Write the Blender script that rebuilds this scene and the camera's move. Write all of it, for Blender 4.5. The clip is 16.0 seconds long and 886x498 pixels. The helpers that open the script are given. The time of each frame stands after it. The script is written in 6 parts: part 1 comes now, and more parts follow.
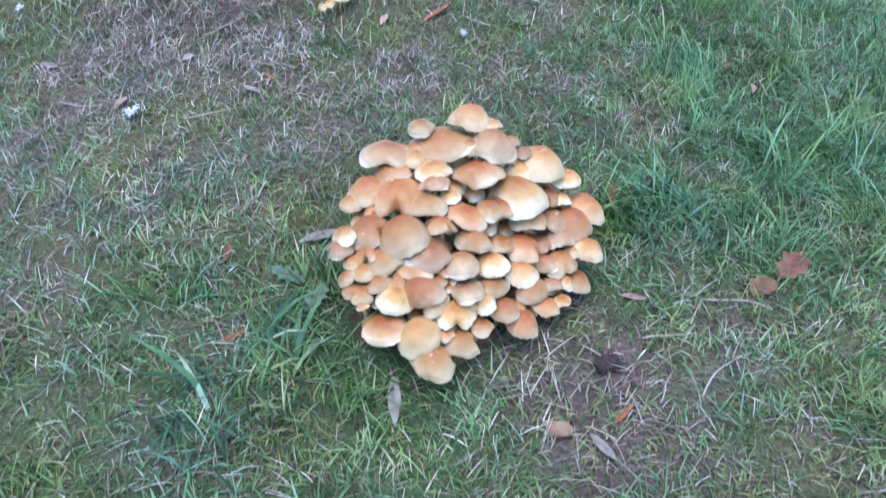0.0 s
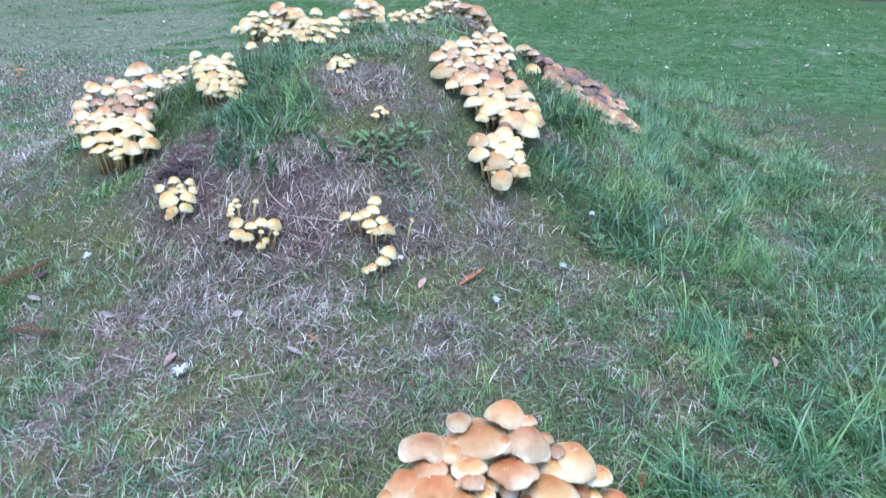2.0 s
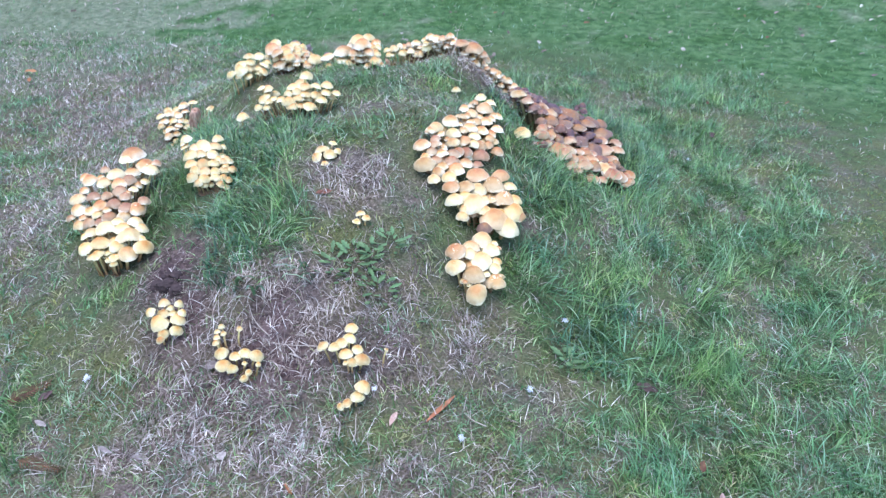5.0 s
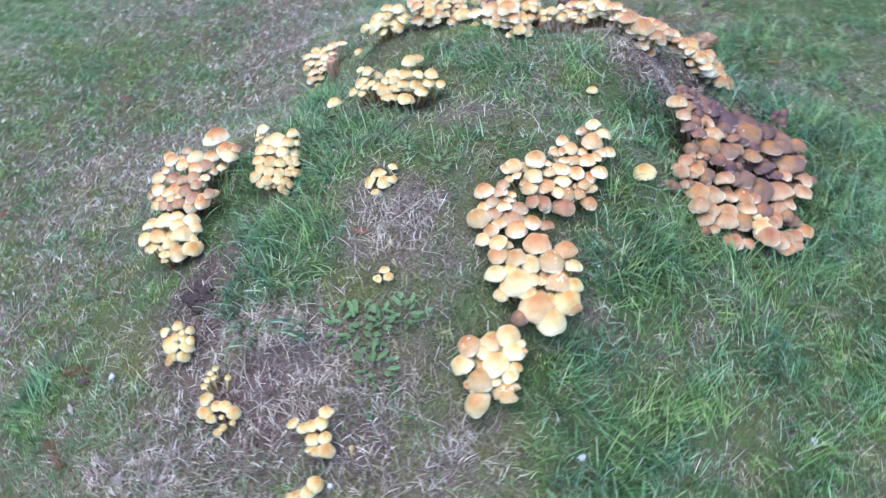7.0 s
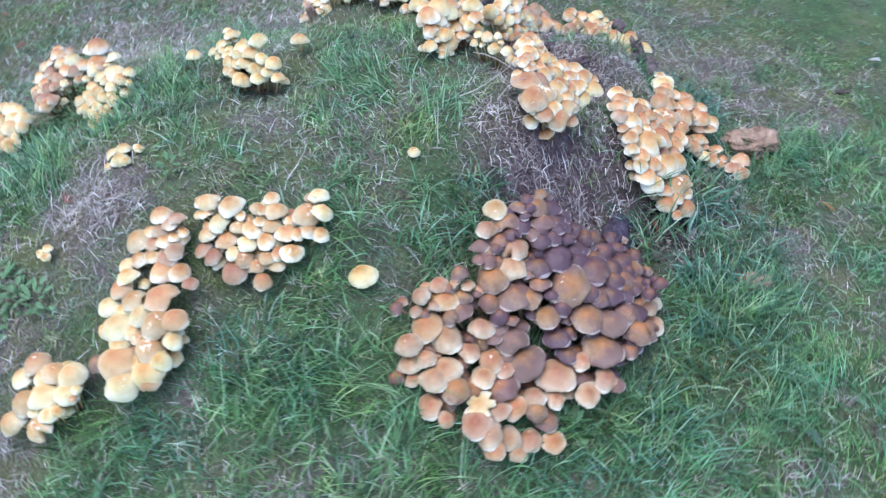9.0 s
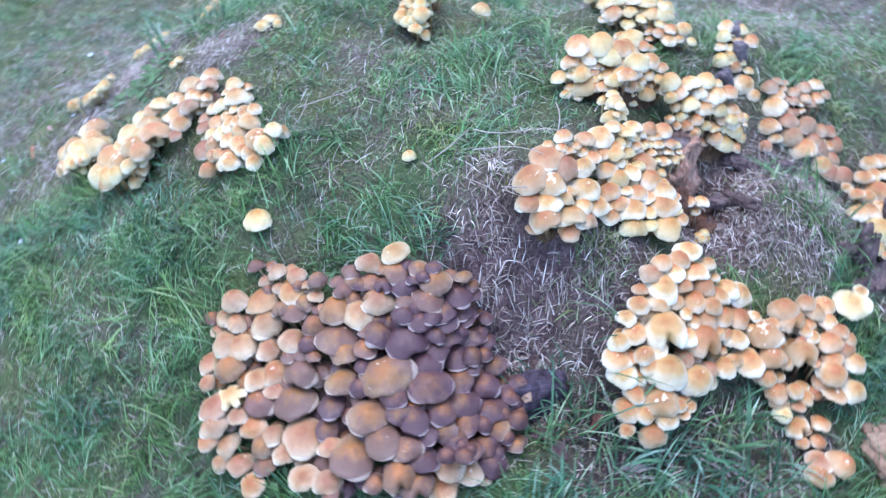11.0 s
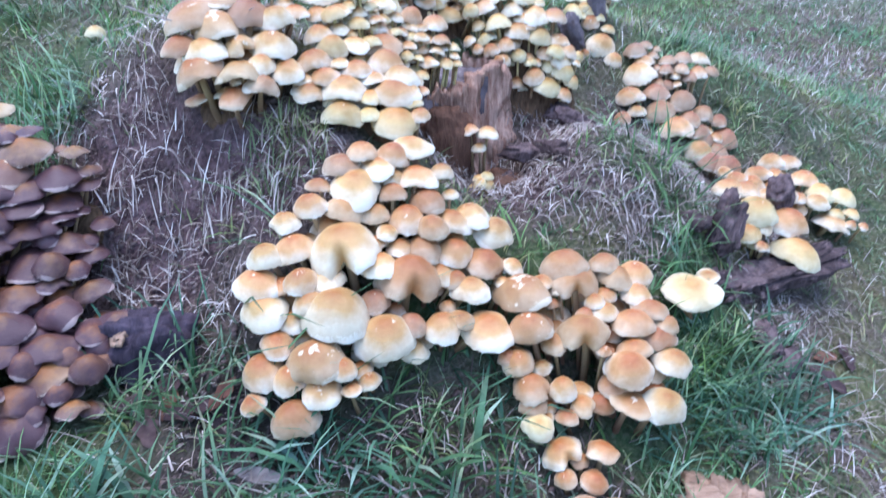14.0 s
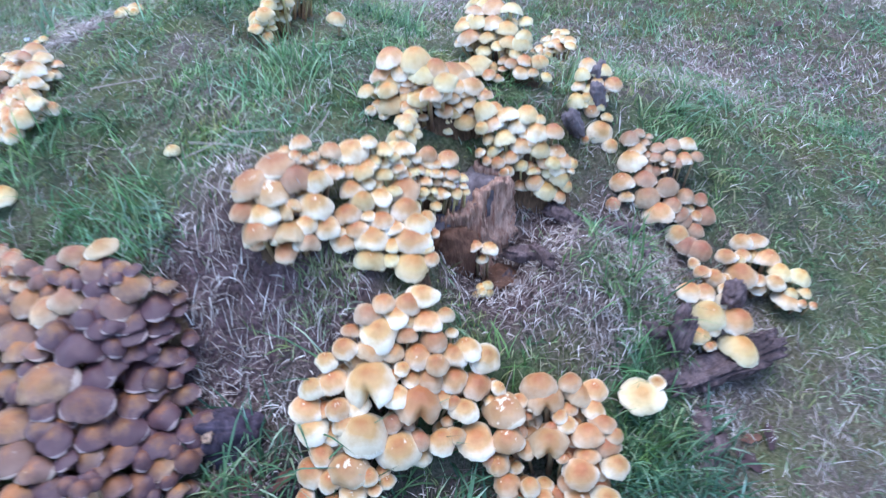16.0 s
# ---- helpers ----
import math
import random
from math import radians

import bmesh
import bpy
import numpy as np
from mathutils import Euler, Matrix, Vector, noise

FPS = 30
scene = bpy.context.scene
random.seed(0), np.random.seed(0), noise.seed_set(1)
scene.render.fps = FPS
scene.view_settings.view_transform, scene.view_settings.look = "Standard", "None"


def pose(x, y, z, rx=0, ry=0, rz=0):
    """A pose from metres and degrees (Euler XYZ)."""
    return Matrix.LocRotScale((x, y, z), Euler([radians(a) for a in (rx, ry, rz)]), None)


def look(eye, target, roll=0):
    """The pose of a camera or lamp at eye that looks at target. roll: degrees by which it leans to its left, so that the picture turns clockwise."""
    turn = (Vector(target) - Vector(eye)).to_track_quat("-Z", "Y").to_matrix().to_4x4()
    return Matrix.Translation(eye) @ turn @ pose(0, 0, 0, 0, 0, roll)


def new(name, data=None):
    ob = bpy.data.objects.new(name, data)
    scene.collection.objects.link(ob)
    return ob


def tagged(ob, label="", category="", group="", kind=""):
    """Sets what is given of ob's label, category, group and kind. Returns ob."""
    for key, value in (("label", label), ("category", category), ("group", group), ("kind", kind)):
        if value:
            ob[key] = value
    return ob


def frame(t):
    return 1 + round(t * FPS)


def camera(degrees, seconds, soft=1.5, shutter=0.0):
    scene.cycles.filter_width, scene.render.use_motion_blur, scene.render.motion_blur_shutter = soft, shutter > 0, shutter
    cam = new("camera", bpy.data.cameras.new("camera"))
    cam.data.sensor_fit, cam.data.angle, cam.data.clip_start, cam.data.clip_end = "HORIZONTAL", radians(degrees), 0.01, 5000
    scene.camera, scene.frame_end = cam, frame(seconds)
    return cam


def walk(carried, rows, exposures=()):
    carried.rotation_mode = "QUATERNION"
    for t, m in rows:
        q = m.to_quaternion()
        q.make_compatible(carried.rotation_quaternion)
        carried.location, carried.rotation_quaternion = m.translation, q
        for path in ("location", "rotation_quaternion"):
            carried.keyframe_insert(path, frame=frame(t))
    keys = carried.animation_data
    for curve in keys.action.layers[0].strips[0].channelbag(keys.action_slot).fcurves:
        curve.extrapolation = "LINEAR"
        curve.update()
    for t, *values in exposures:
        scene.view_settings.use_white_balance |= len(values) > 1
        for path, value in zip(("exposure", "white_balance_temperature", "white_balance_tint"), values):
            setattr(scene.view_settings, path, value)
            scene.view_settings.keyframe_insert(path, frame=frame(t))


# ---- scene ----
cam = camera(61.14, 16.0, 1.4, 0.5)
# seconds, stops, kelvin, tint
EXPOSURES = [(0, 1.95, 6000, 6), (3.2, 2.21, 5980, 5), (5.5, 2.14, 6330, 8), (8.0, 2.04, 6480, 7), (8.5, 2.03, 6230, 6), (9.0, 2.03, 5970, 6), (9.7, 2.08, 5770, 5), (11.8, 2.23, 5740, 11), (14.5, 2.16, 5840, 11), (16, 2.06, 5740, 9)]
PATH = [
    (0, pose(-0.0479, -0.8136, 0.5985, 52.61, -0.15, 0.11)),
    (0.5, pose(-0.0512, -0.8027, 0.6284, 55.79, -0.12, 0.49)),
    (1, pose(-0.0589, -0.7946, 0.6726, 59.7, -0.49, 2.36)),
    (1.5, pose(-0.0703, -0.7876, 0.7093, 63.74, -1.14, 2.73)),
    (2, pose(-0.0821, -0.7836, 0.756, 66.61, -1.65, 2.41)),
    (2.5, pose(-0.0893, -0.7745, 0.7924, 67.89, -1.5, 2.21)),
    (3, pose(-0.0783, -0.7642, 0.8268, 68.03, -1.13, 2.18)),
    (3.2, pose(-0.0721, -0.7594, 0.8279, 68.37, -0.77, 2.41)),
    (5.3, pose(0.0402, -0.5165, 1.3561, 55.51, -0.55, 5.81)),
    (5.5, pose(0.0366, -0.4444, 1.407, 53.11, 0.69, 8.2)),
    (6, pose(0.0788, -0.2641, 1.4771, 50.93, 1.5, 10.67)),
    (6.5, pose(0.2119, -0.0942, 1.4869, 50.58, 3.64, 17.13)),
    (7, pose(0.4974, 0.1557, 1.5396, 47.09, 4.32, 28.95)),
    (7.5, pose(0.6405, 0.4526, 1.5325, 46.22, 4.44, 36.64)),
    (8, pose(0.7977, 0.7845, 1.5209, 42.3, 3.79, 40.91)),
    (8.5, pose(1.0443, 1.1326, 1.5164, 43.52, 2.4, 53.1)),
    (9, pose(1.1128, 1.4815, 1.4996, 42.13, 3.1, 62.89)),
    (9.5, pose(1.0939, 1.7999, 1.5115, 39.35, 4.23, 73.52)),
    (9.7, pose(1.1097, 1.9226, 1.487, 39.85, 5.03, 77.26)),
    (11.8, pose(0.7429, 2.9289, 1.3326, 43.23, 2.74, 129.79)),
    (12, pose(0.7265, 2.9801, 1.316, 42.66, 2.07, 129.24)),
    (12.5, pose(0.6825, 3.0342, 1.1424, 44.85, 1.7, 130.67)),
    (13, pose(0.5545, 3.0099, 0.8794, 49.16, 1.4, 127.72)),
    (13.5, pose(0.5424, 3.016, 0.7481, 54.83, 2.08, 123.66)),
    (14, pose(0.5479, 3.0369, 0.6956, 58.13, 1.05, 123.15)),
    (14.5, pose(0.5704, 3.058, 0.703, 63.49, 0.9, 122.84)),
    (15, pose(0.5727, 3.067, 0.7124, 62.32, 0.81, 123.15)),
    (15.5, pose(0.5384, 3.065, 0.7763, 58.54, 1.75, 124.86)),
    (16, pose(0.5017, 3.0891, 1.1462, 48.6, 2.2, 126.65)),
]
walk(cam, PATH, EXPOSURES)

# ---- world and sun: a bright overcast day ----
SUN_ELEVATION, SUN_TURN = radians(79), radians(215)
world = bpy.data.worlds.new("sky")
scene.world = world
world.use_nodes = True
sky_nodes = world.node_tree
sky_nodes.nodes.clear()
sky = sky_nodes.nodes.new("ShaderNodeTexSky")
sky.sky_type, sky.sun_disc = "NISHITA", False
sky.sun_elevation, sky.sun_rotation = SUN_ELEVATION, SUN_TURN
sky.air_density, sky.dust_density, sky.ozone_density = 1.0, 0.8, 1.5
backlight = sky_nodes.nodes.new("ShaderNodeBackground")
backlight.inputs["Strength"].default_value = 0.15
sky_out = sky_nodes.nodes.new("ShaderNodeOutputWorld")
sky_nodes.links.new(sky.outputs["Color"], backlight.inputs["Color"])
sky_nodes.links.new(backlight.outputs[0], sky_out.inputs["Surface"])

sun_data = bpy.data.lights.new("sun", "SUN")
sun_data.energy, sun_data.angle, sun_data.color = 0.6, radians(60), (1.0, 0.97, 0.94)
sun = new("sun", sun_data)
sun_way = Vector((math.sin(SUN_TURN) * math.cos(SUN_ELEVATION), math.cos(SUN_TURN) * math.cos(SUN_ELEVATION), math.sin(SUN_ELEVATION)))
sun.matrix_world = look(sun_way * 30, (0, 0, 0))


# ---- materials ----
class Shader:
    """A node material under construction: short calls that add a node and return its output."""

    def __init__(self, name, roughness=0.7, specular=0.3):
        self.mat = bpy.data.materials.new(name)
        self.mat.use_nodes = True
        self.tree = self.mat.node_tree
        self.tree.nodes.clear()
        self.out = self.tree.nodes.new("ShaderNodeOutputMaterial")
        self.bsdf = self.tree.nodes.new("ShaderNodeBsdfPrincipled")
        self.bsdf.inputs["Roughness"].default_value = roughness
        self.bsdf.inputs["Specular IOR Level"].default_value = specular
        self.link(self.bsdf.outputs[0], self.out.inputs[0])

    def link(self, a, b):
        self.tree.links.new(a, b)

    def node(self, kind, **inputs):
        n = self.tree.nodes.new(kind)
        for key, value in inputs.items():
            socket = n.inputs[key.replace("_", " ")]
            if isinstance(value, bpy.types.NodeSocket):
                self.link(value, socket)
            else:
                socket.default_value = value
        return n

    def coords(self, kind="Object"):
        return self.node("ShaderNodeTexCoord").outputs[kind]

    def place(self):
        return self.node("ShaderNodeNewGeometry").outputs["Position"]

    def random(self):
        return self.node("ShaderNodeObjectInfo").outputs["Random"]

    def island(self):
        return self.node("ShaderNodeNewGeometry").outputs["Random Per Island"]

    def noise(self, vector, scale, detail=3.0, rough=0.55):
        return self.node("ShaderNodeTexNoise", Vector=vector, Scale=scale, Detail=detail, Roughness=rough).outputs["Fac"]

    def math(self, op, a, b=0.0, clamp=False):
        n = self.tree.nodes.new("ShaderNodeMath")
        n.operation, n.use_clamp = op, clamp
        for socket, value in zip(n.inputs, (a, b)):
            if isinstance(value, bpy.types.NodeSocket):
                self.link(value, socket)
            else:
                socket.default_value = value
        return n.outputs[0]

    def ramp(self, fac, *stops):
        n = self.tree.nodes.new("ShaderNodeValToRGB")
        while len(n.color_ramp.elements) < len(stops):
            n.color_ramp.elements.new(0.5)
        for e, (p, c) in zip(n.color_ramp.elements, stops):
            e.position = p
            e.color = (*c, 1) if not isinstance(c, float) else (c, c, c, 1)
        self.link(fac, n.inputs[0])
        return n.outputs[0]

    def mix(self, fac, a, b, blend="MIX"):
        n = self.tree.nodes.new("ShaderNodeMix")
        n.data_type, n.blend_type = "RGBA", blend
        for socket, value in zip((n.inputs[0], n.inputs[6], n.inputs[7]), (fac, a, b)):
            if isinstance(value, bpy.types.NodeSocket):
                self.link(value, socket)
            else:
                socket.default_value = value if isinstance(value, float) else (*value, 1)
        return n.outputs[2]

    def vary(self, color, amount_h, amount_v, rnd):
        """Shifts hue and value by a random number from 0 to 1."""
        hue = self.math("ADD", self.math("MULTIPLY", rnd, amount_h), 0.5 - amount_h / 2)
        val = self.math("ADD", self.math("MULTIPLY", self.math("FRACT", self.math("MULTIPLY", rnd, 7.31)), amount_v), 1 - amount_v / 2)
        return self.node("ShaderNodeHueSaturation", Hue=hue, Saturation=1.0, Value=val, Color=color).outputs[0]

    def bump(self, height, strength, distance):
        n = self.node("ShaderNodeBump", Height=height, Strength=strength, Distance=distance)
        self.link(n.outputs[0], self.bsdf.inputs["Normal"])

    def color(self, value):
        self.link(value, self.bsdf.inputs["Base Color"])
        return self

    def thin(self, value, amount):
        """Lets part of the light through, as leaves do."""
        t = self.node("ShaderNodeBsdfTranslucent", Color=value)
        m = self.node("ShaderNodeMixShader", Fac=amount)
        self.link(self.bsdf.outputs[0], m.inputs[1])
        self.link(t.outputs[0], m.inputs[2])
        self.link(m.outputs[0], self.out.inputs[0])
        return self


def ground_material():
    s = Shader("soil_and_thatch", 0.95, 0.1)
    p = s.place()
    cover = s.node("ShaderNodeSeparateColor")
    attribute = s.tree.nodes.new("ShaderNodeAttribute")
    attribute.attribute_name = "cover"
    s.link(attribute.outputs["Color"], cover.inputs[0])
    fine, mid, wide = s.noise(p, 160.0, 4.0), s.noise(p, 30.0, 4.0), s.noise(p, 5.0, 3.0)
    thatch = s.ramp(fine, (0.3, (0.055, 0.038, 0.036)), (0.55, (0.165, 0.12, 0.108)), (0.75, (0.35, 0.275, 0.25)))
    green = s.ramp(s.math("ADD", s.math("MULTIPLY", mid, 0.5), s.math("MULTIPLY", fine, 0.5)), (0.35, (0.027, 0.042, 0.018)), (0.55, (0.07, 0.108, 0.045)), (0.7, (0.138, 0.168, 0.08)))
    soil = s.ramp(s.math("ADD", s.math("MULTIPLY", mid, 0.6), s.math("MULTIPLY", fine, 0.4)), (0.35, (0.048, 0.027, 0.030)), (0.5, (0.14, 0.083, 0.086)), (0.64, (0.27, 0.168, 0.17)))
    moss = s.ramp(fine, (0.3, (0.05, 0.06, 0.012)), (0.7, (0.16, 0.17, 0.045)))
    soil = s.mix(cover.outputs[2], soil, (0.04, 0.03, 0.032))
    edge = s.math("ADD", s.math("MULTIPLY", s.math("SUBTRACT", mid, 0.5), 0.9), cover.outputs[0], True)
    c = s.mix(edge, thatch, green)
    c = s.mix(s.math("MULTIPLY", cover.outputs[2], s.ramp(wide, (0.4, 0.0), (0.62, 1.0))), c, moss)
    c = s.mix(s.math("ADD", s.math("MULTIPLY", s.math("SUBTRACT", fine, 0.5), 0.8), cover.outputs[1], True), c, soil)
    turf = s.ramp(s.noise(p, 14.0, 5.0, 0.7), (0.36, (0.03, 0.068, 0.025)), (0.5, (0.062, 0.122, 0.046)), (0.64, (0.11, 0.178, 0.08)))
    turf = s.mix(0.7, turf, s.ramp(s.noise(p, 2.2, 4.0, 0.6), (0.36, (0.6, 0.72, 0.5)), (0.5, (1.0, 1.0, 1.0)), (0.64, (1.3, 1.12, 1.25))), "MULTIPLY")
    worn = s.math("ADD", s.math("MULTIPLY", s.noise(p, 0.7, 2.0), 0.5), s.math("MULTIPLY", s.noise(p, 4.5, 4.0, 0.65), 0.5))
    worn = s.math("ADD", worn, s.math("MULTIPLY", s.math("SUBTRACT", 0.62, cover.outputs[0]), 0.75))
    turf = s.mix(s.ramp(worn, (0.5, 0.0), (0.76, 0.5)), turf, s.ramp(s.noise(p, 28.0, 4.0, 0.7), (0.35, (0.11, 0.115, 0.075)), (0.65, (0.34, 0.31, 0.26))))
    c = s.mix(attribute.outputs["Alpha"], c, turf)
    s.color(c)
    s.bump(s.math("ADD", fine, mid), 0.9, 0.012)
    return s.mat


def blade_material(name, stops, translucency=0.3, roughness=0.55, hues=0.85):
    s = Shader(name, roughness, 0.35)
    rnd = s.island()
    c = s.ramp(rnd, *stops)
    hue = s.ramp(s.noise(s.place(), 7.0, 3.0), (0.36, (1.12, 1.02, 0.72)), (0.5, (0.98, 1.0, 0.98)), (0.64, (0.76, 0.96, 1.08)))
    c = s.mix(hues, c, hue, "MULTIPLY")
    c = s.mix(0.8, c, s.ramp(s.noise(s.place(), 17.0, 2.0), (0.34, 0.6), (0.52, 1.0), (0.66, 1.4)), "MULTIPLY")
    streak = s.noise(s.place(), 220.0, 2.0)
    c = s.mix(0.3, c, s.ramp(streak, (0.3, 0.25), (0.7, 1.0)), "MULTIPLY")
    s.color(c)
    return s.thin(c, translucency).mat


def cap_material(name, centre, middle, rim, dust=0.0, dust_color=(0.07, 0.04, 0.045), crack=0.0, veil=(0.80, 0.70, 0.54)):
    s = Shader(name, 0.46, 0.4)
    o, rnd = s.coords(), s.random()
    flat = s.node("ShaderNodeVectorMath", Vector=o)
    flat.operation = "MULTIPLY"
    flat.inputs[1].default_value = (1, 1, 0)
    length = s.node("ShaderNodeVectorMath", Vector=flat.outputs[0])
    length.operation = "LENGTH"
    shift = s.node("ShaderNodeVectorMath", Vector=o)
    shift.operation = "ADD"
    mv = s.node("ShaderNodeCombineXYZ", X=s.math("MULTIPLY", rnd, 31.0), Y=s.math("MULTIPLY", rnd, 17.0), Z=rnd)
    s.link(mv.outputs[0], shift.inputs[1])
    v = shift.outputs[0]
    blot, grain, fleck = s.noise(v, 1.6, 4.0), s.noise(v, 7.0, 5.0, 0.7), s.noise(v, 24.0, 2.0)
    reach = s.math("ADD", length.outputs["Value"], s.math("MULTIPLY", s.math("SUBTRACT", blot, 0.5), 0.5))
    reach = s.math("ADD", reach, s.math("MULTIPLY", s.math("SUBTRACT", rnd, 0.5), 0.2))
    c = s.ramp(reach, (0.16, centre), (0.60, middle), (0.95, rim))
    c = s.vary(c, 0.014, 0.3, rnd)
    c = s.mix(0.36, c, s.ramp(s.noise(v, 2.6, 4.0, 0.6), (0.3, (0.70, 0.56, 0.46)), (0.6, (1.0, 1.0, 1.0))), "MULTIPLY")
    c = s.mix(s.ramp(fleck, (0.7, 0.0), (0.78, 0.3)), c, (0.25, 0.12, 0.06))
    fringe = s.math("ADD", length.outputs["Value"], s.math("MULTIPLY", s.math("SUBTRACT", fleck, 0.5), 0.2))
    if crack:
        # torn skin that bares the pale flesh, near the top of some caps
        torn = s.math("ADD", s.noise(v, 2.1, 5.0, 0.62), s.math("MULTIPLY", s.math("FRACT", s.math("MULTIPLY", rnd, 13.7)), 0.16))
        torn = s.math("SUBTRACT", torn, s.math("MULTIPLY", length.outputs["Value"], 0.16))
        c = s.mix(s.ramp(torn, (0.745 - 0.06 * crack, 0.0), (0.775 - 0.06 * crack, 0.75)), c, (0.80, 0.66, 0.47))
    if dust:
        spread = s.noise(s.place(), 9.0, 3.0)
        powder = s.noise(v, 3.0, 4.0, 0.65)
        amount = s.math("ADD", spread, s.math("MULTIPLY", s.math("SUBTRACT", powder, 0.5), 0.5))
        amount = s.math("ADD", amount, s.math("MULTIPLY", s.math("SUBTRACT", length.outputs["Value"], 0.5), 0.22))
        amount = s.math("ADD", amount, s.math("MULTIPLY", s.math("SUBTRACT", s.math("FRACT", s.math("MULTIPLY", rnd, 5.3)), 0.5), 0.2))
        c = s.mix(s.math("MULTIPLY", s.ramp(amount, (0.36, 0.0), (0.58, 1.0)), dust), c, dust_color)
    c = s.mix(s.ramp(fringe, (0.975, 0.0), (1.03, 0.75)), c, veil)
    s.color(c)
    s.bump(s.math("ADD", grain, s.math("MULTIPLY", blot, 2.0)), 0.2, 0.02)
    s.bsdf.inputs["Subsurface Weight"].default_value = 0.0
    return s.mat


def gill_material(name, color):
    s = Shader(name, 0.8, 0.15)
    o = s.coords()
    xyz = s.node("ShaderNodeSeparateXYZ", Vector=o)
    angle = s.math("ARCTAN2", xyz.outputs[1], xyz.outputs[0])
    wave = s.math("SINE", s.math("MULTIPLY", angle, 70.0))
    c = s.mix(s.math("ADD", s.math("MULTIPLY", wave, 0.35), 0.45), tuple(v * 0.5 for v in color), color)
    s.color(s.vary(c, 0.03, 0.35, s.random()))
    s.bump(wave, 0.6, 0.02)
    return s.mat


def stem_material(name, top, foot):
    s = Shader(name, 0.65, 0.25)
    o = s.coords()
    xyz = s.node("ShaderNodeSeparateXYZ", Vector=o)
    fibre = s.node("ShaderNodeMapping", Vector=o)
    fibre.inputs["Scale"].default_value = (3.0, 3.0, 0.6)
    n = s.noise(fibre.outputs[0], 4.0, 4.0)
    h = s.math("ADD", xyz.outputs[2], s.math("MULTIPLY", s.math("SUBTRACT", n, 0.5), 0.5))
    c = s.ramp(h, (0.15, foot), (0.8, top))
    s.color(s.vary(c, 0.03, 0.3, s.random()))
    s.bump(n, 0.4, 0.05)
    return s.mat


def wood_material(name, dark, light, scale=(40, 40, 6), roughness=0.9, stain=0.7):
    s = Shader(name, roughness, 0.15)
    m = s.node("ShaderNodeMapping", Vector=s.coords())
    m.inputs["Scale"].default_value = scale
    fibre, blot = s.noise(m.outputs[0], 1.0, 6.0, 0.7), s.noise(s.coords(), 14.0, 3.0)
    c = s.ramp(fibre, (0.3, dark), (0.7, light))
    c = s.mix(s.ramp(blot, (0.4, 0.0), (0.7, stain)), c, tuple(v * 0.45 for v in dark))
    s.color(c)
    s.bump(s.math("ADD", fibre, blot), 0.8, 0.008)
    return s.mat


def leaf_material(name, a, b, thin=0.2):
    s = Shader(name, 0.7, 0.25)
    n = s.noise(s.coords(), 60.0, 4.0)
    c = s.ramp(n, (0.3, a), (0.7, b))
    c = s.vary(c, 0.03, 0.4, s.random())
    s.color(c)
    s.bump(n, 0.4, 0.003)
    return s.thin(c, thin).mat


M_GROUND = ground_material()
M_LUSH = blade_material("green_grass", ((0.0, (0.032, 0.075, 0.028)), (0.25, (0.085, 0.18, 0.06)), (0.5, (0.145, 0.285, 0.105)), (0.75, (0.20, 0.345, 0.14)), (0.93, (0.38, 0.50, 0.31)), (1.0, (0.11, 0.22, 0.09))), 0.28, 0.4)
M_TUFT = blade_material("broad_bluish_grass", ((0.0, (0.028, 0.072, 0.04)), (0.4, (0.062, 0.14, 0.07)), (0.75, (0.13, 0.24, 0.135)), (0.95, (0.36, 0.45, 0.33)), (1.0, (0.11, 0.20, 0.10))), 0.22, 0.35)
M_DULL = blade_material("worn_grass", ((0.0, (0.07, 0.085, 0.036)), (0.3, (0.155, 0.20, 0.085)), (0.6, (0.25, 0.30, 0.145)), (0.85, (0.42, 0.41, 0.29)), (1.0, (0.20, 0.23, 0.11))), 0.2)
M_MOSS = blade_material("moss", ((0.0, (0.10, 0.115, 0.025)), (0.5, (0.24, 0.25, 0.06)), (0.85, (0.33, 0.34, 0.11)), (1.0, (0.18, 0.19, 0.05))), 0.25, 0.6, 0.3)
M_STRAW = blade_material("dry_grass", ((0.0, (0.10, 0.063, 0.056)), (0.35, (0.235, 0.17, 0.145)), (0.65, (0.41, 0.325, 0.295)), (0.88, (0.63, 0.545, 0.50)), (0.97, (0.78, 0.71, 0.66)), (1.0, (0.30, 0.225, 0.19))), 0.15, 0.7, 0.15)
M_FAR = blade_material("far_grass", ((0.0, (0.07, 0.14, 0.06)), (0.5, (0.125, 0.23, 0.10)), (0.85, (0.19, 0.30, 0.16)), (0.96, (0.42, 0.46, 0.36)), (1.0, (0.13, 0.2, 0.095))), 0.4)

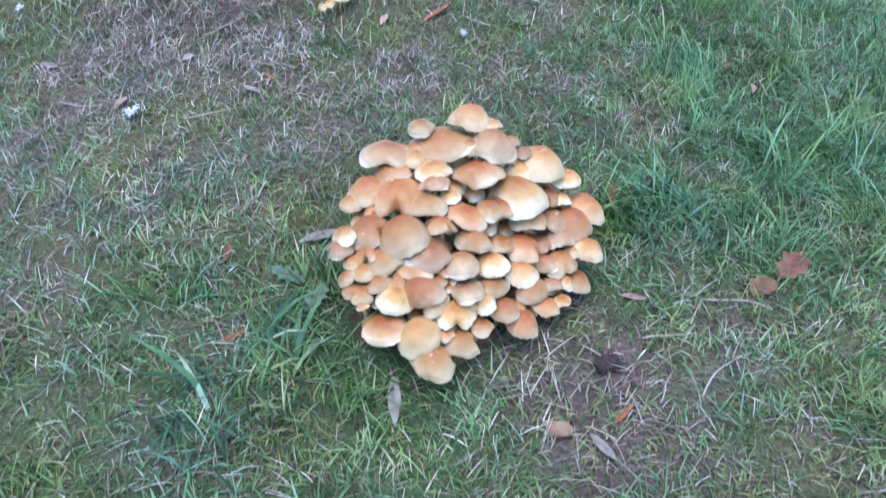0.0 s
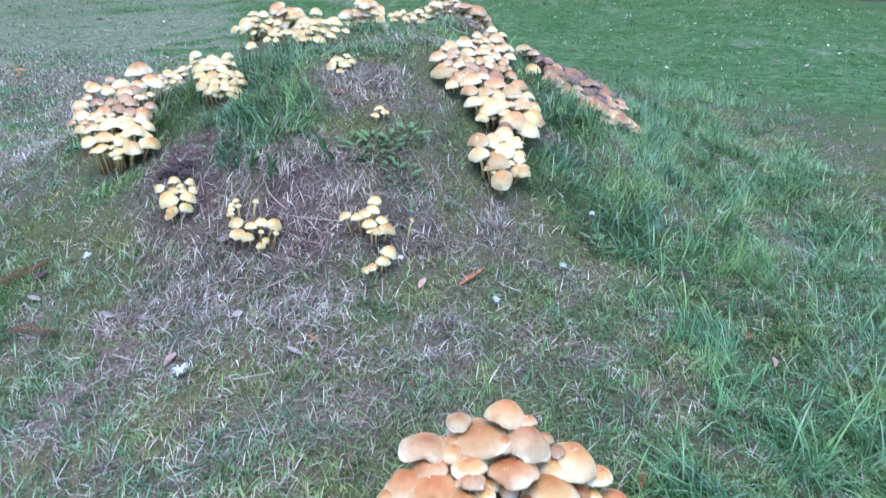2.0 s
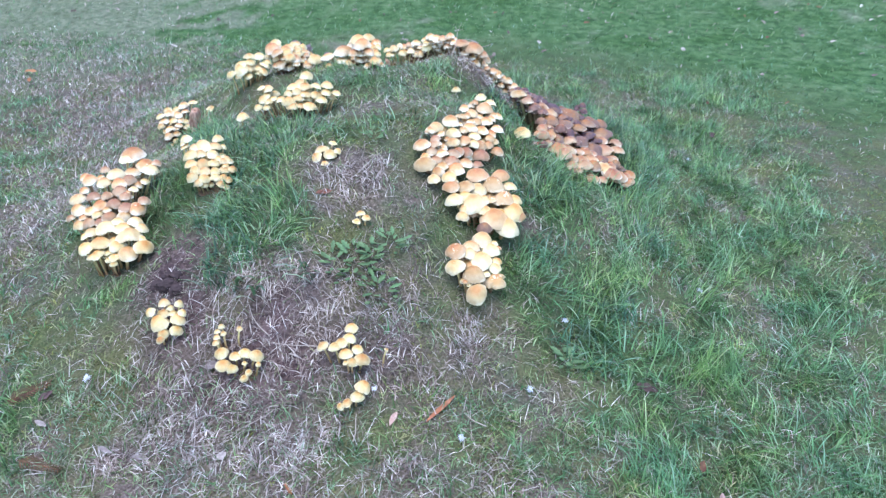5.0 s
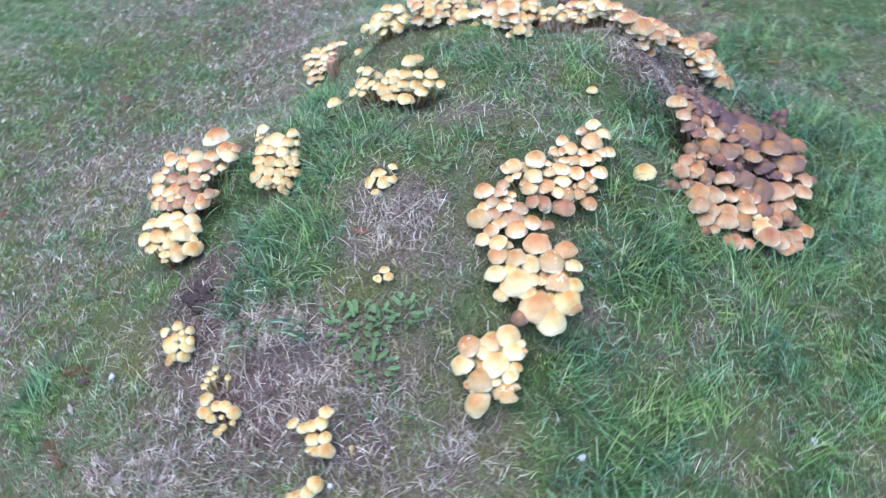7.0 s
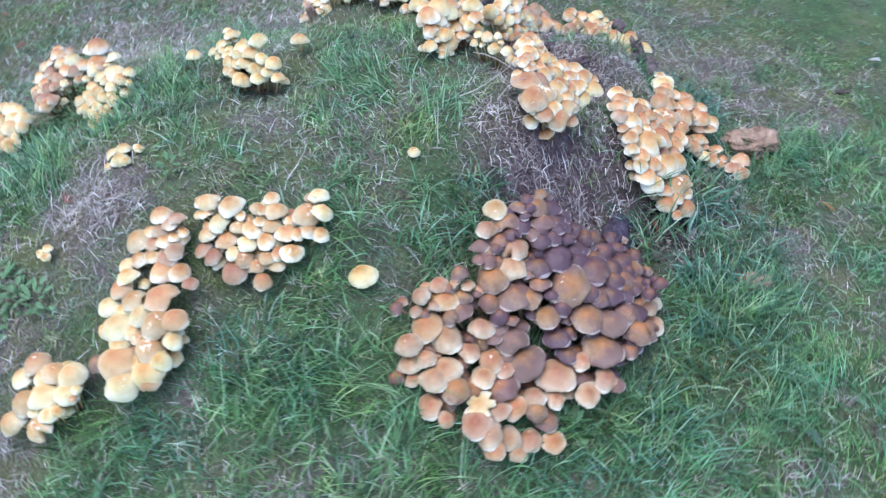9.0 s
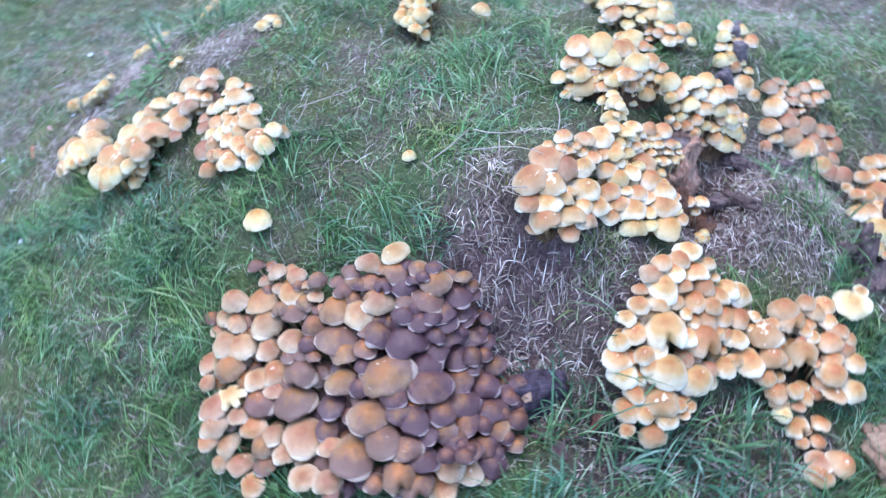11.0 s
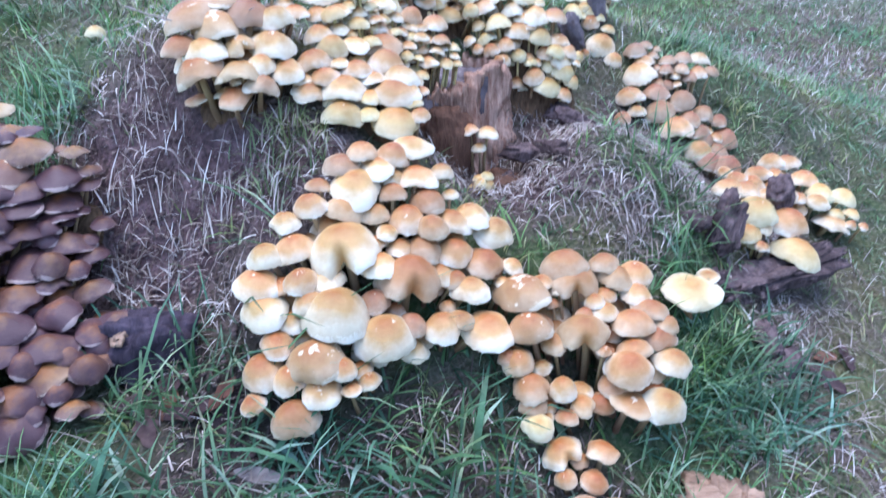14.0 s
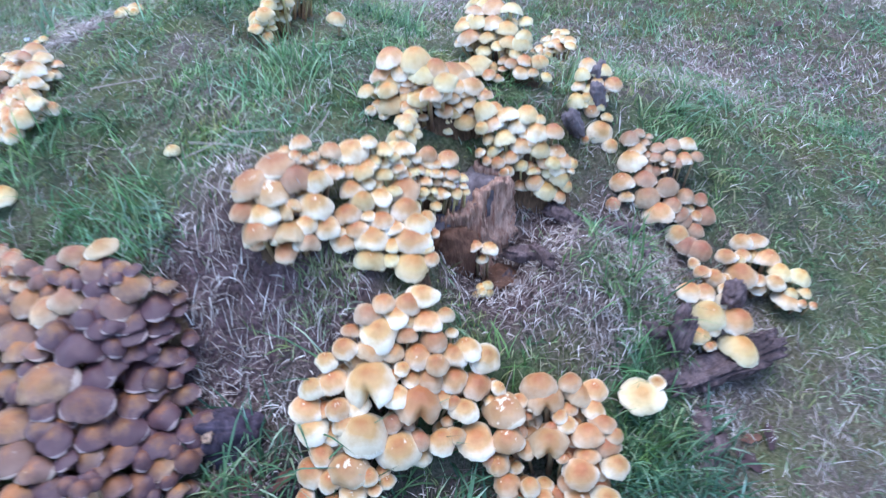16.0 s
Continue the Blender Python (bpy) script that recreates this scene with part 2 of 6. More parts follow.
PALETTES = {
    "honey": cap_material("honey_cap", (0.35, 0.115, 0.034), (0.46, 0.222, 0.09), (0.57, 0.395, 0.25), crack=0.45, veil=(0.60, 0.47, 0.33)),
    "cracked": cap_material("cracked_cap", (0.40, 0.16, 0.05), (0.48, 0.27, 0.115), (0.55, 0.39, 0.24), crack=1.6, veil=(0.66, 0.55, 0.40)),
    "sulphur": cap_material("sulphur_cap", (0.47, 0.215, 0.05), (0.60, 0.41, 0.17), (0.69, 0.57, 0.345), crack=0.4, veil=(0.74, 0.65, 0.46)),
    "cream": cap_material("cream_cap", (0.52, 0.27, 0.09), (0.64, 0.46, 0.22), (0.71, 0.59, 0.39), crack=0.5, veil=(0.72, 0.63, 0.47)),
    "tan": cap_material("tan_cap", (0.39, 0.14, 0.038), (0.57, 0.32, 0.13), (0.79, 0.65, 0.47), crack=0.4, veil=(0.84, 0.76, 0.63)),
    "rosy": cap_material("rosy_cap", (0.31, 0.11, 0.042), (0.45, 0.24, 0.118), (0.60, 0.44, 0.29), dust=0.35, dust_color=(0.22, 0.115, 0.08), crack=0.4, veil=(0.70, 0.58, 0.45)),
    "brown": cap_material("brown_cap", (0.31, 0.115, 0.03), (0.29, 0.145, 0.058), (0.36, 0.23, 0.14), dust=0.72, dust_color=(0.118, 0.055, 0.056), crack=0.5, veil=(0.50, 0.38, 0.30)),
    "dusted": cap_material("dusted_cap", (0.21, 0.08, 0.028), (0.17, 0.078, 0.045), (0.22, 0.125, 0.1), dust=0.85, dust_color=(0.070, 0.031, 0.042), veil=(0.42, 0.31, 0.28)),
}
GILLS = {
    "cracked": gill_material("cracked_gills", (0.36, 0.24, 0.13)),
    "honey": gill_material("honey_gills", (0.46, 0.31, 0.17)),
    "sulphur": gill_material("sulphur_gills", (0.36, 0.34, 0.13)),
    "tan": gill_material("tan_gills", (0.5, 0.39, 0.23)),
    "cream": gill_material("cream_gills", (0.5, 0.42, 0.25)),
    "brown": gill_material("brown_gills", (0.18, 0.1, 0.07)),
    "rosy": gill_material("rosy_gills", (0.24, 0.16, 0.12)),
    "dusted": gill_material("dusted_gills", (0.1, 0.06, 0.055)),
}
M_STEM = stem_material("pale_stem", (0.66, 0.52, 0.24), (0.26, 0.14, 0.06))
# dark stems: brown under old caps, shade put into the colour elsewhere
M_STEM_DARK = stem_material("shaded_brown_stem", (0.44, 0.30, 0.16), (0.16, 0.09, 0.05))
M_STUMP = wood_material("rotten_stump_wood", (0.25, 0.09, 0.055), (0.84, 0.55, 0.41), (150, 150, 26), 0.9, 0.2)
M_STUMP_DARK = wood_material("dark_stump_wood", (0.07, 0.03, 0.02), (0.22, 0.115, 0.075), (120, 120, 26), 0.9, 0.4)
# shade in the gaps between caps, put into a dark fibrous brown
M_CORE = wood_material("stem_shade_brown", (0.06, 0.034, 0.02), (0.24, 0.14, 0.08), (160, 160, 20))
M_STUMP_TOP = wood_material("weathered_stump_top", (0.10, 0.075, 0.08), (0.33, 0.27, 0.28), (60, 60, 60))
M_BARK = wood_material("damp_dark_bark", (0.035, 0.022, 0.024), (0.26, 0.18, 0.175), (110, 110, 45))
M_CHUNK = wood_material("crumbling_pale_wood", (0.2, 0.11, 0.07), (0.5, 0.33, 0.23), (60, 18, 60))
M_CRUMB = blade_material("soil_crumb", ((0.0, (0.07, 0.045, 0.043)), (0.5, (0.17, 0.115, 0.105)), (0.9, (0.32, 0.235, 0.21)), (1.0, (0.13, 0.085, 0.08))), 0.0, 0.95, 0.0)
M_SLAB = wood_material("dark_bluish_rotten_wood", (0.02, 0.015, 0.022), (0.13, 0.095, 0.125), (70, 70, 20))
M_CLOD = wood_material("dark_soil_clod", (0.02, 0.014, 0.014), (0.12, 0.08, 0.08), (40, 40, 40))


# ---- helpers for meshes ----
rng = np.random.default_rng(7)
LATTICE = rng.random((64, 64))


def patchy(x, y, size, shift=0):
    """Smooth noise from 0 to 1 over the plan, with features of that size in metres."""
    u, v = np.asarray(x) / size + 100.0 + shift * 7.3, np.asarray(y) / size + 100.0 + shift * 3.1
    i, j = np.floor(u).astype(int), np.floor(v).astype(int)
    a, b = u - i, v - j
    a, b = a * a * (3 - 2 * a), b * b * (3 - 2 * b)
    cell = lambda p, q: LATTICE[p % 64, q % 64]
    return (cell(i, j) * (1 - a) + cell(i + 1, j) * a) * (1 - b) + (cell(i, j + 1) * (1 - a) + cell(i + 1, j + 1) * a) * b


def raw_mesh(name, verts, faces, materials, smooth=True, slots=None):
    me = bpy.data.meshes.new(name)
    me.from_pydata([tuple(map(float, v)) for v in verts], [], [tuple(map(int, f)) for f in faces])
    for m in materials:
        me.materials.append(m)
    if smooth:
        me.polygons.foreach_set("use_smooth", [True] * len(me.polygons))
    if slots is not None:
        me.polygons.foreach_set("material_index", np.asarray(slots, dtype=np.int32))
    me.update()
    return me


def tri_mesh(name, verts, tris, material):
    """A large mesh of triangles straight from arrays."""
    me = bpy.data.meshes.new(name)
    me.vertices.add(len(verts))
    me.vertices.foreach_set("co", np.asarray(verts, dtype=np.float32).ravel())
    me.loops.add(len(tris) * 3)
    me.loops.foreach_set("vertex_index", np.asarray(tris, dtype=np.int32).ravel())
    me.polygons.add(len(tris))
    me.polygons.foreach_set("loop_start", np.arange(0, len(tris) * 3, 3, dtype=np.int32))
    me.polygons.foreach_set("use_smooth", np.ones(len(tris), dtype=bool))
    me.materials.append(material)
    me.update(calc_edges=True)
    return me


def part(name, me, parent, label=""):
    ob = new(name, me)
    ob.parent = parent
    return tagged(ob, label)


def empty(name, x, y, z):
    ob = new(name)
    ob.location = (x, y, z)
    ob.empty_display_size = 0.05
    return ob


# ---- the lawn and its mound ----
GROUND_X, GROUND_Y, GROUND_SPREAD, GROUND_BASE = np.linspace(-1.5, 0.9, 7), np.linspace(-0.4, 3.4, 11), 0.33, -0.06
GROUND_ROWS = [
    (-1, -14, -30, -28, -71, 54, -125),
    (-7, -28, 14, 23, -55, 40, -7),
    (-11, -19, -1, 20, 38, -35, -29),
    (-23, 6, 16, -13, 31, -15, 40),
    (-18, 30, 144, 108, 14, 8, -37),
    (26, 150, 94, 92, 187, 68, -57),
    (-4, -34, 108, 135, 56, -92, 64),
    (18, 39, 164, 84, 95, 122, -46),
    (-8, 161, 78, 66, -56, 31, -21),
    (-9, 9, -56, 8, 31, -7, 24),
    (14, -12, 12, -7, 19, 17, -6),
]
GROUND_KNOLLS = [
    (-0.1, 2.2, 0.13, 119),
    (0.05, 2.2, 0.13, 14),
    (0, 2.4, 0.12, 117),
    (0.15, 2.35, 0.13, -61),
    (-0.25, 2.4, 0.12, 33),
    (-0.3, 2.6, 0.12, 8),
    (-0.45, 2.7, 0.14, 134),
    (-0.1, 2.6, 0.13, 56),
    (0.1, 2.55, 0.13, 5),
    (0.2, 2.1, 0.13, -23),
    (0.2, 1.7, 0.14, 19),
    (-0.55, 2.55, 0.12, -89),
    (0.1, 1.3, 0.13, -40),
    (-0.9, 1.2, 0.14, -50),
    (-0.7, 2.75, 0.14, -83),
    (-0.92, 2.13, 0.08, 57),
    (-0.75, 1.31, 0.08, -50),
    (0.02, 1.55, 0.08, -45),
    (-0.33, 2.53, 0.08, -95),
    (-0.36, 2.42, 0.08, 53),
    (0.04, 2.33, 0.08, -95),
    (-0.54, 1.74, 0.08, -48),
    (-0.49, 0.93, 0.08, 41),
    (-0.02, 1.72, 0.08, 48),
    (-0.79, 2.48, 0.06, 40),
    (-0.78, 2.62, 0.06, 38),
    (-0.73, 2.7, 0.05, 32),
    (-0.4, 2.495, 0.05, -80),
    (-0.36, 2.385, 0.06, -45),
]


def ground(x, y):
    """The height of the ground, over arrays or numbers."""
    x, y = np.asarray(x, dtype=float), np.asarray(y, dtype=float)
    z = np.full(x.shape, GROUND_BASE)
    for cy, row in zip(GROUND_Y, GROUND_ROWS):
        for cx, height in zip(GROUND_X, row):
            z = z + height * 0.001 * np.exp(-((x - cx) ** 2 + (y - cy) ** 2) / (2 * GROUND_SPREAD ** 2))
    for cx, cy, spread, height in GROUND_KNOLLS:
        z = z + height * 0.001 * np.exp(-((x - cx) ** 2 + (y - cy) ** 2) / (2 * spread ** 2))
    far = np.clip((np.hypot(x + 0.3, y - 1.5) - 3.0) / 3.0, 0, 1)
    return z + far * 0.05 * (patchy(x, y, 3.0) - 0.5)


def level(x, y):
    return float(ground(x, y))


def spots(x, y, rows):
    """The largest of several soft round patches (x, y, radius, strength)."""
    best = np.zeros(np.shape(x))
    for cx, cy, r, k in rows:
        best = np.maximum(best, k * np.exp(-(((x - cx) ** 2 + (y - cy) ** 2) / r ** 2) ** 1.5))
    return best


DRY = [(-1.9, 2.5, 0.45, 0.9), (-2.1, 3.1, 0.5, 1.0), (-1.5, 2.1, 0.3, 0.8), (-1.75, 1.35, 0.3, 0.6), (-0.25, 3.2, 0.3, 0.7), (-0.65, 3.15, 0.3, 0.5), (0.15, 0.45, 0.25, 0.55), (-0.55, 0.50, 0.42, 1.1), (-0.1, 0.55, 0.32, 0.75), (-0.9, 0.35, 0.4, 0.6), (-0.38, 1.28, 0.13, 1.25), (0.03, 2.30, 0.2, 0.6),
       (-0.42, 2.68, 0.26, 0.8), (-0.55, 2.8, 0.22, 0.65), (0.1, 2.8, 0.25, 0.3), (0.2, -0.18, 0.22, 0.7), (-0.45, 0.85, 0.2, 1.15),
       (-0.05, 0.85, 0.2, 0.9), (-0.3, 1.75, 0.15, 0.5), (-1.7, 1.9, 0.6, 0.45), (-2.4, 3.2, 0.9, 0.9), (-2.6, 1.6, 0.8, 0.35), (-3.4, 4.5, 1.4, 0.8), (-2.6, 5.6, 1.2, 0.7), (-4.6, 6.5, 1.6, 0.7), (-3.2, 8.0, 1.5, 0.6), (-0.4, 3.1, 0.3, 0.3),
       (-1.0, 2.9, 0.4, 0.2), (0.4, 2.75, 0.15, 0.2), (-0.9, 0.0, 0.3, 0.4), (-1.5, 0.6, 0.5, 0.45)]
BARE = [(0.12, 2.42, 0.12, 0.9), (0.06, 2.5, 0.1, 0.7), (-0.46, 0.78, 0.16, 0.75), (-0.72, 0.74, 0.12, 0.5), (-0.82, 1.08, 0.08, 0.9), (0.04, 2.2, 0.14, 0.9), (0.17, 2.52, 0.13, 0.95), (0.1, 2.68, 0.13, 0.8), (0.28, 2.6, 0.12, 0.65), (0.02, 2.8, 0.12, 0.6), (-0.80, 1.02, 0.13, 1.0), (-0.73, 0.87, 0.09, 0.9), (0.05, 2.27, 0.17, 1.0), (-0.03, 2.38, 0.13, 0.95), (0.12, 2.40, 0.1, 0.9), (-0.32, 2.56, 0.13, 0.9),
        (0.17, -0.13, 0.07, 0.7), (-0.55, 0.72, 0.14, 0.55), (-0.2, 0.78, 0.1, 0.6), (-0.38, 0.82, 0.1, 0.55), (0.1, 2.36, 0.1, 0.8), (-0.5, 2.55, 0.1, 0.7), (0.15, -0.22, 0.12, 0.4), (-0.6, 2.62, 0.08, 0.6)]
LUSH = [(0.6, 0.45, 0.4, 1.0), (-0.67, 1.37, 0.14, 1.0), (-0.96, 1.78, 0.14, 1.0), (-0.68, 1.56, 0.2, 1.0), (-0.93, 1.35, 0.1, 0.9), (0.2, 1.49, 0.2, 1.1), (0.06, 2.02, 0.12, 1.0), (-1.1, 0.6, 0.2, 0.7), (0.75, 0.9, 0.6, 1.0), (0.8, 1.8, 0.7, 1.0), (0.35, 1.2, 0.3, 0.9), (0.25, 1.6, 0.25, 0.9), (-0.65, 1.15, 0.2, 0.9), (-0.55, 1.0, 0.15, 0.8),
        (0.7, 2.6, 0.5, 0.9), (0.45, 2.45, 0.2, 0.9), (-0.3, 2.93, 0.12, 0.9), (0.35, 0.2, 0.25, 0.8), (-0.3, -0.3, 0.3, 0.4), (-1.0, 2.6, 0.4, 0.35), (0.3, 2.78, 0.2, 0.6), (-0.35, 1.98, 0.3, 0.9), (-0.08, 2.0, 0.25, 0.9), (-0.43, 2.72, 0.16, 0.9), (0.05, 1.85, 0.25, 1.0),
        (-0.3, 1.5, 0.25, 0.4), (1.3, 4.0, 1.8, 0.9), (0.9, 6.5, 3.5, 0.8), (0.7, -0.1, 0.4, 0.5)]


# patches of darker soil with more moss and less straw
DARK_SOIL = [(0.17, 2.52, 0.16, 1.0), (0.1, 2.66, 0.14, 0.9), (0.28, 2.6, 0.14, 0.8), (0.45, 2.55, 0.2, 0.6), (-0.8, 0.97, 0.12, 0.6)]


def cover(x, y):
    """How dry, how bare and how lush the ground is, each from 0 to 1."""
    dry = np.clip(0.9 * spots(x, y, DRY) + 0.5 * (patchy(x, y, 0.22, 1) - 0.45) + 0.9 * (patchy(x, y, 0.08, 14) - 0.5), 0, 1)
    bare = np.clip(spots(x, y, BARE) + 0.35 * (patchy(x, y, 0.05, 2) - 0.6), 0, 1)
    lush = np.clip(spots(x, y, LUSH) + 0.5 * (patchy(x, y, 0.3, 3) - 0.4) + 1.1 * (patchy(x, y, 0.11, 13) - 0.5) - 0.5 * dry, 0, 1)
    return dry, bare, lush


def graded(low, high, step, reach, grow=1.22):
    """Grid lines at a fine step from low to high, that widen outwards as far as reach."""
    lines, d = list(np.arange(low, high + step / 2, step)), step
    while lines[-1] < reach:
        d *= grow
        lines.append(lines[-1] + d)
    d, front = step, [low]
    while front[-1] > -reach:
        d *= grow
        front.append(front[-1] - d)
    return np.array(front[:0:-1] + lines)


gx, gy = graded(-2.0, 1.5, 0.02, 90), graded(-1.0, 3.8, 0.02, 90)
GX, GY = np.meshgrid(gx, gy)
GZ = ground(GX, GY)
near = np.clip(1.6 - np.hypot(GX + 0.3, GY - 1.4) / 2.5, 0, 1)
dry_v, bare_v, lush_v = cover(GX, GY)
bed = np.clip((-4.5 - GX) / 0.4, 0, 1) * (GY < 4.5)
bare_v = np.maximum(bare_v, bed)
GZ = GZ + near * (0.010 * (patchy(GX, GY, 0.06, 4) - 0.5) + 0.007 * (patchy(GX, GY, 0.025, 5) - 0.5) - 0.012 * bare_v * patchy(GX, GY, 0.04, 6))
nx, ny = len(gx), len(gy)
base = (np.arange(ny - 1)[:, None] * nx + np.arange(nx - 1)[None, :]).ravel()
tris = np.concatenate([np.stack([base, base + 1, base + nx + 1], 1), np.stack([base, base + nx + 1, base + nx], 1)])
lawn_mesh = tri_mesh("ground", np.stack([GX.ravel(), GY.ravel(), GZ.ravel()], 1), tris, M_GROUND)
cover_layer = lawn_mesh.color_attributes.new("cover", "FLOAT_COLOR", "POINT")
green_v = np.clip(0.62 + 0.5 * lush_v - 0.75 * dry_v, 0, 1)
moss_v = np.clip(0.55 - 0.6 * lush_v, 0, 1) * (0.35 + 0.65 * (near > 0.4)) * (1 - 0.8 * np.clip(bare_v, 0, 1))
# this channel also darkens bare soil in the bed and the dark patches
moss_v = np.maximum(np.maximum(moss_v, bed), 0.9 * spots(GX, GY, DARK_SOIL))
cover_layer.data.foreach_set("color", np.stack([green_v.ravel(), np.clip(bare_v, 0, 1).ravel(), moss_v.ravel(), ((1 - np.clip(3.2 * near - 1.2, 0, 1)) * (1 - bed)).ravel()], 1).astype(np.float32).ravel())
tagged(new("ground", lawn_mesh), "uneven lawn of moss, thatch and soil rising to a mound", "lawn", kind="structure")


# ---- grass ----
def blades(name, x, y, length, width, lean, heading, material, label, curl=1.0, lift=0.0, cling=None):
    """Grass blades as one mesh: bent strips of three steps that taper to a tip; with cling they stay that close to the ground."""
    n = len(x)
    z = ground(x, y) - 0.004 + lift
    side = np.stack([-np.sin(heading), np.cos(heading), np.zeros(n)], 1)
    fwd = np.stack([np.cos(heading), np.sin(heading), np.zeros(n)], 1)
    roots = np.stack([x, y, z], 1)
    rows, p = [], roots.copy()
    for k in range(4):
        w = width * (1.0, 0.95, 0.7, 0.0)[k] / 2
        if k < 3:
            rows += [p + side * w[:, None], p - side * w[:, None]]
        else:
            rows += [p]
        bend = np.clip(lean + curl * 0.32 * k, 0, 1.75)
        step = (length / 3)[:, None]
        p = p + step * (fwd * np.sin(bend)[:, None] + np.array([[0, 0, 1.0]]) * np.cos(bend)[:, None])
        floor_z = ground(p[:, 0], p[:, 1]) + 0.002 + lift
        p[:, 2] = np.maximum(p[:, 2], floor_z) if cling is None else np.clip(p[:, 2], floor_z, floor_z + cling)
    verts = np.stack(rows, 1).reshape(-1, 3)
    first = np.arange(n)[:, None] * 7
    pattern = np.array([[0, 1, 3], [0, 3, 2], [2, 3, 5], [2, 5, 4], [4, 5, 6]])
    faces = (first[:, :, None] + pattern[None]).reshape(-1, 3)
    ob = new(name, tri_mesh(name, verts, faces, material))
    return tagged(ob, label, "grass", kind="stuff")


def swirl(x, y, size, loose):
    """Headings that run together within a patch, as trodden grass does."""
    return 12.0 * patchy(x, y, size, 17) + rng.normal(0, loose, len(x))


def scatter(count, x0, x1, y0, y1):
    return rng.uniform(x0, x1, count), rng.uniform(y0, y1, count)


# each cluster: label, caps (x, y, z, radius in millimetres), colours, shapes, how far the caps splay, and how many small ones fill in
CAPS_G1 = [
    (-767, 867, 185, 14), (-794, 843, 173, 14), (-763, 849, 168, 14), (-731, 871, 182, 11), (-771, 831, 150, 22), (-728, 846, 156, 18),
    (-726, 823, 139, 15), (-756, 812, 135, 13), (-759, 798, 127, 10), (-743, 853, 167, 11),
]
CAPS_G2 = [
    (-608, 817, 162, 8), (-615, 804, 156, 8), (-597, 797, 157, 8), (-611, 787, 152, 8), (-608, 771, 147, 8), (-559, 807, 166, 7),
    (-590, 751, 135, 16), (-580, 729, 118, 16), (-556, 749, 131, 13), (-533, 755, 136, 14), (-504, 751, 134, 16), (-557, 723, 113, 12),
    (-529, 733, 123, 6), (-496, 733, 122, 6), (-524, 705, 102, 9), (-516, 717, 110, 8),
]
CAPS_G3 = [
    (-352, 782, 150, 13), (-323, 783, 149, 14), (-308, 795, 153, 15), (-291, 807, 157, 15), (-290, 829, 171, 15), (-296, 775, 137, 16),
    (-269, 788, 142, 14), (-255, 767, 129, 17), (-276, 756, 127, 12), (-291, 752, 128, 7), (-200, 790, 143, 5),
]
CAPS_G4 = [
    (-243, 703, 98, 17), (-253, 684, 87, 16), (-275, 669, 80, 11), (-289, 659, 76, 9),
]
CAPS_X = [
    (-813, 2453, 385, 18), (-824, 2481, 375, 20), (-777, 2455, 354, 15), (-785, 2474, 349, 15), (-755, 2463, 329, 19), (-790, 2499, 337, 18),
    (-762, 2497, 317, 15), (-772, 2529, 306, 12), (-751, 2526, 282, 27), (-717, 2509, 273, 9), (-744, 2556, 261, 16),
]
CAPS_W1 = [
    (-772, 2585, 273, 20), (-788, 2596, 282, 13), (-766, 2603, 259, 21), (-746, 2606, 240, 27), (-793, 2640, 260, 15), (-820, 2660, 260, 16),
    (-849, 2680, 251, 20), (-775, 2644, 248, 14), (-702, 2608, 216, 24), (-733, 2643, 219, 24), (-709, 2664, 196, 26), (-748, 2688, 206, 22),
    (-699, 2697, 175, 29), (-733, 2711, 182, 20), (-775, 2722, 179, 20), (-734, 2727, 163, 20), (-807, 2745, 161, 17), (-801, 2760, 128, 26),
    (-741, 2738, 149, 20), (-745, 2765, 128, 20), (-693, 2748, 143, 22), (-684, 2771, 136, 22), (-690, 2799, 130, 23), (-657, 2615, 189, 16),
]
CAPS_W2 = [
    (-807, 2872, 107, 24), (-782, 2852, 112, 20), (-756, 2867, 103, 15), (-790, 2910, 92, 25), (-719, 2844, 116, 19), (-708, 2882, 93, 30),
    (-719, 2915, 87, 16), (-744, 2944, 75, 19), (-777, 2941, 78, 23), (-792, 2978, 71, 22), (-755, 2977, 55, 16), (-743, 2975, 45, 27),
    (-772, 2999, 55, 14), (-758, 3023, 43, 9), (-624, 2808, 149, 12), (-610, 2831, 150, 15), (-619, 2854, 140, 18),
]
CAPS_W3 = [
    (-546, 2859, 164, 21), (-527, 2837, 168, 21), (-506, 2886, 155, 29), (-580, 2898, 137, 23), (-549, 2927, 127, 29), (-473, 2885, 137, 21),
    (-513, 2952, 100, 32), (-494, 2901, 139, 15), (-464, 2909, 123, 9), (-426, 2854, 141, 9), (-605, 2883, 135, 15),
]
CAPS_A1 = [
    (-51, 87, 100, 40, "cracked/flat"), (-11, 110, 119, 25), (18, 84, 93, 34), (85, 84, 64, 36), (-123, 65, 91, 31), (-78, 98, 111, 17),
    (18, 103, 114, 14), (45, 90, 94, 12), (126, 86, 38, 19), (-115, 47, 75, 26), (-62, 42, 78, 21), (-85, 60, 84, 16),
    (-2, 48, 75, 33, "honey/wavy"), (61, 69, 62, 23), (-148, 24, 58, 24), (-107, 14, 56, 33, "honey/split/-95"), (-60, 24, 70, 19), (52, 40, 42, 40, "tan/wide"),
    (30, 17, 39, 24), (94, 59, 27, 21), (153, 69, 1, 28), (-170, 8, 46, 14), (-69, -2, 53, 23), (-140, -2, 42, 12),
]
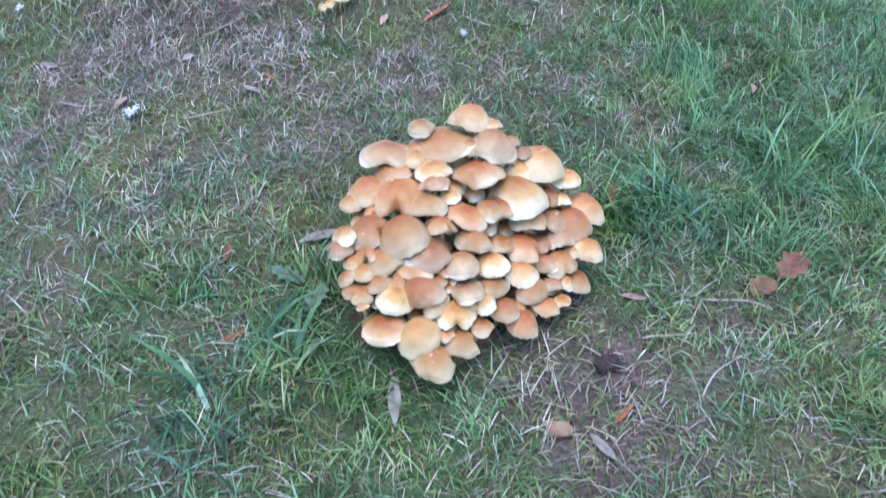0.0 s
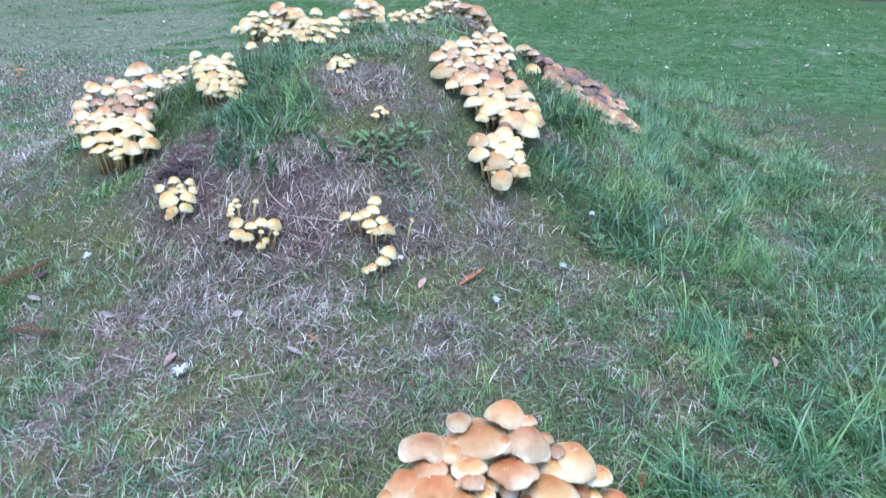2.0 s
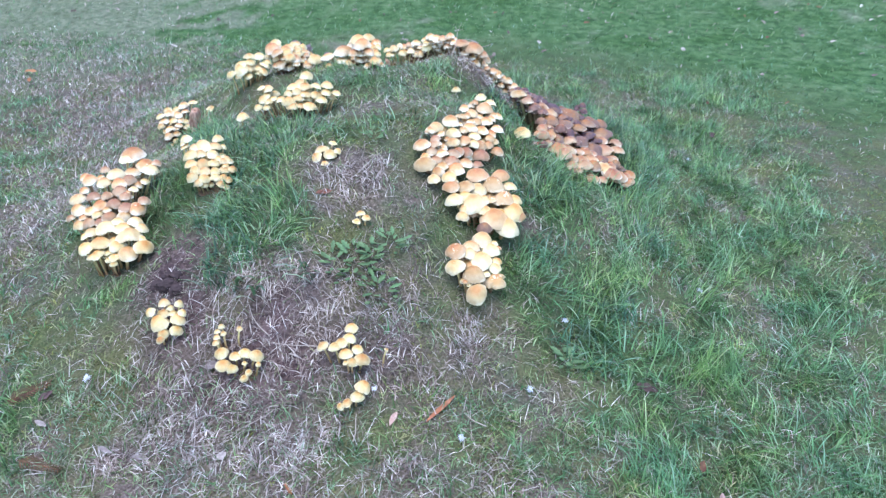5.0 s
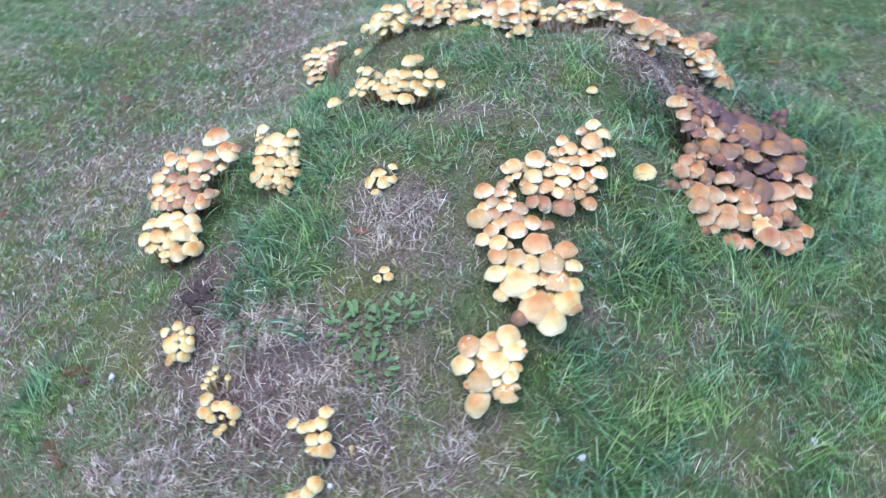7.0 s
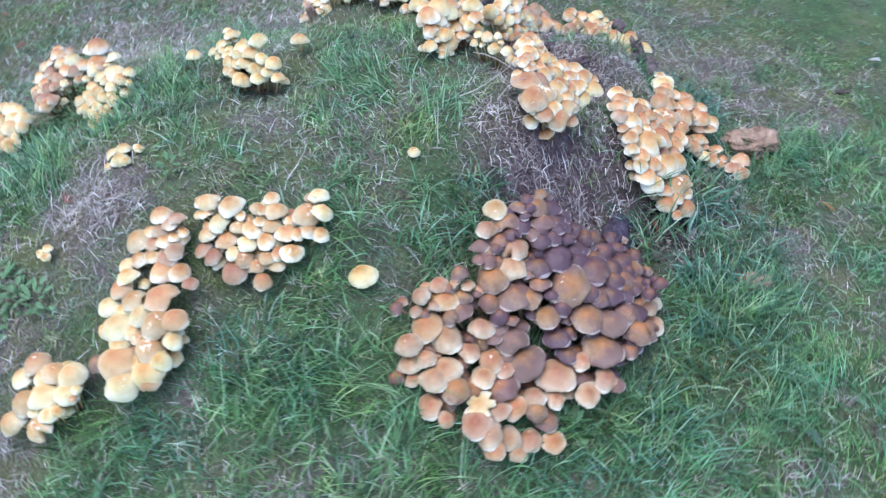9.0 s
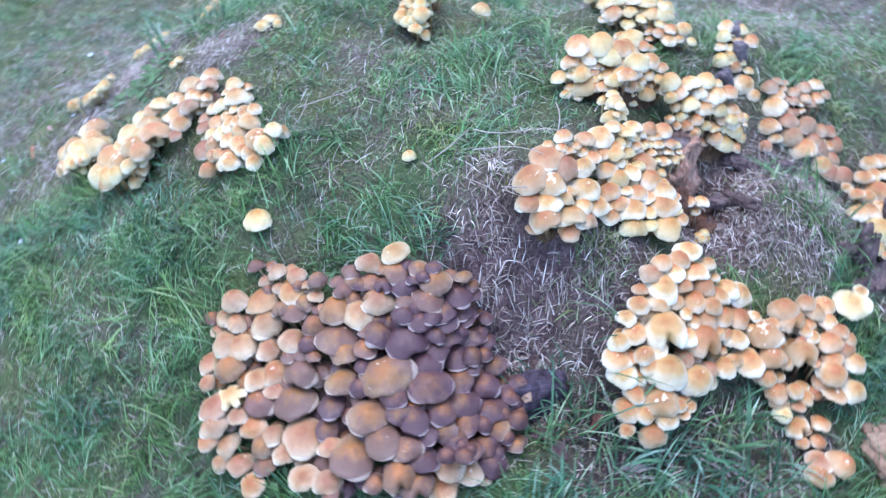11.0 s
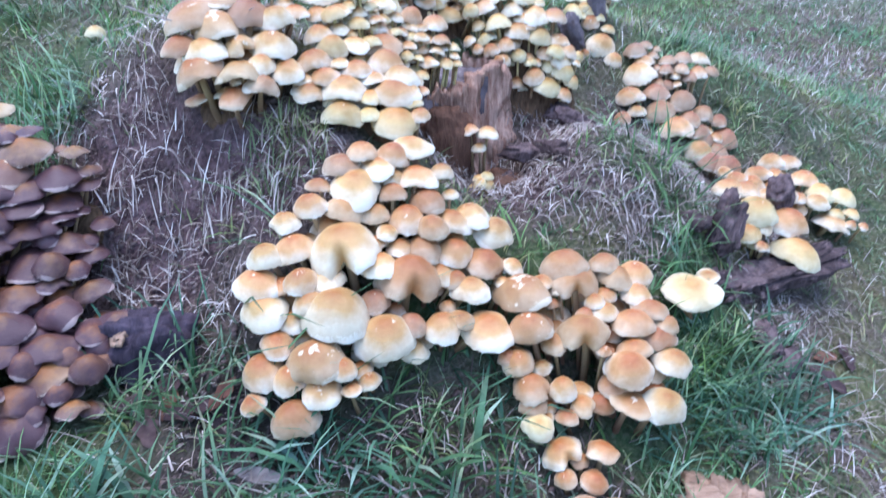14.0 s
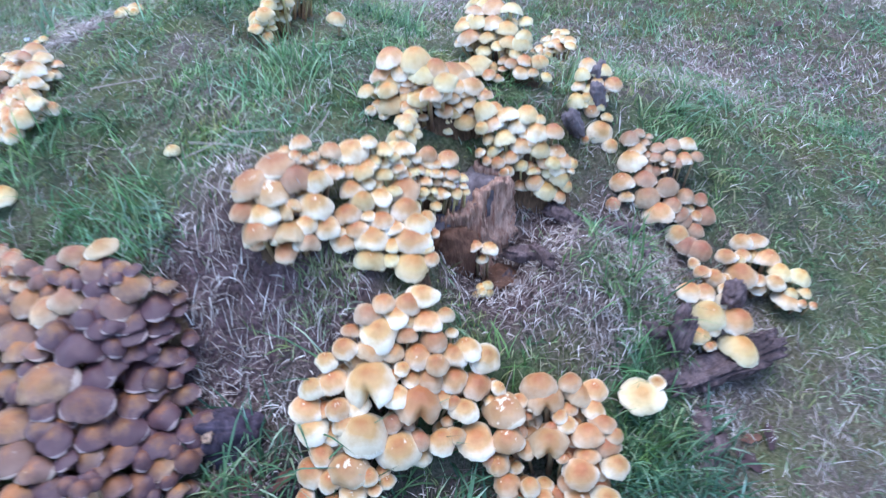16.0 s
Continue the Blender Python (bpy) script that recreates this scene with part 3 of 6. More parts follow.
CAPS_A2 = [
    (-18, -12, 44, 24), (-51, -25, 36, 19), (70, 23, 14, 24), (132, 43, -10, 28), (105, 36, 0, 23), (115, 63, 18, 16),
    (-142, -27, 30, 28), (-100, -37, 26, 33), (-174, -38, 29, 17), (-7, -30, 20, 23), (28, -20, 3, 19), (60, -8, -11, 26),
    (113, 21, -16, 21), (-65, -52, 13, 28), (-180, -54, 18, 16), (-121, -57, 10, 25), (-145, -54, 14, 16), (-24, -61, -1, 22),
    (16, -46, -10, 21), (55, -35, -31, 25), (91, -15, -34, 17), (113, -8, -38, 23), (153, 13, -32, 21), (135, 11, -30, 16),
]
CAPS_A3 = [
    (-84, -67, 0, 22), (-47, -67, -3, 12), (-129, -83, -14, 16), (-103, -78, -10, 14), (-151, -93, -24, 15), (-164, -92, -20, 11),
    (-108, -94, -28, 22), (-76, -86, -20, 27), (-54, -78, -13, 11), (-18, -82, -24, 22), (19, -67, -31, 17), (70, -49, -51, 21),
    (102, -33, -54, 14), (0, -88, -39, 19), (32, -83, -56, 19), (57, -88, -76, 21), (91, -62, -70, 17), (-122, -116, -56, 28),
    (-77, -129, -60, 28, "cracked/dome"), (-31, -106, -45, 24), (2, -109, -62, 15), (-22, -130, -72, 22, "honey/split/0"), (-59, -152, -82, 25), (-58, -97, -32, 19, "honey/wavy"),
]
CAPS_A4 = [
    (-151, -74, -3, 15), (118, -29, -56, 13), (-43, -125, -61, 11),
]
CAPS_E1 = [
    (-124, 2543, 325, 24), (-73, 2509, 330, 18), (-99, 2535, 321, 20), (-75, 2530, 315, 21), (-104, 2563, 299, 24), (-130, 2583, 298, 15),
    (-48, 2499, 320, 21, "rosy/wide"), (-41, 2522, 303, 28), (-68, 2555, 290, 15, "honey/dome"), (-93, 2587, 276, 21), (7, 2494, 291, 20, "tan/dome"), (-18, 2525, 285, 21, "honey/dome"),
    (-39, 2551, 275, 16), (-61, 2580, 265, 22), (35, 2480, 279, 17), (-101, 2615, 255, 22), (-125, 2626, 250, 21), (-141, 2652, 232, 24),
    (73, 2482, 254, 19), (47, 2501, 258, 22, "tan/dome"), (15, 2547, 258, 38, "tan/split/35"), (-52, 2609, 240, 21), (-79, 2632, 229, 22),
]
CAPS_E2 = [
    (-102, 2662, 213, 23), (2, 2585, 239, 22), (-17, 2614, 222, 35, "honey/split/45"), (94, 2486, 232, 23), (69, 2528, 236, 19), (-55, 2650, 208, 14),
    (-58, 2668, 201, 21), (-120, 2690, 204, 12), (105, 2502, 209, 25), (67, 2573, 208, 34), (77, 2544, 218, 18), (28, 2596, 209, 16, "rosy/dome"),
    (46, 2623, 184, 30), (18, 2639, 187, 16, "rosy/dome"), (-4, 2664, 179, 21), (-43, 2700, 168, 28), (120, 2532, 185, 18), (113, 2579, 180, 29, "cracked/wide"),
    (141, 2527, 159, 23), (136, 2561, 160, 17), (125, 2596, 153, 21), (108, 2622, 153, 10), (156, 2582, 131, 22), (103, 2608, 173, 15),
]
CAPS_E3 = [
    (172, 2538, 141, 13),
]
CAPS_O1 = [
    (-165, 2736, 199, 26), (-159, 2752, 187, 29, "honey/split/40"), (-203, 2771, 194, 19), (-201, 2789, 178, 23), (-221, 2805, 178, 21), (-103, 2712, 188, 30, "cracked/wide"),
    (-130, 2723, 189, 13), (-72, 2739, 166, 23, "cracked/dome"), (-110, 2790, 156, 27, "honey/split/30"), (-151, 2798, 162, 16), (-198, 2819, 163, 18), (-187, 2841, 159, 19),
    (-159, 2831, 152, 23), (-185, 2863, 145, 16), (-170, 2859, 139, 21), (-132, 2844, 137, 19, "honey/wide"), (-105, 2850, 130, 25, "tan/dome"), (-154, 2886, 122, 21, "tan/wide"),
    (-106, 2895, 98, 24, "tan/dome"), (-86, 2865, 104, 22, "honey/flat"), (-42, 2742, 137, 17), (-33, 2764, 116, 21, "honey/split"), (-50, 2795, 114, 15, "tan/bud"), (-21, 2773, 103, 14),
]
CAPS_O2 = [
    (-8, 2787, 89, 16, "cream/dome"), (-34, 2809, 94, 12), (-54, 2817, 100, 14, "honey/split"), (-38, 2729, 142, 11), (-105, 2818, 142, 9), (-151, 2784, 171, 12),
]
CAPS_O3 = [
    (-7, 2817, 68, 22, "tan/split/60"), (-33, 2855, 68, 19, "honey/wavy"), (-2, 2860, 51, 14), (15, 2833, 55, 12), (-14, 2836, 58, 10),
]
CAPS_T = [
    (-68, 2253, 456, 32), (-117, 2263, 475, 30, "cracked/flat"), (-122, 2297, 454, 31, "rosy/wide"), (-81, 2284, 446, 31, "cracked/wide"), (-141, 2328, 445, 20, "tan/dome"),
    (-35, 2265, 428, 21), (-51, 2292, 425, 26), (-113, 2344, 421, 26, "tan/wide"), (-80, 2320, 426, 18, "cracked/split"), (-31, 2296, 408, 28, "cracked/wavy"), (-61, 2338, 402, 26, "cracked/wavy"),
    (-84, 2351, 405, 18), (-69, 2363, 386, 20, "rosy/wide"), (-106, 2371, 396, 21, "tan/wide"), (-64, 2302, 370, 18, "tan/flat"), (-42, 2274, 362, 18, "cracked/flat"),
    (-161, 2280, 489, 16), (-192, 2313, 470, 19),
]
CAPS_U1 = [
    (-218, 2333, 462, 25), (-245, 2347, 468, 15), (-197, 2347, 441, 15, "tan/dome"), (-222, 2363, 441, 16, "tan/wide"), (-248, 2374, 434, 13), (-177, 2364, 421, 19, "tan/wide"),
    (-203, 2377, 423, 13, "tan/dome"), (-235, 2382, 424, 15), (-176, 2387, 409, 18), (-204, 2401, 407, 19), (-145, 2380, 399, 21, "tan/wide"), (-253, 2408, 395, 28, "honey/wide"),
    (-269, 2390, 409, 15), (-165, 2407, 394, 13), (-176, 2426, 386, 19), (-222, 2437, 383, 23), (-121, 2384, 382, 12, "tan/wide"), (-138, 2402, 383, 18),
    (-182, 2445, 376, 15), (-213, 2466, 372, 22), (-116, 2395, 369, 19, "tan/wide"), (-147, 2427, 371, 25), (-161, 2456, 360, 14), (-188, 2475, 362, 28),
]
CAPS_U2 = [
    (-205, 2489, 362, 11), (-127, 2439, 346, 23), (-145, 2465, 342, 15), (-192, 2499, 351, 13), (-164, 2493, 333, 28), (-188, 2513, 338, 14),
    (-272, 2379, 425, 12), (-313, 2388, 416, 13), (-288, 2383, 418, 11), (-335, 2400, 413, 15, "honey/bud"), (-329, 2405, 401, 13), (-358, 2424, 401, 19),
    (-337, 2422, 382, 15), (-303, 2414, 381, 12), (-346, 2438, 370, 13), (-360, 2452, 369, 11), (-316, 2440, 358, 13), (-323, 2426, 371, 9),
    (-308, 2401, 397, 11), (-266, 2360, 451, 14), (-302, 2371, 433, 19),
]
CAPS_Q1 = [
    (-488, 2194, 471, 29), (-510, 2237, 470, 30), (-485, 2220, 450, 21), (-524, 2275, 455, 24), (-464, 2188, 446, 21), (-466, 2206, 435, 22),
    (-504, 2258, 447, 26), (-482, 2238, 436, 13), (-523, 2295, 434, 26), (-472, 2237, 425, 13), (-451, 2200, 422, 14), (-485, 2269, 418, 21),
    (-496, 2292, 409, 18), (-520, 2317, 409, 16), (-536, 2316, 426, 18), (-445, 2225, 399, 25), (-434, 2201, 399, 13), (-467, 2266, 399, 19),
    (-464, 2243, 412, 12), (-500, 2314, 390, 18), (-556, 2338, 424, 22), (-537, 2341, 400, 16), (-520, 2332, 391, 13), (-514, 2347, 369, 22),
]
CAPS_Q2 = [
    (-564, 2363, 407, 15), (-511, 2331, 383, 12), (-538, 2330, 414, 13), (-438, 2171, 417, 19), (-544, 2365, 390, 13), (-554, 2392, 391, 18),
]
CAPS_V = [
    (-762, 2166, 421, 18), (-783, 2194, 428, 23), (-795, 2226, 431, 24), (-794, 2263, 428, 22), (-753, 2193, 408, 24), (-767, 2232, 411, 18),
    (-770, 2286, 410, 21), (-757, 2265, 403, 15), (-775, 2313, 413, 22), (-787, 2312, 422, 19), (-754, 2336, 391, 16), (-765, 2363, 391, 16),
    (-738, 2313, 383, 14), (-736, 2338, 372, 18), (-747, 2361, 372, 12), (-769, 2368, 392, 14), (-757, 2388, 365, 12), (-756, 2311, 398, 14),
    (-812, 2166, 436, 20), (-840, 2200, 440, 28), (-841, 2244, 447, 24), (-688, 2258, 388, 28), (-680, 2292, 379, 15),
]
CAPS_N1 = [
    (-516, 2395, 404, 21), (-535, 2432, 400, 22), (-557, 2462, 400, 21), (-510, 2412, 385, 21), (-566, 2485, 392, 12), (-534, 2456, 383, 19),
    (-508, 2445, 366, 21), (-551, 2488, 374, 23), (-572, 2512, 372, 20), (-492, 2418, 364, 12), (-485, 2435, 347, 13), (-520, 2475, 356, 19),
    (-540, 2502, 347, 20), (-564, 2528, 338, 18), (-471, 2414, 344, 10), (-497, 2467, 338, 14), (-504, 2485, 324, 12), (-539, 2516, 321, 13),
    (-564, 2539, 321, 19), (-575, 2558, 314, 10), (-552, 2538, 307, 18), (-547, 2547, 291, 18), (-522, 2530, 275, 23), (-513, 2511, 289, 16),
]
CAPS_N2 = [
    (-548, 2561, 278, 12), (-532, 2556, 262, 14), (-536, 2474, 373, 14), (-474, 2452, 335, 13),
]
CAPS_D1 = [
    (196, 1824, 286, 18, "rosy/dome"), (192, 1869, 292, 19, "rosy/dome"), (190, 1919, 297, 18, "brown/dome"), (267, 1759, 246, 26, "rosy/dome"), (245, 1811, 250, 30, "cracked/shelf"), (217, 1871, 269, 27, "tan/wide"),
    (298, 1780, 220, 20, "rosy/dome"), (277, 1838, 228, 34, "rosy/wide"), (244, 1888, 253, 25, "brown/shelf"), (108, 2052, 352, 24, "cracked/shelf"), (141, 2014, 337, 22, "rosy/wide"), (163, 1983, 322, 19, "brown/wavy"),
    (178, 1992, 309, 18, "brown/dome"), (163, 2029, 318, 22, "brown/shelf"), (133, 2065, 331, 28, "brown/wavy"), (118, 2106, 339, 18, "brown/shelf"), (109, 2132, 343, 14, "dusted/shelf"), (151, 2094, 319, 24, "dusted/wavy"),
    (126, 2143, 329, 30, "brown/shelf"), (190, 2054, 300, 28, "rosy/split/-60"), (223, 1979, 280, 34, "brown/wide"), (214, 1926, 279, 14), (338, 1778, 201, 28, "rosy/wide"), (331, 1809, 200, 29, "rosy/dome"),
]
CAPS_D2 = [
    (375, 1809, 186, 27, "brown/dome"), (88, 2183, 318, 15), (85, 2199, 296, 13), (156, 2144, 311, 28, "brown/shelf"), (117, 2181, 298, 29, "dusted/shelf"), (97, 2203, 283, 16, "dusted/flat"),
    (176, 2103, 308, 18), (200, 2114, 298, 21), (158, 2168, 293, 28, "dusted/flat"), (128, 2194, 273, 25, "dusted/flat"), (174, 2176, 280, 27, "dusted/flat"), (117, 2211, 259, 13, "dusted/flat"),
    (222, 2030, 284, 28, "rosy/wide"), (242, 2082, 277, 27, "dusted/wavy"), (295, 1913, 233, 25, "rosy/wide"), (265, 1949, 260, 21, "brown/dome"), (295, 1955, 243, 19, "dusted/dome"), (270, 2006, 261, 35, "brown/shelf"),
    (287, 2030, 253, 27, "brown/shelf"), (270, 2069, 263, 22, "brown/shelf"), (319, 1870, 210, 23, "rosy/wavy"), (232, 2135, 274, 36, "dusted/wavy"), (194, 2147, 293, 23), (181, 2192, 258, 27, "dusted/flat"),
]
CAPS_D3 = [
    (136, 2200, 261, 25, "dusted/flat"), (149, 2222, 231, 27, "dusted/shelf"), (108, 2235, 242, 14, "dusted/flat"), (139, 2248, 218, 18, "dusted/shelf"), (372, 1874, 186, 25, "rosy/shelf"), (353, 1903, 197, 23, "honey/wavy"),
    (341, 1958, 214, 30, "brown/wavy"), (445, 1815, 161, 31, "rosy/flat"), (420, 1838, 170, 29, "cream/star"), (407, 1897, 170, 31, "brown/wavy"), (384, 1964, 187, 40, "brown/shelf"), (336, 2048, 232, 27, "brown/shelf"),
    (301, 2125, 253, 43, "brown/wavy"), (248, 2180, 247, 27, "dusted/shelf"), (217, 2183, 251, 25, "dusted/shelf"), (195, 2214, 225, 29, "dusted/flat"), (280, 2203, 240, 37, "dusted/shelf"), (325, 2154, 238, 23, "dusted/wavy"),
    (375, 2046, 205, 25, "dusted/shelf"), (372, 2125, 221, 35, "brown/shelf"), (232, 2237, 208, 27, "dusted/shelf"), (196, 2247, 206, 18, "dusted/wavy"), (170, 2281, 195, 20, "dusted/shelf"), (470, 1830, 139, 27, "rosy/wide"),
]
CAPS_D4 = [
    (497, 1828, 121, 21, "honey/dome"), (489, 1868, 118, 23, "rosy/wide"), (522, 1869, 102, 16, "rosy/dome"), (447, 1905, 146, 23, "honey/wide"), (446, 1952, 148, 22, "rosy/wide"), (431, 2013, 164, 37, "rosy/shelf"),
    (409, 2054, 182, 20, "dusted/shelf"), (351, 2176, 225, 20, "dusted/wavy"), (346, 2202, 219, 27, "dusted/shelf"), (305, 2239, 209, 25, "dusted/shelf"), (267, 2261, 198, 28, "dusted/shelf"), (217, 2281, 190, 24, "dusted/wavy"),
    (434, 2124, 184, 39, "brown/shelf"), (399, 2168, 206, 30, "brown/shelf"), (505, 1906, 104, 23, "rosy/wide"), (487, 1954, 117, 24, "brown/shelf"), (466, 1991, 141, 20, "rosy/wavy"), (433, 2075, 174, 21, "rosy/wavy"),
    (294, 2275, 183, 26, "dusted/shelf"), (247, 2304, 175, 28, "dusted/shelf"), (332, 2252, 194, 22, "dusted/flat"), (355, 2232, 200, 19, "dusted/flat"), (328, 2272, 184, 24, "dusted/flat"), (268, 2323, 158, 24, "brown/flat"),
]
CAPS_D5 = [
    (391, 2212, 199, 25, "brown/wavy"), (494, 2052, 149, 25, "rosy/shelf"), (486, 2100, 156, 24, "rosy/wavy"), (434, 2217, 179, 30, "brown/split/40"), (389, 2240, 183, 25, "dusted/shelf"), (374, 2279, 162, 27, "rosy/wavy"),
    (331, 2298, 162, 24, "dusted/shelf"), (458, 2180, 165, 18, "brown/wavy"), (304, 2319, 146, 24, "dusted/wavy"), (428, 2246, 160, 27, "brown/split/40"), (401, 2281, 131, 26, "rosy/wavy"), (357, 2307, 138, 26, "rosy/shelf"),
    (323, 2335, 125, 28, "dusted/wavy"), (273, 2365, 130, 16, "brown/wavy"), (272, 2345, 143, 16), (349, 2333, 113, 14, "rosy/shelf"), (503, 2113, 147, 16, "brown/shelf"), (206, 2325, 175, 19, "dusted/flat"),
    (178, 2331, 177, 18, "dusted/flat"), (193, 1767, 275, 16, "brown/dome"), (213, 1803, 265, 13, "rosy/dome"), (290, 1748, 216, 23, "rosy/wide"), (299, 1711, 203, 15, "brown/dome"), (317, 1740, 197, 15, "rosy/wide"),
]
CAPS_D6 = [
    (369, 1750, 165, 25, "rosy/wavy"), (530, 1948, 98, 23, "honey/shelf"), (373, 2314, 220, 16), (237, 2354, 154, 19),
]
CAPS_LA1 = [
    (-1051, 1398, 344, 31), (-1060, 1378, 334, 24), (-1010, 1379, 318, 27), (-980, 1391, 320, 15), (-990, 1370, 305, 23), (-1072, 1318, 312, 23),
    (-1104, 1319, 324, 15), (-1037, 1342, 308, 21), (-1033, 1311, 299, 20), (-1054, 1289, 296, 21), (-1097, 1286, 301, 21), (-1138, 1282, 308, 21),
    (-1151, 1286, 315, 15), (-1114, 1245, 275, 19), (-1042, 1264, 286, 19), (-1004, 1273, 290, 12), (-1076, 1247, 278, 16), (-1019, 1246, 280, 16),
    (-1146, 1256, 286, 15), (-1159, 1235, 269, 21), (-1088, 1223, 260, 19), (-1045, 1225, 266, 19), (-1149, 1210, 246, 21), (-1115, 1210, 246, 16),
]
CAPS_LA2 = [
    (-1166, 1191, 230, 13), (-1131, 1195, 232, 12), (-1063, 1210, 253, 13), (-1089, 1201, 241, 15), (-1052, 1195, 240, 18), (-1111, 1183, 222, 19),
    (-1077, 1184, 227, 15), (-1138, 1178, 216, 18), (-1004, 1213, 263, 22), (-971, 1211, 262, 23), (-960, 1232, 277, 17), (-1004, 1192, 244, 20),
]
CAPS_LB = [
    (-994, 1133, 257, 17), (-948, 1142, 255, 20), (-975, 1120, 248, 28), (-1019, 1113, 249, 26), (-1054, 1091, 246, 20), (-1064, 1077, 241, 14),
    (-1031, 1103, 246, 17), (-952, 1102, 236, 31, "cream/wide"), (-927, 1130, 245, 17), (-1021, 1071, 227, 25), (-1055, 1051, 218, 20), (-973, 1071, 222, 21),
    (-906, 1083, 215, 24), (-1020, 1044, 206, 18), (-992, 1051, 209, 11), (-942, 1057, 206, 25, "cream/wide"), (-973, 1044, 201, 14), (-973, 1030, 188, 10),
    (-1034, 1038, 202, 13),
]
CAPS_M1 = [
    (-893, 1429, 383, 18), (-804, 1453, 379, 16), (-839, 1419, 366, 27), (-861, 1410, 366, 18), (-808, 1427, 365, 21), (-899, 1412, 374, 7),
    (-866, 1382, 355, 21), (-836, 1391, 353, 18), (-806, 1399, 352, 18), (-855, 1348, 342, 16), (-822, 1358, 340, 18), (-793, 1367, 338, 16),
    (-769, 1382, 340, 12), (-761, 1393, 344, 10), (-784, 1387, 345, 12), (-749, 1384, 338, 10), (-836, 1329, 330, 15), (-810, 1334, 326, 16),
    (-783, 1342, 324, 15), (-755, 1355, 324, 13), (-737, 1363, 324, 13), (-839, 1306, 317, 16), (-806, 1314, 313, 16), (-777, 1325, 313, 13),
]
CAPS_M2 = [
    (-756, 1333, 311, 12), (-820, 1299, 306, 13), (-758, 1315, 298, 12), (-740, 1332, 304, 10), (-742, 1312, 290, 9),
]
CAPS_P1 = [
    (-602, 1774, 480, 22), (-636, 1733, 454, 20), (-600, 1746, 454, 22), (-568, 1764, 449, 16), (-536, 1784, 446, 19), (-505, 1780, 423, 16),
    (-649, 1715, 438, 16), (-625, 1722, 442, 17), (-597, 1726, 434, 20), (-566, 1741, 428, 17), (-535, 1766, 428, 16), (-616, 1709, 427, 16),
    (-673, 1702, 420, 17), (-644, 1695, 417, 20), (-546, 1740, 412, 19), (-633, 1687, 408, 20), (-577, 1701, 402, 22), (-605, 1691, 405, 14),
    (-720, 1727, 445, 17), (-739, 1725, 448, 14), (-721, 1711, 429, 13), (-732, 1699, 420, 16), (-714, 1696, 413, 14), (-743, 1674, 400, 14),
]
CAPS_P2 = [
    (-717, 1681, 399, 13),
]
CAPS_R = [
    (-1197, 2212, 206, 18), (-1225, 2190, 202, 20), (-1276, 2147, 197, 16), (-1214, 2172, 182, 16), (-1293, 2116, 180, 18), (-1267, 2136, 184, 20),
    (-1237, 2145, 175, 20), (-1278, 2104, 164, 20), (-1250, 2116, 160, 18), (-1223, 2133, 159, 16), (-1204, 2139, 153, 14), (-1283, 2084, 151, 14),
    (-1251, 2087, 140, 18), (-1224, 2115, 147, 16), (-1194, 2124, 138, 14), (-1249, 2060, 119, 18), (-1220, 2056, 105, 12), (-1225, 2038, 93, 12),
    (-1123, 2220, 178, 20), (-1128, 2190, 152, 18), (-1096, 2217, 163, 10),
]
CAPS_BD1 = [
    (-20, 1710, 451, 18), (10, 1704, 432, 21), (-6, 1675, 426, 27), (-69, 1624, 443, 15), (-46, 1623, 429, 21), (-73, 1590, 428, 15),
    (0, 1624, 404, 21), (-30, 1603, 410, 18), (-105, 1544, 432, 25), (-147, 1503, 426, 20), (-159, 1492, 422, 15), (-48, 1566, 403, 23),
    (-80, 1554, 419, 11), (37, 1618, 382, 21), (-66, 1542, 404, 16), (-13, 1581, 391, 19), (-96, 1509, 407, 22), (-33, 1545, 385, 19),
    (15, 1570, 370, 15), (-132, 1491, 410, 13), (-61, 1509, 387, 20), (-94, 1478, 390, 19), (-15, 1527, 364, 20), (12, 1545, 356, 15),
]
CAPS_BD2 = [
    (40, 1544, 337, 19), (-9, 1498, 344, 26, "rosy/wide"), (-53, 1471, 365, 19, "rosy/wide"), (-75, 1458, 371, 17, "rosy/wide"),
]
CAPS_BB = [
    (-180, 1407, 408, 24), (-146, 1417, 406, 20, "rosy/wide"), (-143, 1434, 416, 17, "rosy/wide"), (-119, 1393, 389, 17), (-86, 1406, 386, 20, "rosy/wide"), (-165, 1344, 377, 27, "cracked/dome"),
    (-116, 1359, 365, 17), (-136, 1370, 380, 17, "rosy/wide"), (-78, 1370, 354, 29), (-89, 1387, 373, 20, "rosy/wide"), (-49, 1400, 360, 21), (-15, 1410, 353, 16, "rosy/wide"),
    (-135, 1305, 350, 17, "cream/dome"),
]
CAPS_BC = [
    (-14, 1348, 352, 31, "cracked/wavy"), (53, 1359, 344, 24), (-92, 1301, 361, 22), (-84, 1280, 343, 22, "cracked/dome"), (-46, 1294, 339, 24, "cracked/wavy"), (-8, 1298, 329, 22),
    (33, 1324, 329, 30), (81, 1341, 320, 19), (-72, 1245, 318, 23, "cream/dome"), (-19, 1251, 308, 33), (30, 1278, 308, 14), (64, 1295, 302, 27, "cracked/dome"),
    (95, 1304, 295, 22), (93, 1274, 275, 30), (108, 1269, 265, 21), (40, 1227, 278, 37, "cracked/wide"), (76, 1222, 254, 34, "cream/wide"), (15, 1186, 265, 19, "brown/dome"),
    (11, 1240, 295, 21), (-42, 1233, 299, 14),
]
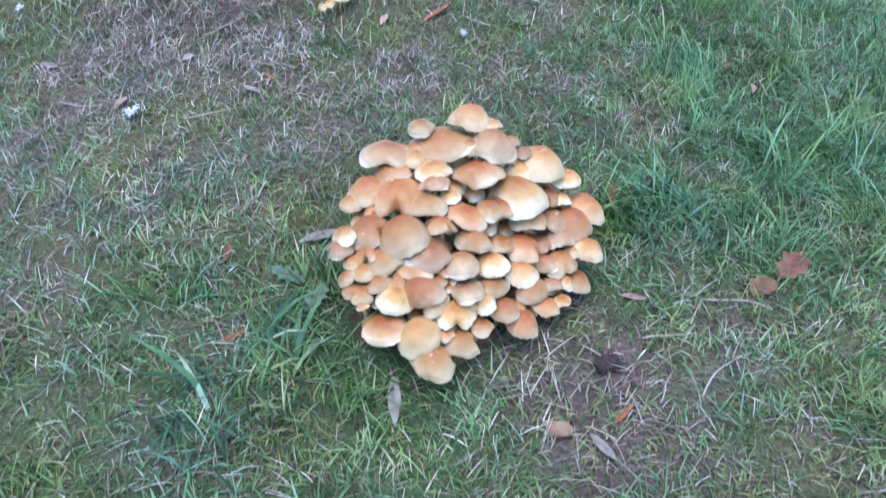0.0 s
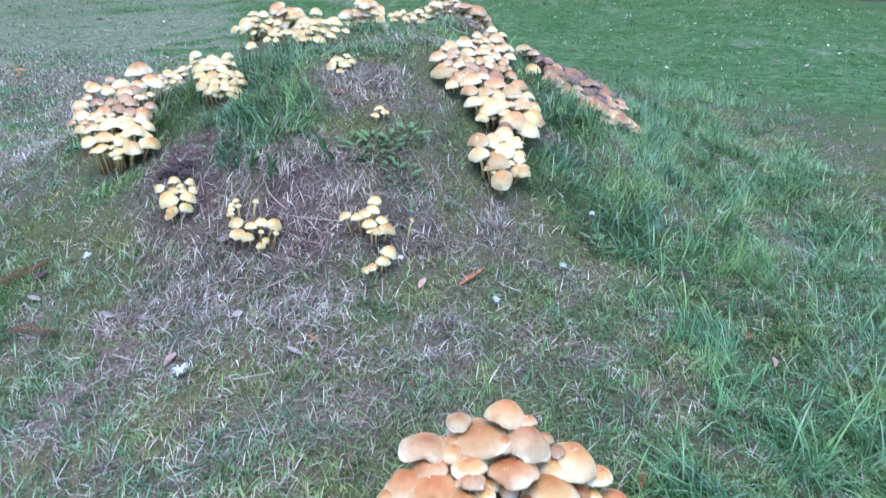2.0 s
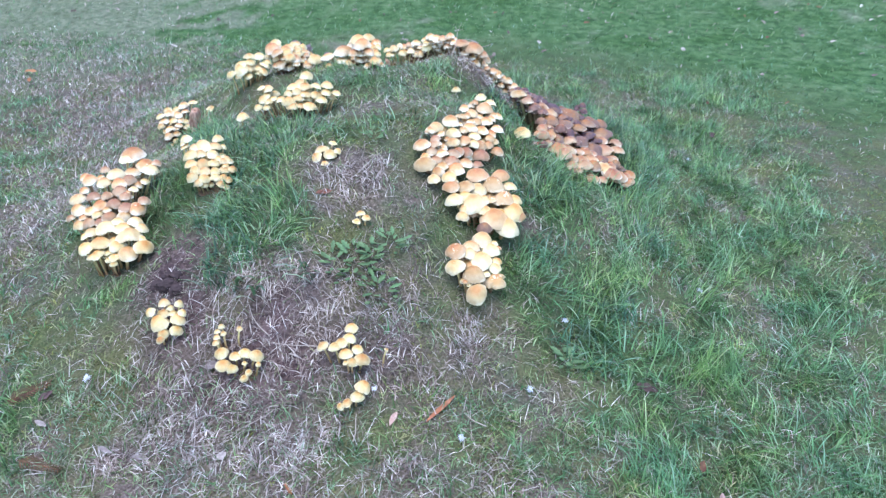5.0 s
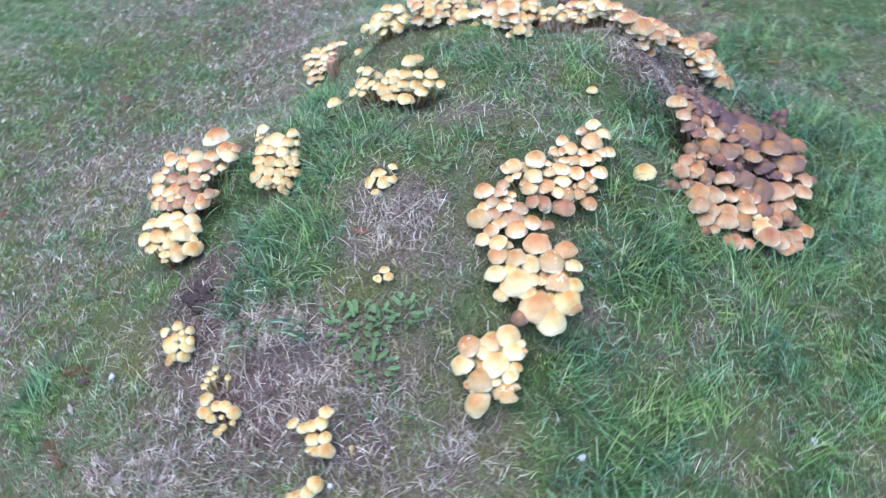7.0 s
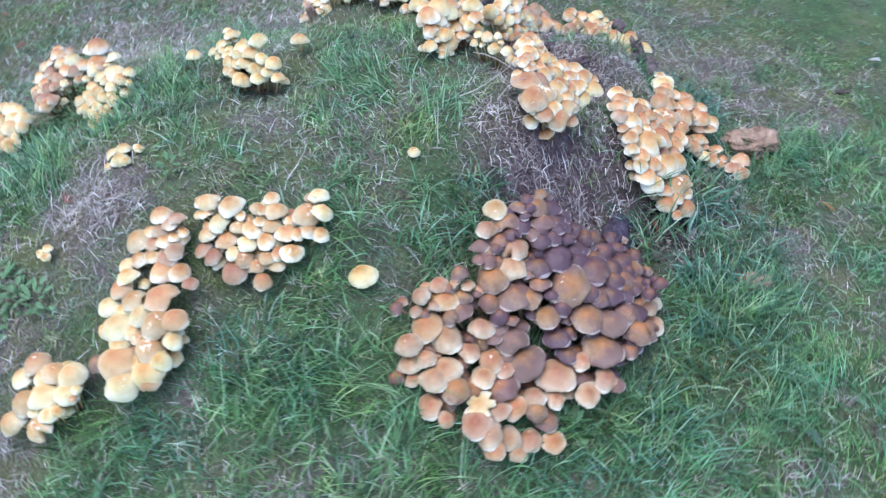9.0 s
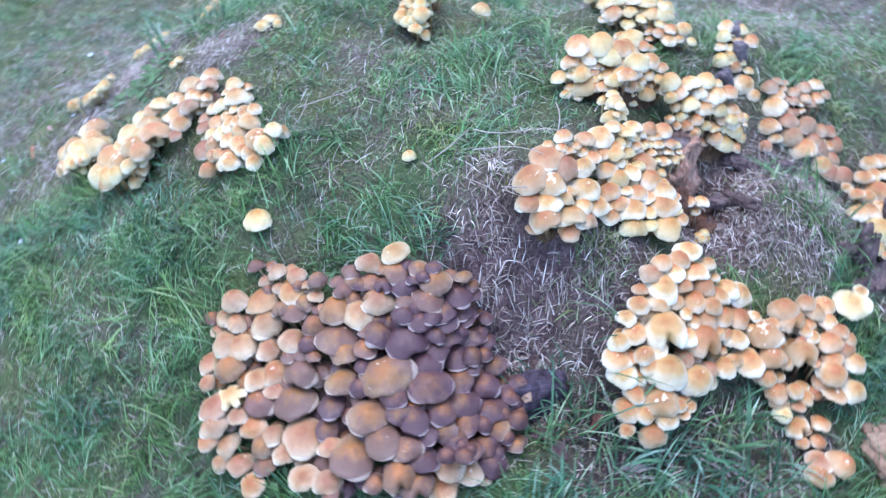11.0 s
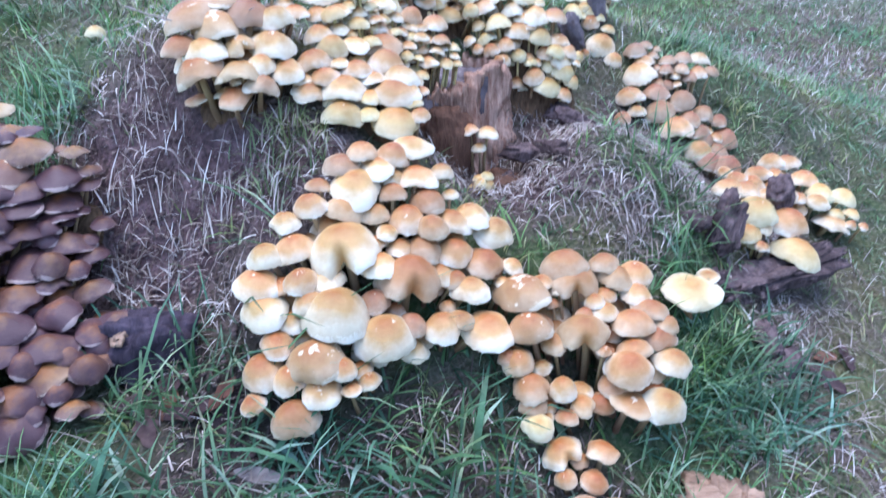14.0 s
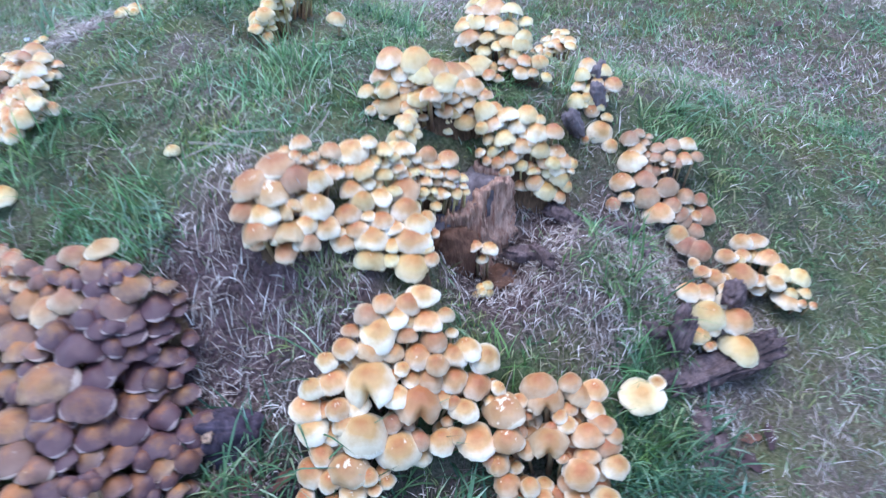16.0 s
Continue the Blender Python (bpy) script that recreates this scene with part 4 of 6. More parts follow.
CAPS_BA = [
    (12, 1133, 260, 26), (-17, 1100, 257, 23, "cracked/dome"), (-56, 1072, 258, 25), (-19, 1081, 249, 20, "cream/dome"), (36, 1111, 241, 22), (-55, 1033, 234, 24, "cream/dome"),
    (12, 1070, 234, 30, "cream/wide"), (49, 1065, 218, 19), (-5, 1027, 216, 27, "cracked/dome"), (25, 1039, 212, 13), (52, 1035, 195, 27, "cracked/split/20"), (5, 986, 185, 27, "cream/dome"),
    (-26, 1004, 207, 7), (44, 1133, 249, 10),
]
CAPS_Z = [
    (-912, 2140, 426, 22), (-878, 2153, 422, 22), (-936, 2108, 403, 26), (-910, 2124, 408, 18), (-933, 2095, 388, 30), (-907, 2109, 390, 22),
    (-967, 2071, 376, 18), (-939, 2076, 370, 15), (-906, 2088, 367, 15), (-880, 2120, 387, 17), (-855, 2139, 395, 19), (-848, 2151, 404, 15),
]
CAPS_VB = [
    (-817, 2192, 409, 22), (-805, 2172, 390, 22), (-821, 2158, 388, 11),
]
CAPS_QB = [
    (-487, 2325, 462, 24), (-455, 2316, 447, 20), (-471, 2298, 434, 18), (-576, 2272, 418, 37), (-444, 2271, 412, 15), (-636, 2260, 398, 26),
    (-581, 2247, 391, 26), (-531, 2255, 401, 18), (-489, 2250, 398, 17), (-492, 2221, 380, 16), (-630, 2235, 368, 15), (-636, 2216, 344, 17),
    (-591, 2206, 352, 15),
]
CAPS_H = [
    (-411, 2300, 420, 13), (-385, 2312, 423, 17), (-351, 2315, 408, 18), (-363, 2331, 430, 11), (-320, 2334, 407, 15), (-300, 2334, 395, 13),
    (-282, 2344, 396, 15),
]
CLUSTERS = [
    ("large dense clump of orange tan mushrooms standing on the lawn", CAPS_A1 + CAPS_A2 + CAPS_A3 + CAPS_A4, ('honey', 'honey', 'honey', 'rosy', 'tan'), ('dome', 'dome', 'wide', 'wavy', 'split'), 0.22, 130),
    ("cluster of cream and tan mushrooms on the mound slope", CAPS_BA, ('sulphur', 'cream', 'cracked'), ('dome', 'wide'), 0.3, 16),
    ("pinkish tan mushrooms crowded among the grass", CAPS_BB, ('rosy', 'tan'), ('dome', 'wide'), 0.3, 26),
    ("dense cluster of tan and cream mushrooms on the mound", CAPS_BC, ('cream', 'sulphur', 'cracked'), ('dome', 'wide', 'wavy'), 0.3, 34),
    ("spreading cluster of tan mushrooms near the mound top", CAPS_BD1 + CAPS_BD2, ('cream', 'tan', 'tan', 'cracked'), ('dome', 'wide'), 0.3, 44),
    ("stacked cluster of pale yellow mushrooms on the mound edge", CAPS_LA1 + CAPS_LA2, ('tan', 'cream', 'rosy'), ('dome', 'wide', 'wide'), 0.4, 24),
    ("pale yellow mushrooms beside a hollow of dark soil", CAPS_LB, ('sulphur', 'cream'), ('dome', 'wide', 'wide'), 0.4, 14),
    ("tight cluster of small yellow mushrooms among green grass", CAPS_M1 + CAPS_M2, ('sulphur', 'cream'), ('bud', 'dome'), 0.4, 20),
    ("cluster of pale yellow mushrooms on the mound top", CAPS_P1 + CAPS_P2, ('sulphur',), ('dome', 'wide'), 0.3, 14),
    ("small yellow mushrooms beside a splinter of rotten wood", CAPS_R, ('sulphur', 'tan'), ('dome', 'wide'), 0.4, 8),
    ("little cluster of yellow button mushrooms at the mound foot", CAPS_G1, ('sulphur',), ('bud', 'dome'), 0.6, 3),
    ("scattered line of small yellow button mushrooms on soil", CAPS_G2, ('sulphur',), ('bud', 'dome'), 0.3, 0),
    ("small group of yellow mushrooms on dry thatch", CAPS_G3, ('sulphur',), ('dome', 'wide'), 0.4, 0),
    ("few small yellow mushrooms in a row on the lawn", CAPS_G4, ('sulphur',), ('bud', 'dome'), 0.3, 0),
    ("old orange brown mushrooms with torn caps above the bare bank", CAPS_T, ('tan', 'tan', 'honey'), ('dome', 'wide', 'wide'), 0.15, 46),
    ("thick bank of tan mushrooms overhanging the stump", CAPS_U1 + CAPS_U2, ('tan', 'tan', 'sulphur'), ('dome', 'wide'), 0.1, 90),
    ("cluster of cream yellow mushrooms on the mound crest", CAPS_Q1 + CAPS_Q2 + CAPS_QB, ('sulphur', 'tan', 'tan'), ('dome', 'wide', 'wide'), 0.22, 60),
    ("dense cluster of cream mushrooms growing on the stump", CAPS_N1 + CAPS_N2, ('sulphur', 'tan', 'tan'), ('dome', 'bud'), 0.5, 54),
    ("tall pale yellow mushrooms on the far side of the crest", CAPS_V + CAPS_VB, ('sulphur', 'tan'), ('dome', 'wide'), 0.3, 30),
    ("pale yellow mushrooms at the far edge of the crest", CAPS_Z, ('sulphur',), ('dome', 'wide'), 0.5, 13),
    ("low row of small cream mushrooms along the mound crest", CAPS_H, ('sulphur', 'cream'), ('bud', 'dome'), 0.3, 6),
    ("small cream mushrooms beside weathered roots", CAPS_X, ('sulphur', 'tan'), ('bud', 'dome'), 0.4, 13),
    ("chain of pinkish brown mushrooms along a buried root", CAPS_W1, ('rosy', 'rosy', 'tan'), ('dome', 'wide', 'wide'), 0.3, 50),
    ("cream mushrooms in short grass at the mound foot", CAPS_W2, ('sulphur', 'tan', 'tan'), ('dome', 'wide'), 0.4, 10),
    ("large cream mushrooms wedged between pieces of dark bark", CAPS_W3, ('tan', 'tan', 'sulphur'), ('dome', 'wide'), 0.3, 5),
    ("big mound of orange tan mushrooms piled below the stump", CAPS_E1 + CAPS_E2 + CAPS_E3, ('tan', 'tan', 'tan', 'honey'), ('wide', 'wide', 'dome'), 0.12, 60),
    ("cluster of orange honey coloured mushrooms with worn caps", CAPS_O1 + CAPS_O2, ('honey', 'honey', 'tan'), ('dome', 'wide', 'wide'), 0.18, 34),
    ("small group of worn orange mushrooms on the lawn", CAPS_O3, ('honey',), ('dome', 'wide'), 0.4, 0),
    ("large clump of old brown mushrooms under purple spore dust", CAPS_D1 + CAPS_D2 + CAPS_D3 + CAPS_D4 + CAPS_D5 + CAPS_D6, ('spores',), ('shelf', 'wavy', 'dome', 'split'), 0.14, 220),
    ("single cream mushroom in the grass of the mound", [(118, 1732, 326, 27)], ('sulphur',), ('dome',), 0.0, 0),
    ("single small pale mushroom on the mound top", [(-115, 1967, 384, 15)], ('sulphur',), ('dome',), 0.0, 0),
    ("single tall yellow mushroom on a long stem", [(-653, 1889, 415, 22)], ('sulphur',), ('dome',), 0.0, 0),
    ("single pale yellow mushroom in the grass", [(-780, 1624, 385, 18)], ('sulphur',), ('dome',), 0.0, 0),
    ("two small yellow mushrooms growing from thatch", [(-318, 1150, 312, 11), (-300, 1140, 306, 11), (-325, 1128, 300, 9)], ('sulphur',), ('wide', 'wavy'), 0.3, 0),
    ("little group of yellow mushrooms on the grassy slope", [(-468, 1378, 394, 18), (-478, 1350, 382, 16), (-440, 1410, 400, 11), (-440, 1360, 388, 18), (-420, 1372, 392, 11), (-450, 1330, 372, 10)], ('sulphur',), ('dome', 'wide'), 0.4, 0),
    ("three small yellow mushrooms against the stump", [(-318, 2508, 268, 13), (-333, 2530, 262, 15), (-318, 2524, 244, 10)], ('tan',), ('dome',), 0.3, 0),
    ("little knot of yellow button mushrooms below the stump", [(-284, 2545, 213, 10), (-292, 2553, 216, 10), (-276, 2552, 210, 9), (-286, 2560, 206, 9), (-270, 2545, 206, 8)], ('sulphur',), ('bud', 'dome'), 0.5, 0),
    ("large white rimmed mushroom leaning from the grass", [(-290, 2862, 136, 33, "cream/flat"), (-325, 2872, 140, 14)], ('tan',), ('flat',), 0.0, 0),
    ("three worn orange mushrooms beside a wood chunk", [(60, 2875, 40, 22), (23, 2905, 42, 26, "cracked/dome"), (34, 2868, 48, 22, "rosy/flat")], ('honey',), ('dome', 'wide'), 0.3, 0),
]

ALL_CAPS = np.array([row[:4] for _, rows, *_ in CLUSTERS for row in rows], dtype=float) / 1000


def clear_of_caps(x, y, keep=0.12):
    """Which places are not under a mushroom cap; a few of those that are stay."""
    free = np.ones(len(x), dtype=bool)
    for cx, cy, _, r in ALL_CAPS:
        free &= (x - cx) ** 2 + (y - cy) ** 2 > (r * 0.95) ** 2
    return free | (rng.random(len(x)) < keep)


STUMP = (-0.385, 2.385)


def near_stump(x, y):
    return np.hypot(x - STUMP[0], y - STUMP[1]) < 0.11


def sow(count, x0, x1, y0, y1, chance, bunch=6, spread=0.009):
    """Places for blades, in bunches, where chance(dry, bare, lush) allows them."""
    cx, cy = scatter(count // bunch, x0, x1, y0, y1)
    size = rng.uniform(0.4, 1.6, len(cx)) * spread
    x = np.repeat(cx, bunch) + rng.normal(0, 1, len(cx) * bunch) * np.repeat(size, bunch)
    y = np.repeat(cy, bunch) + rng.normal(0, 1, len(cx) * bunch) * np.repeat(size, bunch)
    count = len(x)
    dry, bare, lush = cover(x, y)
    ok = rng.random(count) < chance(dry, bare, lush)
    ok &= clear_of_caps(x, y) & ~near_stump(x, y)
    return x[ok], y[ok], dry[ok], bare[ok], lush[ok]


NEAR = (-2.1, 1.6, -0.8, 3.8)


def inner(x, y):
    """From 1 in the middle of the near ground to 0 at its ragged edge."""
    edge = np.minimum(np.minimum(x - NEAR[0], NEAR[1] - x), np.minimum(y - NEAR[2], NEAR[3] - y))
    return np.clip(edge / 0.5 + 0.6 * (patchy(x, y, 0.2, 15) - 0.5), 0, 1)


def thinned(x, y, *rest):
    ok = rng.random(len(x)) < inner(x, y)
    return [x[ok], y[ok]] + [v[ok] for v in rest]


x, y, dry, bare, lush = thinned(*sow(240000, *NEAR, lambda d, b, l: np.clip(0.14 + 0.7 * l - 0.25 * d, 0, 1) * (1 - 0.93 * b)))
n = len(x)
blades("grass", x, y, (0.45 + 0.55 * inner(x, y)) * (0.018 + 0.066 * lush ** 1.5) * (0.4 + 1.3 * rng.random(n) ** 1.6), 0.001 + 0.0032 * rng.random(n) ** 1.5, rng.uniform(0.2, 1.3, n), swirl(x, y, 0.16, 0.9),
       M_LUSH, "lush green lawn grass of uneven length")
x, y, dry, bare, lush = thinned(*sow(140000, *NEAR, lambda d, b, l: np.clip(0.72 - 0.3 * l - 0.3 * d, 0, 1) * (1 - 0.93 * b)))
n = len(x)
blades("worn_grass", x, y, 0.025 * rng.uniform(0.5, 1.7, n), rng.uniform(0.0012, 0.0032, n), rng.uniform(0.3, 1.5, n), swirl(x, y, 0.1, 1.4),
       M_DULL, "short dull green grass growing through thatch")
x, y, dry, bare, lush = thinned(*sow(250000, *NEAR, lambda d, b, l: np.clip(0.2 + 0.5 * d - 0.05 * l, 0, 1) * (1 - 0.3 * b)))
n = len(x)
blades("dry_grass", x, y, 0.026 * rng.uniform(0.3, 2.1, n), 0.0006 + 0.0013 * rng.random(n) ** 1.5, rng.uniform(0.8, 1.6, n), rng.uniform(0, 6.283, n),
       M_STRAW, "bleached dry grass stalks lying on the ground", 0.4, 0.005, 0.018)
for material, count, reach, label in ((M_LUSH, 36000, 0.034, "fine short green grass between the longer blades"), (M_DULL, 30000, 0.027, "fine olive grass and thatch between the longer blades")):
    x, y, dry, bare, lush = sow(count, -1.05, 1.0, -0.75, 0.75, lambda d, b, l: np.clip(0.9 - 0.45 * d, 0.2, 1) * (1 - 0.9 * b), 5, 0.012)
    n = len(x)
    blades("fine_grass", x, y, reach * (0.35 + 1.2 * rng.random(n) ** 1.5), rng.uniform(0.0009, 0.0027, n), rng.uniform(0.2, 1.4, n), swirl(x, y, 0.12, 1.6), material, label, 0.7)
MOSSY = [(-0.02, 2.10, 0.16, 1.0), (0.02, 1.98, 0.14, 0.8), (-0.15, 2.08, 0.12, 0.8), (-0.06, 2.40, 0.07, 1.0), (0.15, 2.55, 0.08, 0.9), (-0.15, 0.95, 0.14, 0.8), (0.05, 0.80, 0.12, 0.8),
         (-1.25, 0.85, 0.25, 0.6), (-1.2, 1.2, 0.2, 0.6), (0.0, 1.75, 0.15, 0.6), (-0.6, -0.2, 0.2, 0.7)]
x, y = scatter(75000, *NEAR)
dry, bare, lush = cover(x, y)
mossy = patchy(x, y, 0.18, 8) + 0.35 * patchy(x, y, 0.05, 9) + 0.6 * spots(x, y, MOSSY)
ok = (mossy > 0.76) & (bare < 0.6) & ((lush < 0.75) | (spots(x, y, MOSSY) > 0.4)) & clear_of_caps(x, y)
x, y = x[ok], y[ok]
n = len(x)
blades("moss", x, y, rng.uniform(0.006, 0.016, n), rng.uniform(0.0014, 0.003, n), rng.uniform(0.0, 1.2, n), rng.uniform(0, 6.283, n),
       M_MOSS, "low yellow green moss between the grass")

for count, size, loose_by, x0, x1, y0, y1, least, label in ((62000, 0.022, 3.0, -0.7, 0.3, 2.1, 3.0, 0.25, "tangled dry thatch over the bank round the stump"),
                                            (6500, 0.032, 1.0, -0.56, -0.2, 1.08, 1.5, 0.45, "pale flattened straw on the mound slope"),
                                            (26000, 0.030, 1.4, -0.9, 0.15, 0.5, 1.0, 0.45, "dry purplish straw at the mound foot")):
    x, y, dry, bare, lush = sow(count, x0, x1, y0, y1, lambda d, b, l: np.clip(np.maximum(0.8 * (d - least) - 0.4 * b, 0.36 * b - 0.05), 0, 1))
    ok = rng.random(len(x)) > 0.85 * spots(x, y, DARK_SOIL)
    x, y = x[ok], y[ok]
    n = len(x)
    blades("dry_thatch", x, y, size * rng.uniform(0.3, 1.5, n), 0.0009 + 0.0017 * rng.random(n) ** 2, rng.uniform(1.15, 1.65, n), swirl(x, y, 0.2, loose_by),
           M_STRAW, label, 0.7, 0.007, 0.010)

# crumbs of soil where the ground is bare
ball = bmesh.new()
bmesh.ops.create_icosphere(ball, subdivisions=1, radius=1.0)
ball_v, ball_f = np.array([v.co for v in ball.verts]), np.array([[v.index for v in f.verts] for f in ball.faces])
ball.free()
x, y = scatter(160000, -1.0, 0.4, 0.5, 2.9)
dry, bare, lush = cover(x, y)
ok = (rng.random(len(x)) < 0.6 * bare - 0.12) & clear_of_caps(x, y, 0.4) & ~near_stump(x, y)
x, y = x[ok][:4500], y[ok][:4500]
n = len(x)
size = 0.001 + 0.0032 * rng.random(n) ** 4
verts = ball_v[None] * (1 + 0.5 * rng.uniform(-1, 1, (n, len(ball_v), 1))) * size[:, None, None] * np.array([1.3, 1.0, 0.6])
verts = verts + np.stack([x, y, ground(x, y) + 0.3 * size], 1)[:, None, :]
crumbs = new("soil_crumbs", tri_mesh("soil_crumbs", verts.reshape(-1, 3), (ball_f[None] + np.arange(n)[:, None, None] * len(ball_v)).reshape(-1, 3), M_CRUMB))
tagged(crumbs, "loose dark purplish crumbs of soil on bare ground", "soil", kind="stuff")

# the open lawn beyond, coarser with distance
r = 1.3 + 8.2 * rng.random(72000) ** 1.5
turn = rng.uniform(0, 6.283, len(r))
x, y = -0.3 + r * np.cos(turn), 1.5 + r * np.sin(turn)
ok = (y > -4.5) & (y < 10.42 + 0.022 * x) & ((x > -4.7 + 0.3 * patchy(x, y, 0.3, 18)) | (y > 4.5)) & (x > -6.5) & (x < 8)
ok &= rng.random(len(x)) > inner(x, y)
x, y, r = x[ok], y[ok], r[ok]
n = len(x)
far_dry = np.clip(1.6 * (patchy(x, y, 1.3, 11) - 0.45) + 0.7 * (patchy(x, y, 0.3, 16) - 0.5) + 0.5 * spots(x, y, DRY), 0, 1)
pale = rng.random(n) < (0.06 + 0.7 * far_dry) * np.clip(1.6 - r / 4, 0.15, 1)
for which, name, material, label in ((~pale, "distant_grass", M_FAR, "mown green lawn grass of the open garden"),
                                     (pale, "distant_dry_grass", M_STRAW, "pale dry grass patches in the open lawn")):
    xs, ys, rs = x[which], y[which], r[which]
    m = len(xs)
    thick = 0.6 if material is M_STRAW else 1.0
    blades(name, xs, ys, (0.026 + 0.003 * rs) * rng.uniform(0.5, 1.4, m), thick * (0.0016 + 0.0013 * rs) * rng.uniform(0.6, 1.3, m), rng.uniform(0.4, 1.4, m),
           rng.uniform(0, 6.283, m), material, label)
# the worn lawn west of the mound, straw and short green in patches
x, y = scatter(60000, -3.4, -1.1, 0.2, 4.2)
edge = np.minimum(np.minimum(x + 3.4, -1.1 - x), np.minimum(y - 0.2, 4.2 - y))
dry, bare, lush = cover(x, y)
strawy = np.clip(0.9 * dry + 0.8 * (patchy(x, y, 0.35, 19) - 0.42), 0.04, 0.85)
ok = (rng.random(60000) < 0.9 * np.clip(edge / 0.5, 0, 1)) & clear_of_caps(x, y)
for chosen, name, material, reach, label in ((ok & (rng.random(60000) < strawy), "straw_patch", M_STRAW, 0.03, "bleached straw lying in worn patches of lawn"),
                                             (ok & (rng.random(60000) > strawy), "lawn_grass", M_LUSH, 0.036, "short green grass between the worn patches")):
    xs, ys = x[chosen], y[chosen]
    m = len(xs)
    blades(name, xs, ys, reach * (0.4 + 1.1 * rng.random(m)), rng.uniform(0.0018, 0.0042, m), rng.uniform(0.5, 1.5, m), swirl(xs, ys, 0.25, 3.0), material, label, 0.7, 0.004)
x, y = scatter(900, -6, 6, 3.6, 10.2)
ok = (rng.random(900) < 0.55) & (y < 10.2 + 0.022 * x)
for which, material, label in ((ok, M_STRAW, "bleached leaf scraps strewn on the far lawn"), (~ok, M_CRUMB, "dark leaf scraps strewn on the far lawn")):
    xs, ys = x[which], y[which]
    m = len(xs)
    blades("leaf_litter", xs, ys, rng.uniform(0.02, 0.06, m), rng.uniform(0.008, 0.026, m), rng.uniform(1.1, 1.5, m), rng.uniform(0, 6.283, m), material, label, 0.6, 0.03)


def tuft(x, y, count, length, spread, width, material, name, label):
    a = rng.uniform(0, 6.283, count)
    d = spread * np.sqrt(rng.random(count))
    return blades(name, x + d * np.cos(a), y + d * np.sin(a), length * rng.uniform(0.5, 1.2, count), width * rng.uniform(0.6, 1.3, count),
                  rng.uniform(0.1, 1.1, count), rng.uniform(0, 6.283, count), material, label, 1.3)


TUFTS = [(-0.67, 1.36, 110, 0.09), (-0.70, 1.50, 90, 0.09), (-0.95, 1.77, 100, 0.09), (-0.60, 1.62, 70, 0.08), (-0.92, 1.36, 60, 0.08), (0.2, 1.50, 110, 0.10), (0.06, 2.04, 90, 0.09), (-0.70, 1.17, 150, 0.11), (-0.63, 0.99, 130, 0.11), (-0.235, 2.945, 190, 0.11), (-0.18, 2.92, 90, 0.10), (-0.29, -0.18, 70, 0.10), (-0.31, -0.25, 60, 0.10),
         (0.31, 0.13, 110, 0.10), (0.29, 0.95, 90, 0.12), (0.38, 1.12, 110, 0.12), (0.42, 2.47, 120, 0.13), (0.17, 2.40, 90, 0.12), (0.02, 2.69, 60, 0.13),
         (0.19, 2.58, 60, 0.12), (0.12, 1.46, 80, 0.10), (0.55, 2.25, 80, 0.12), (0.22, 1.25, 70, 0.10), (0.5, 1.5, 90, 0.11), (-0.85, 1.55, 70, 0.09), (0.36, 2.50, 90, 0.15), (0.26, 2.56, 50, 0.15), (0.50, 2.36, 90, 0.15), (0.57, 2.14, 90, 0.14), (0.58, 1.98, 80, 0.13),
         (0.14, 2.64, 40, 0.15), (0.08, 2.76, 50, 0.13), (0.31, 2.70, 70, 0.14), (0.44, 2.62, 90, 0.14), (0.55, 2.50, 90, 0.14), (0.18, 2.80, 60, 0.12), (-0.27, 2.99, 110, 0.11), (-0.33, 2.95, 90, 0.10)]
for tx, ty, count, size in TUFTS:
    tuft(tx, ty, count, size * 0.72, 0.085, 0.0036, M_TUFT, "grass_tuft", "dense tuft of long green grass blades")


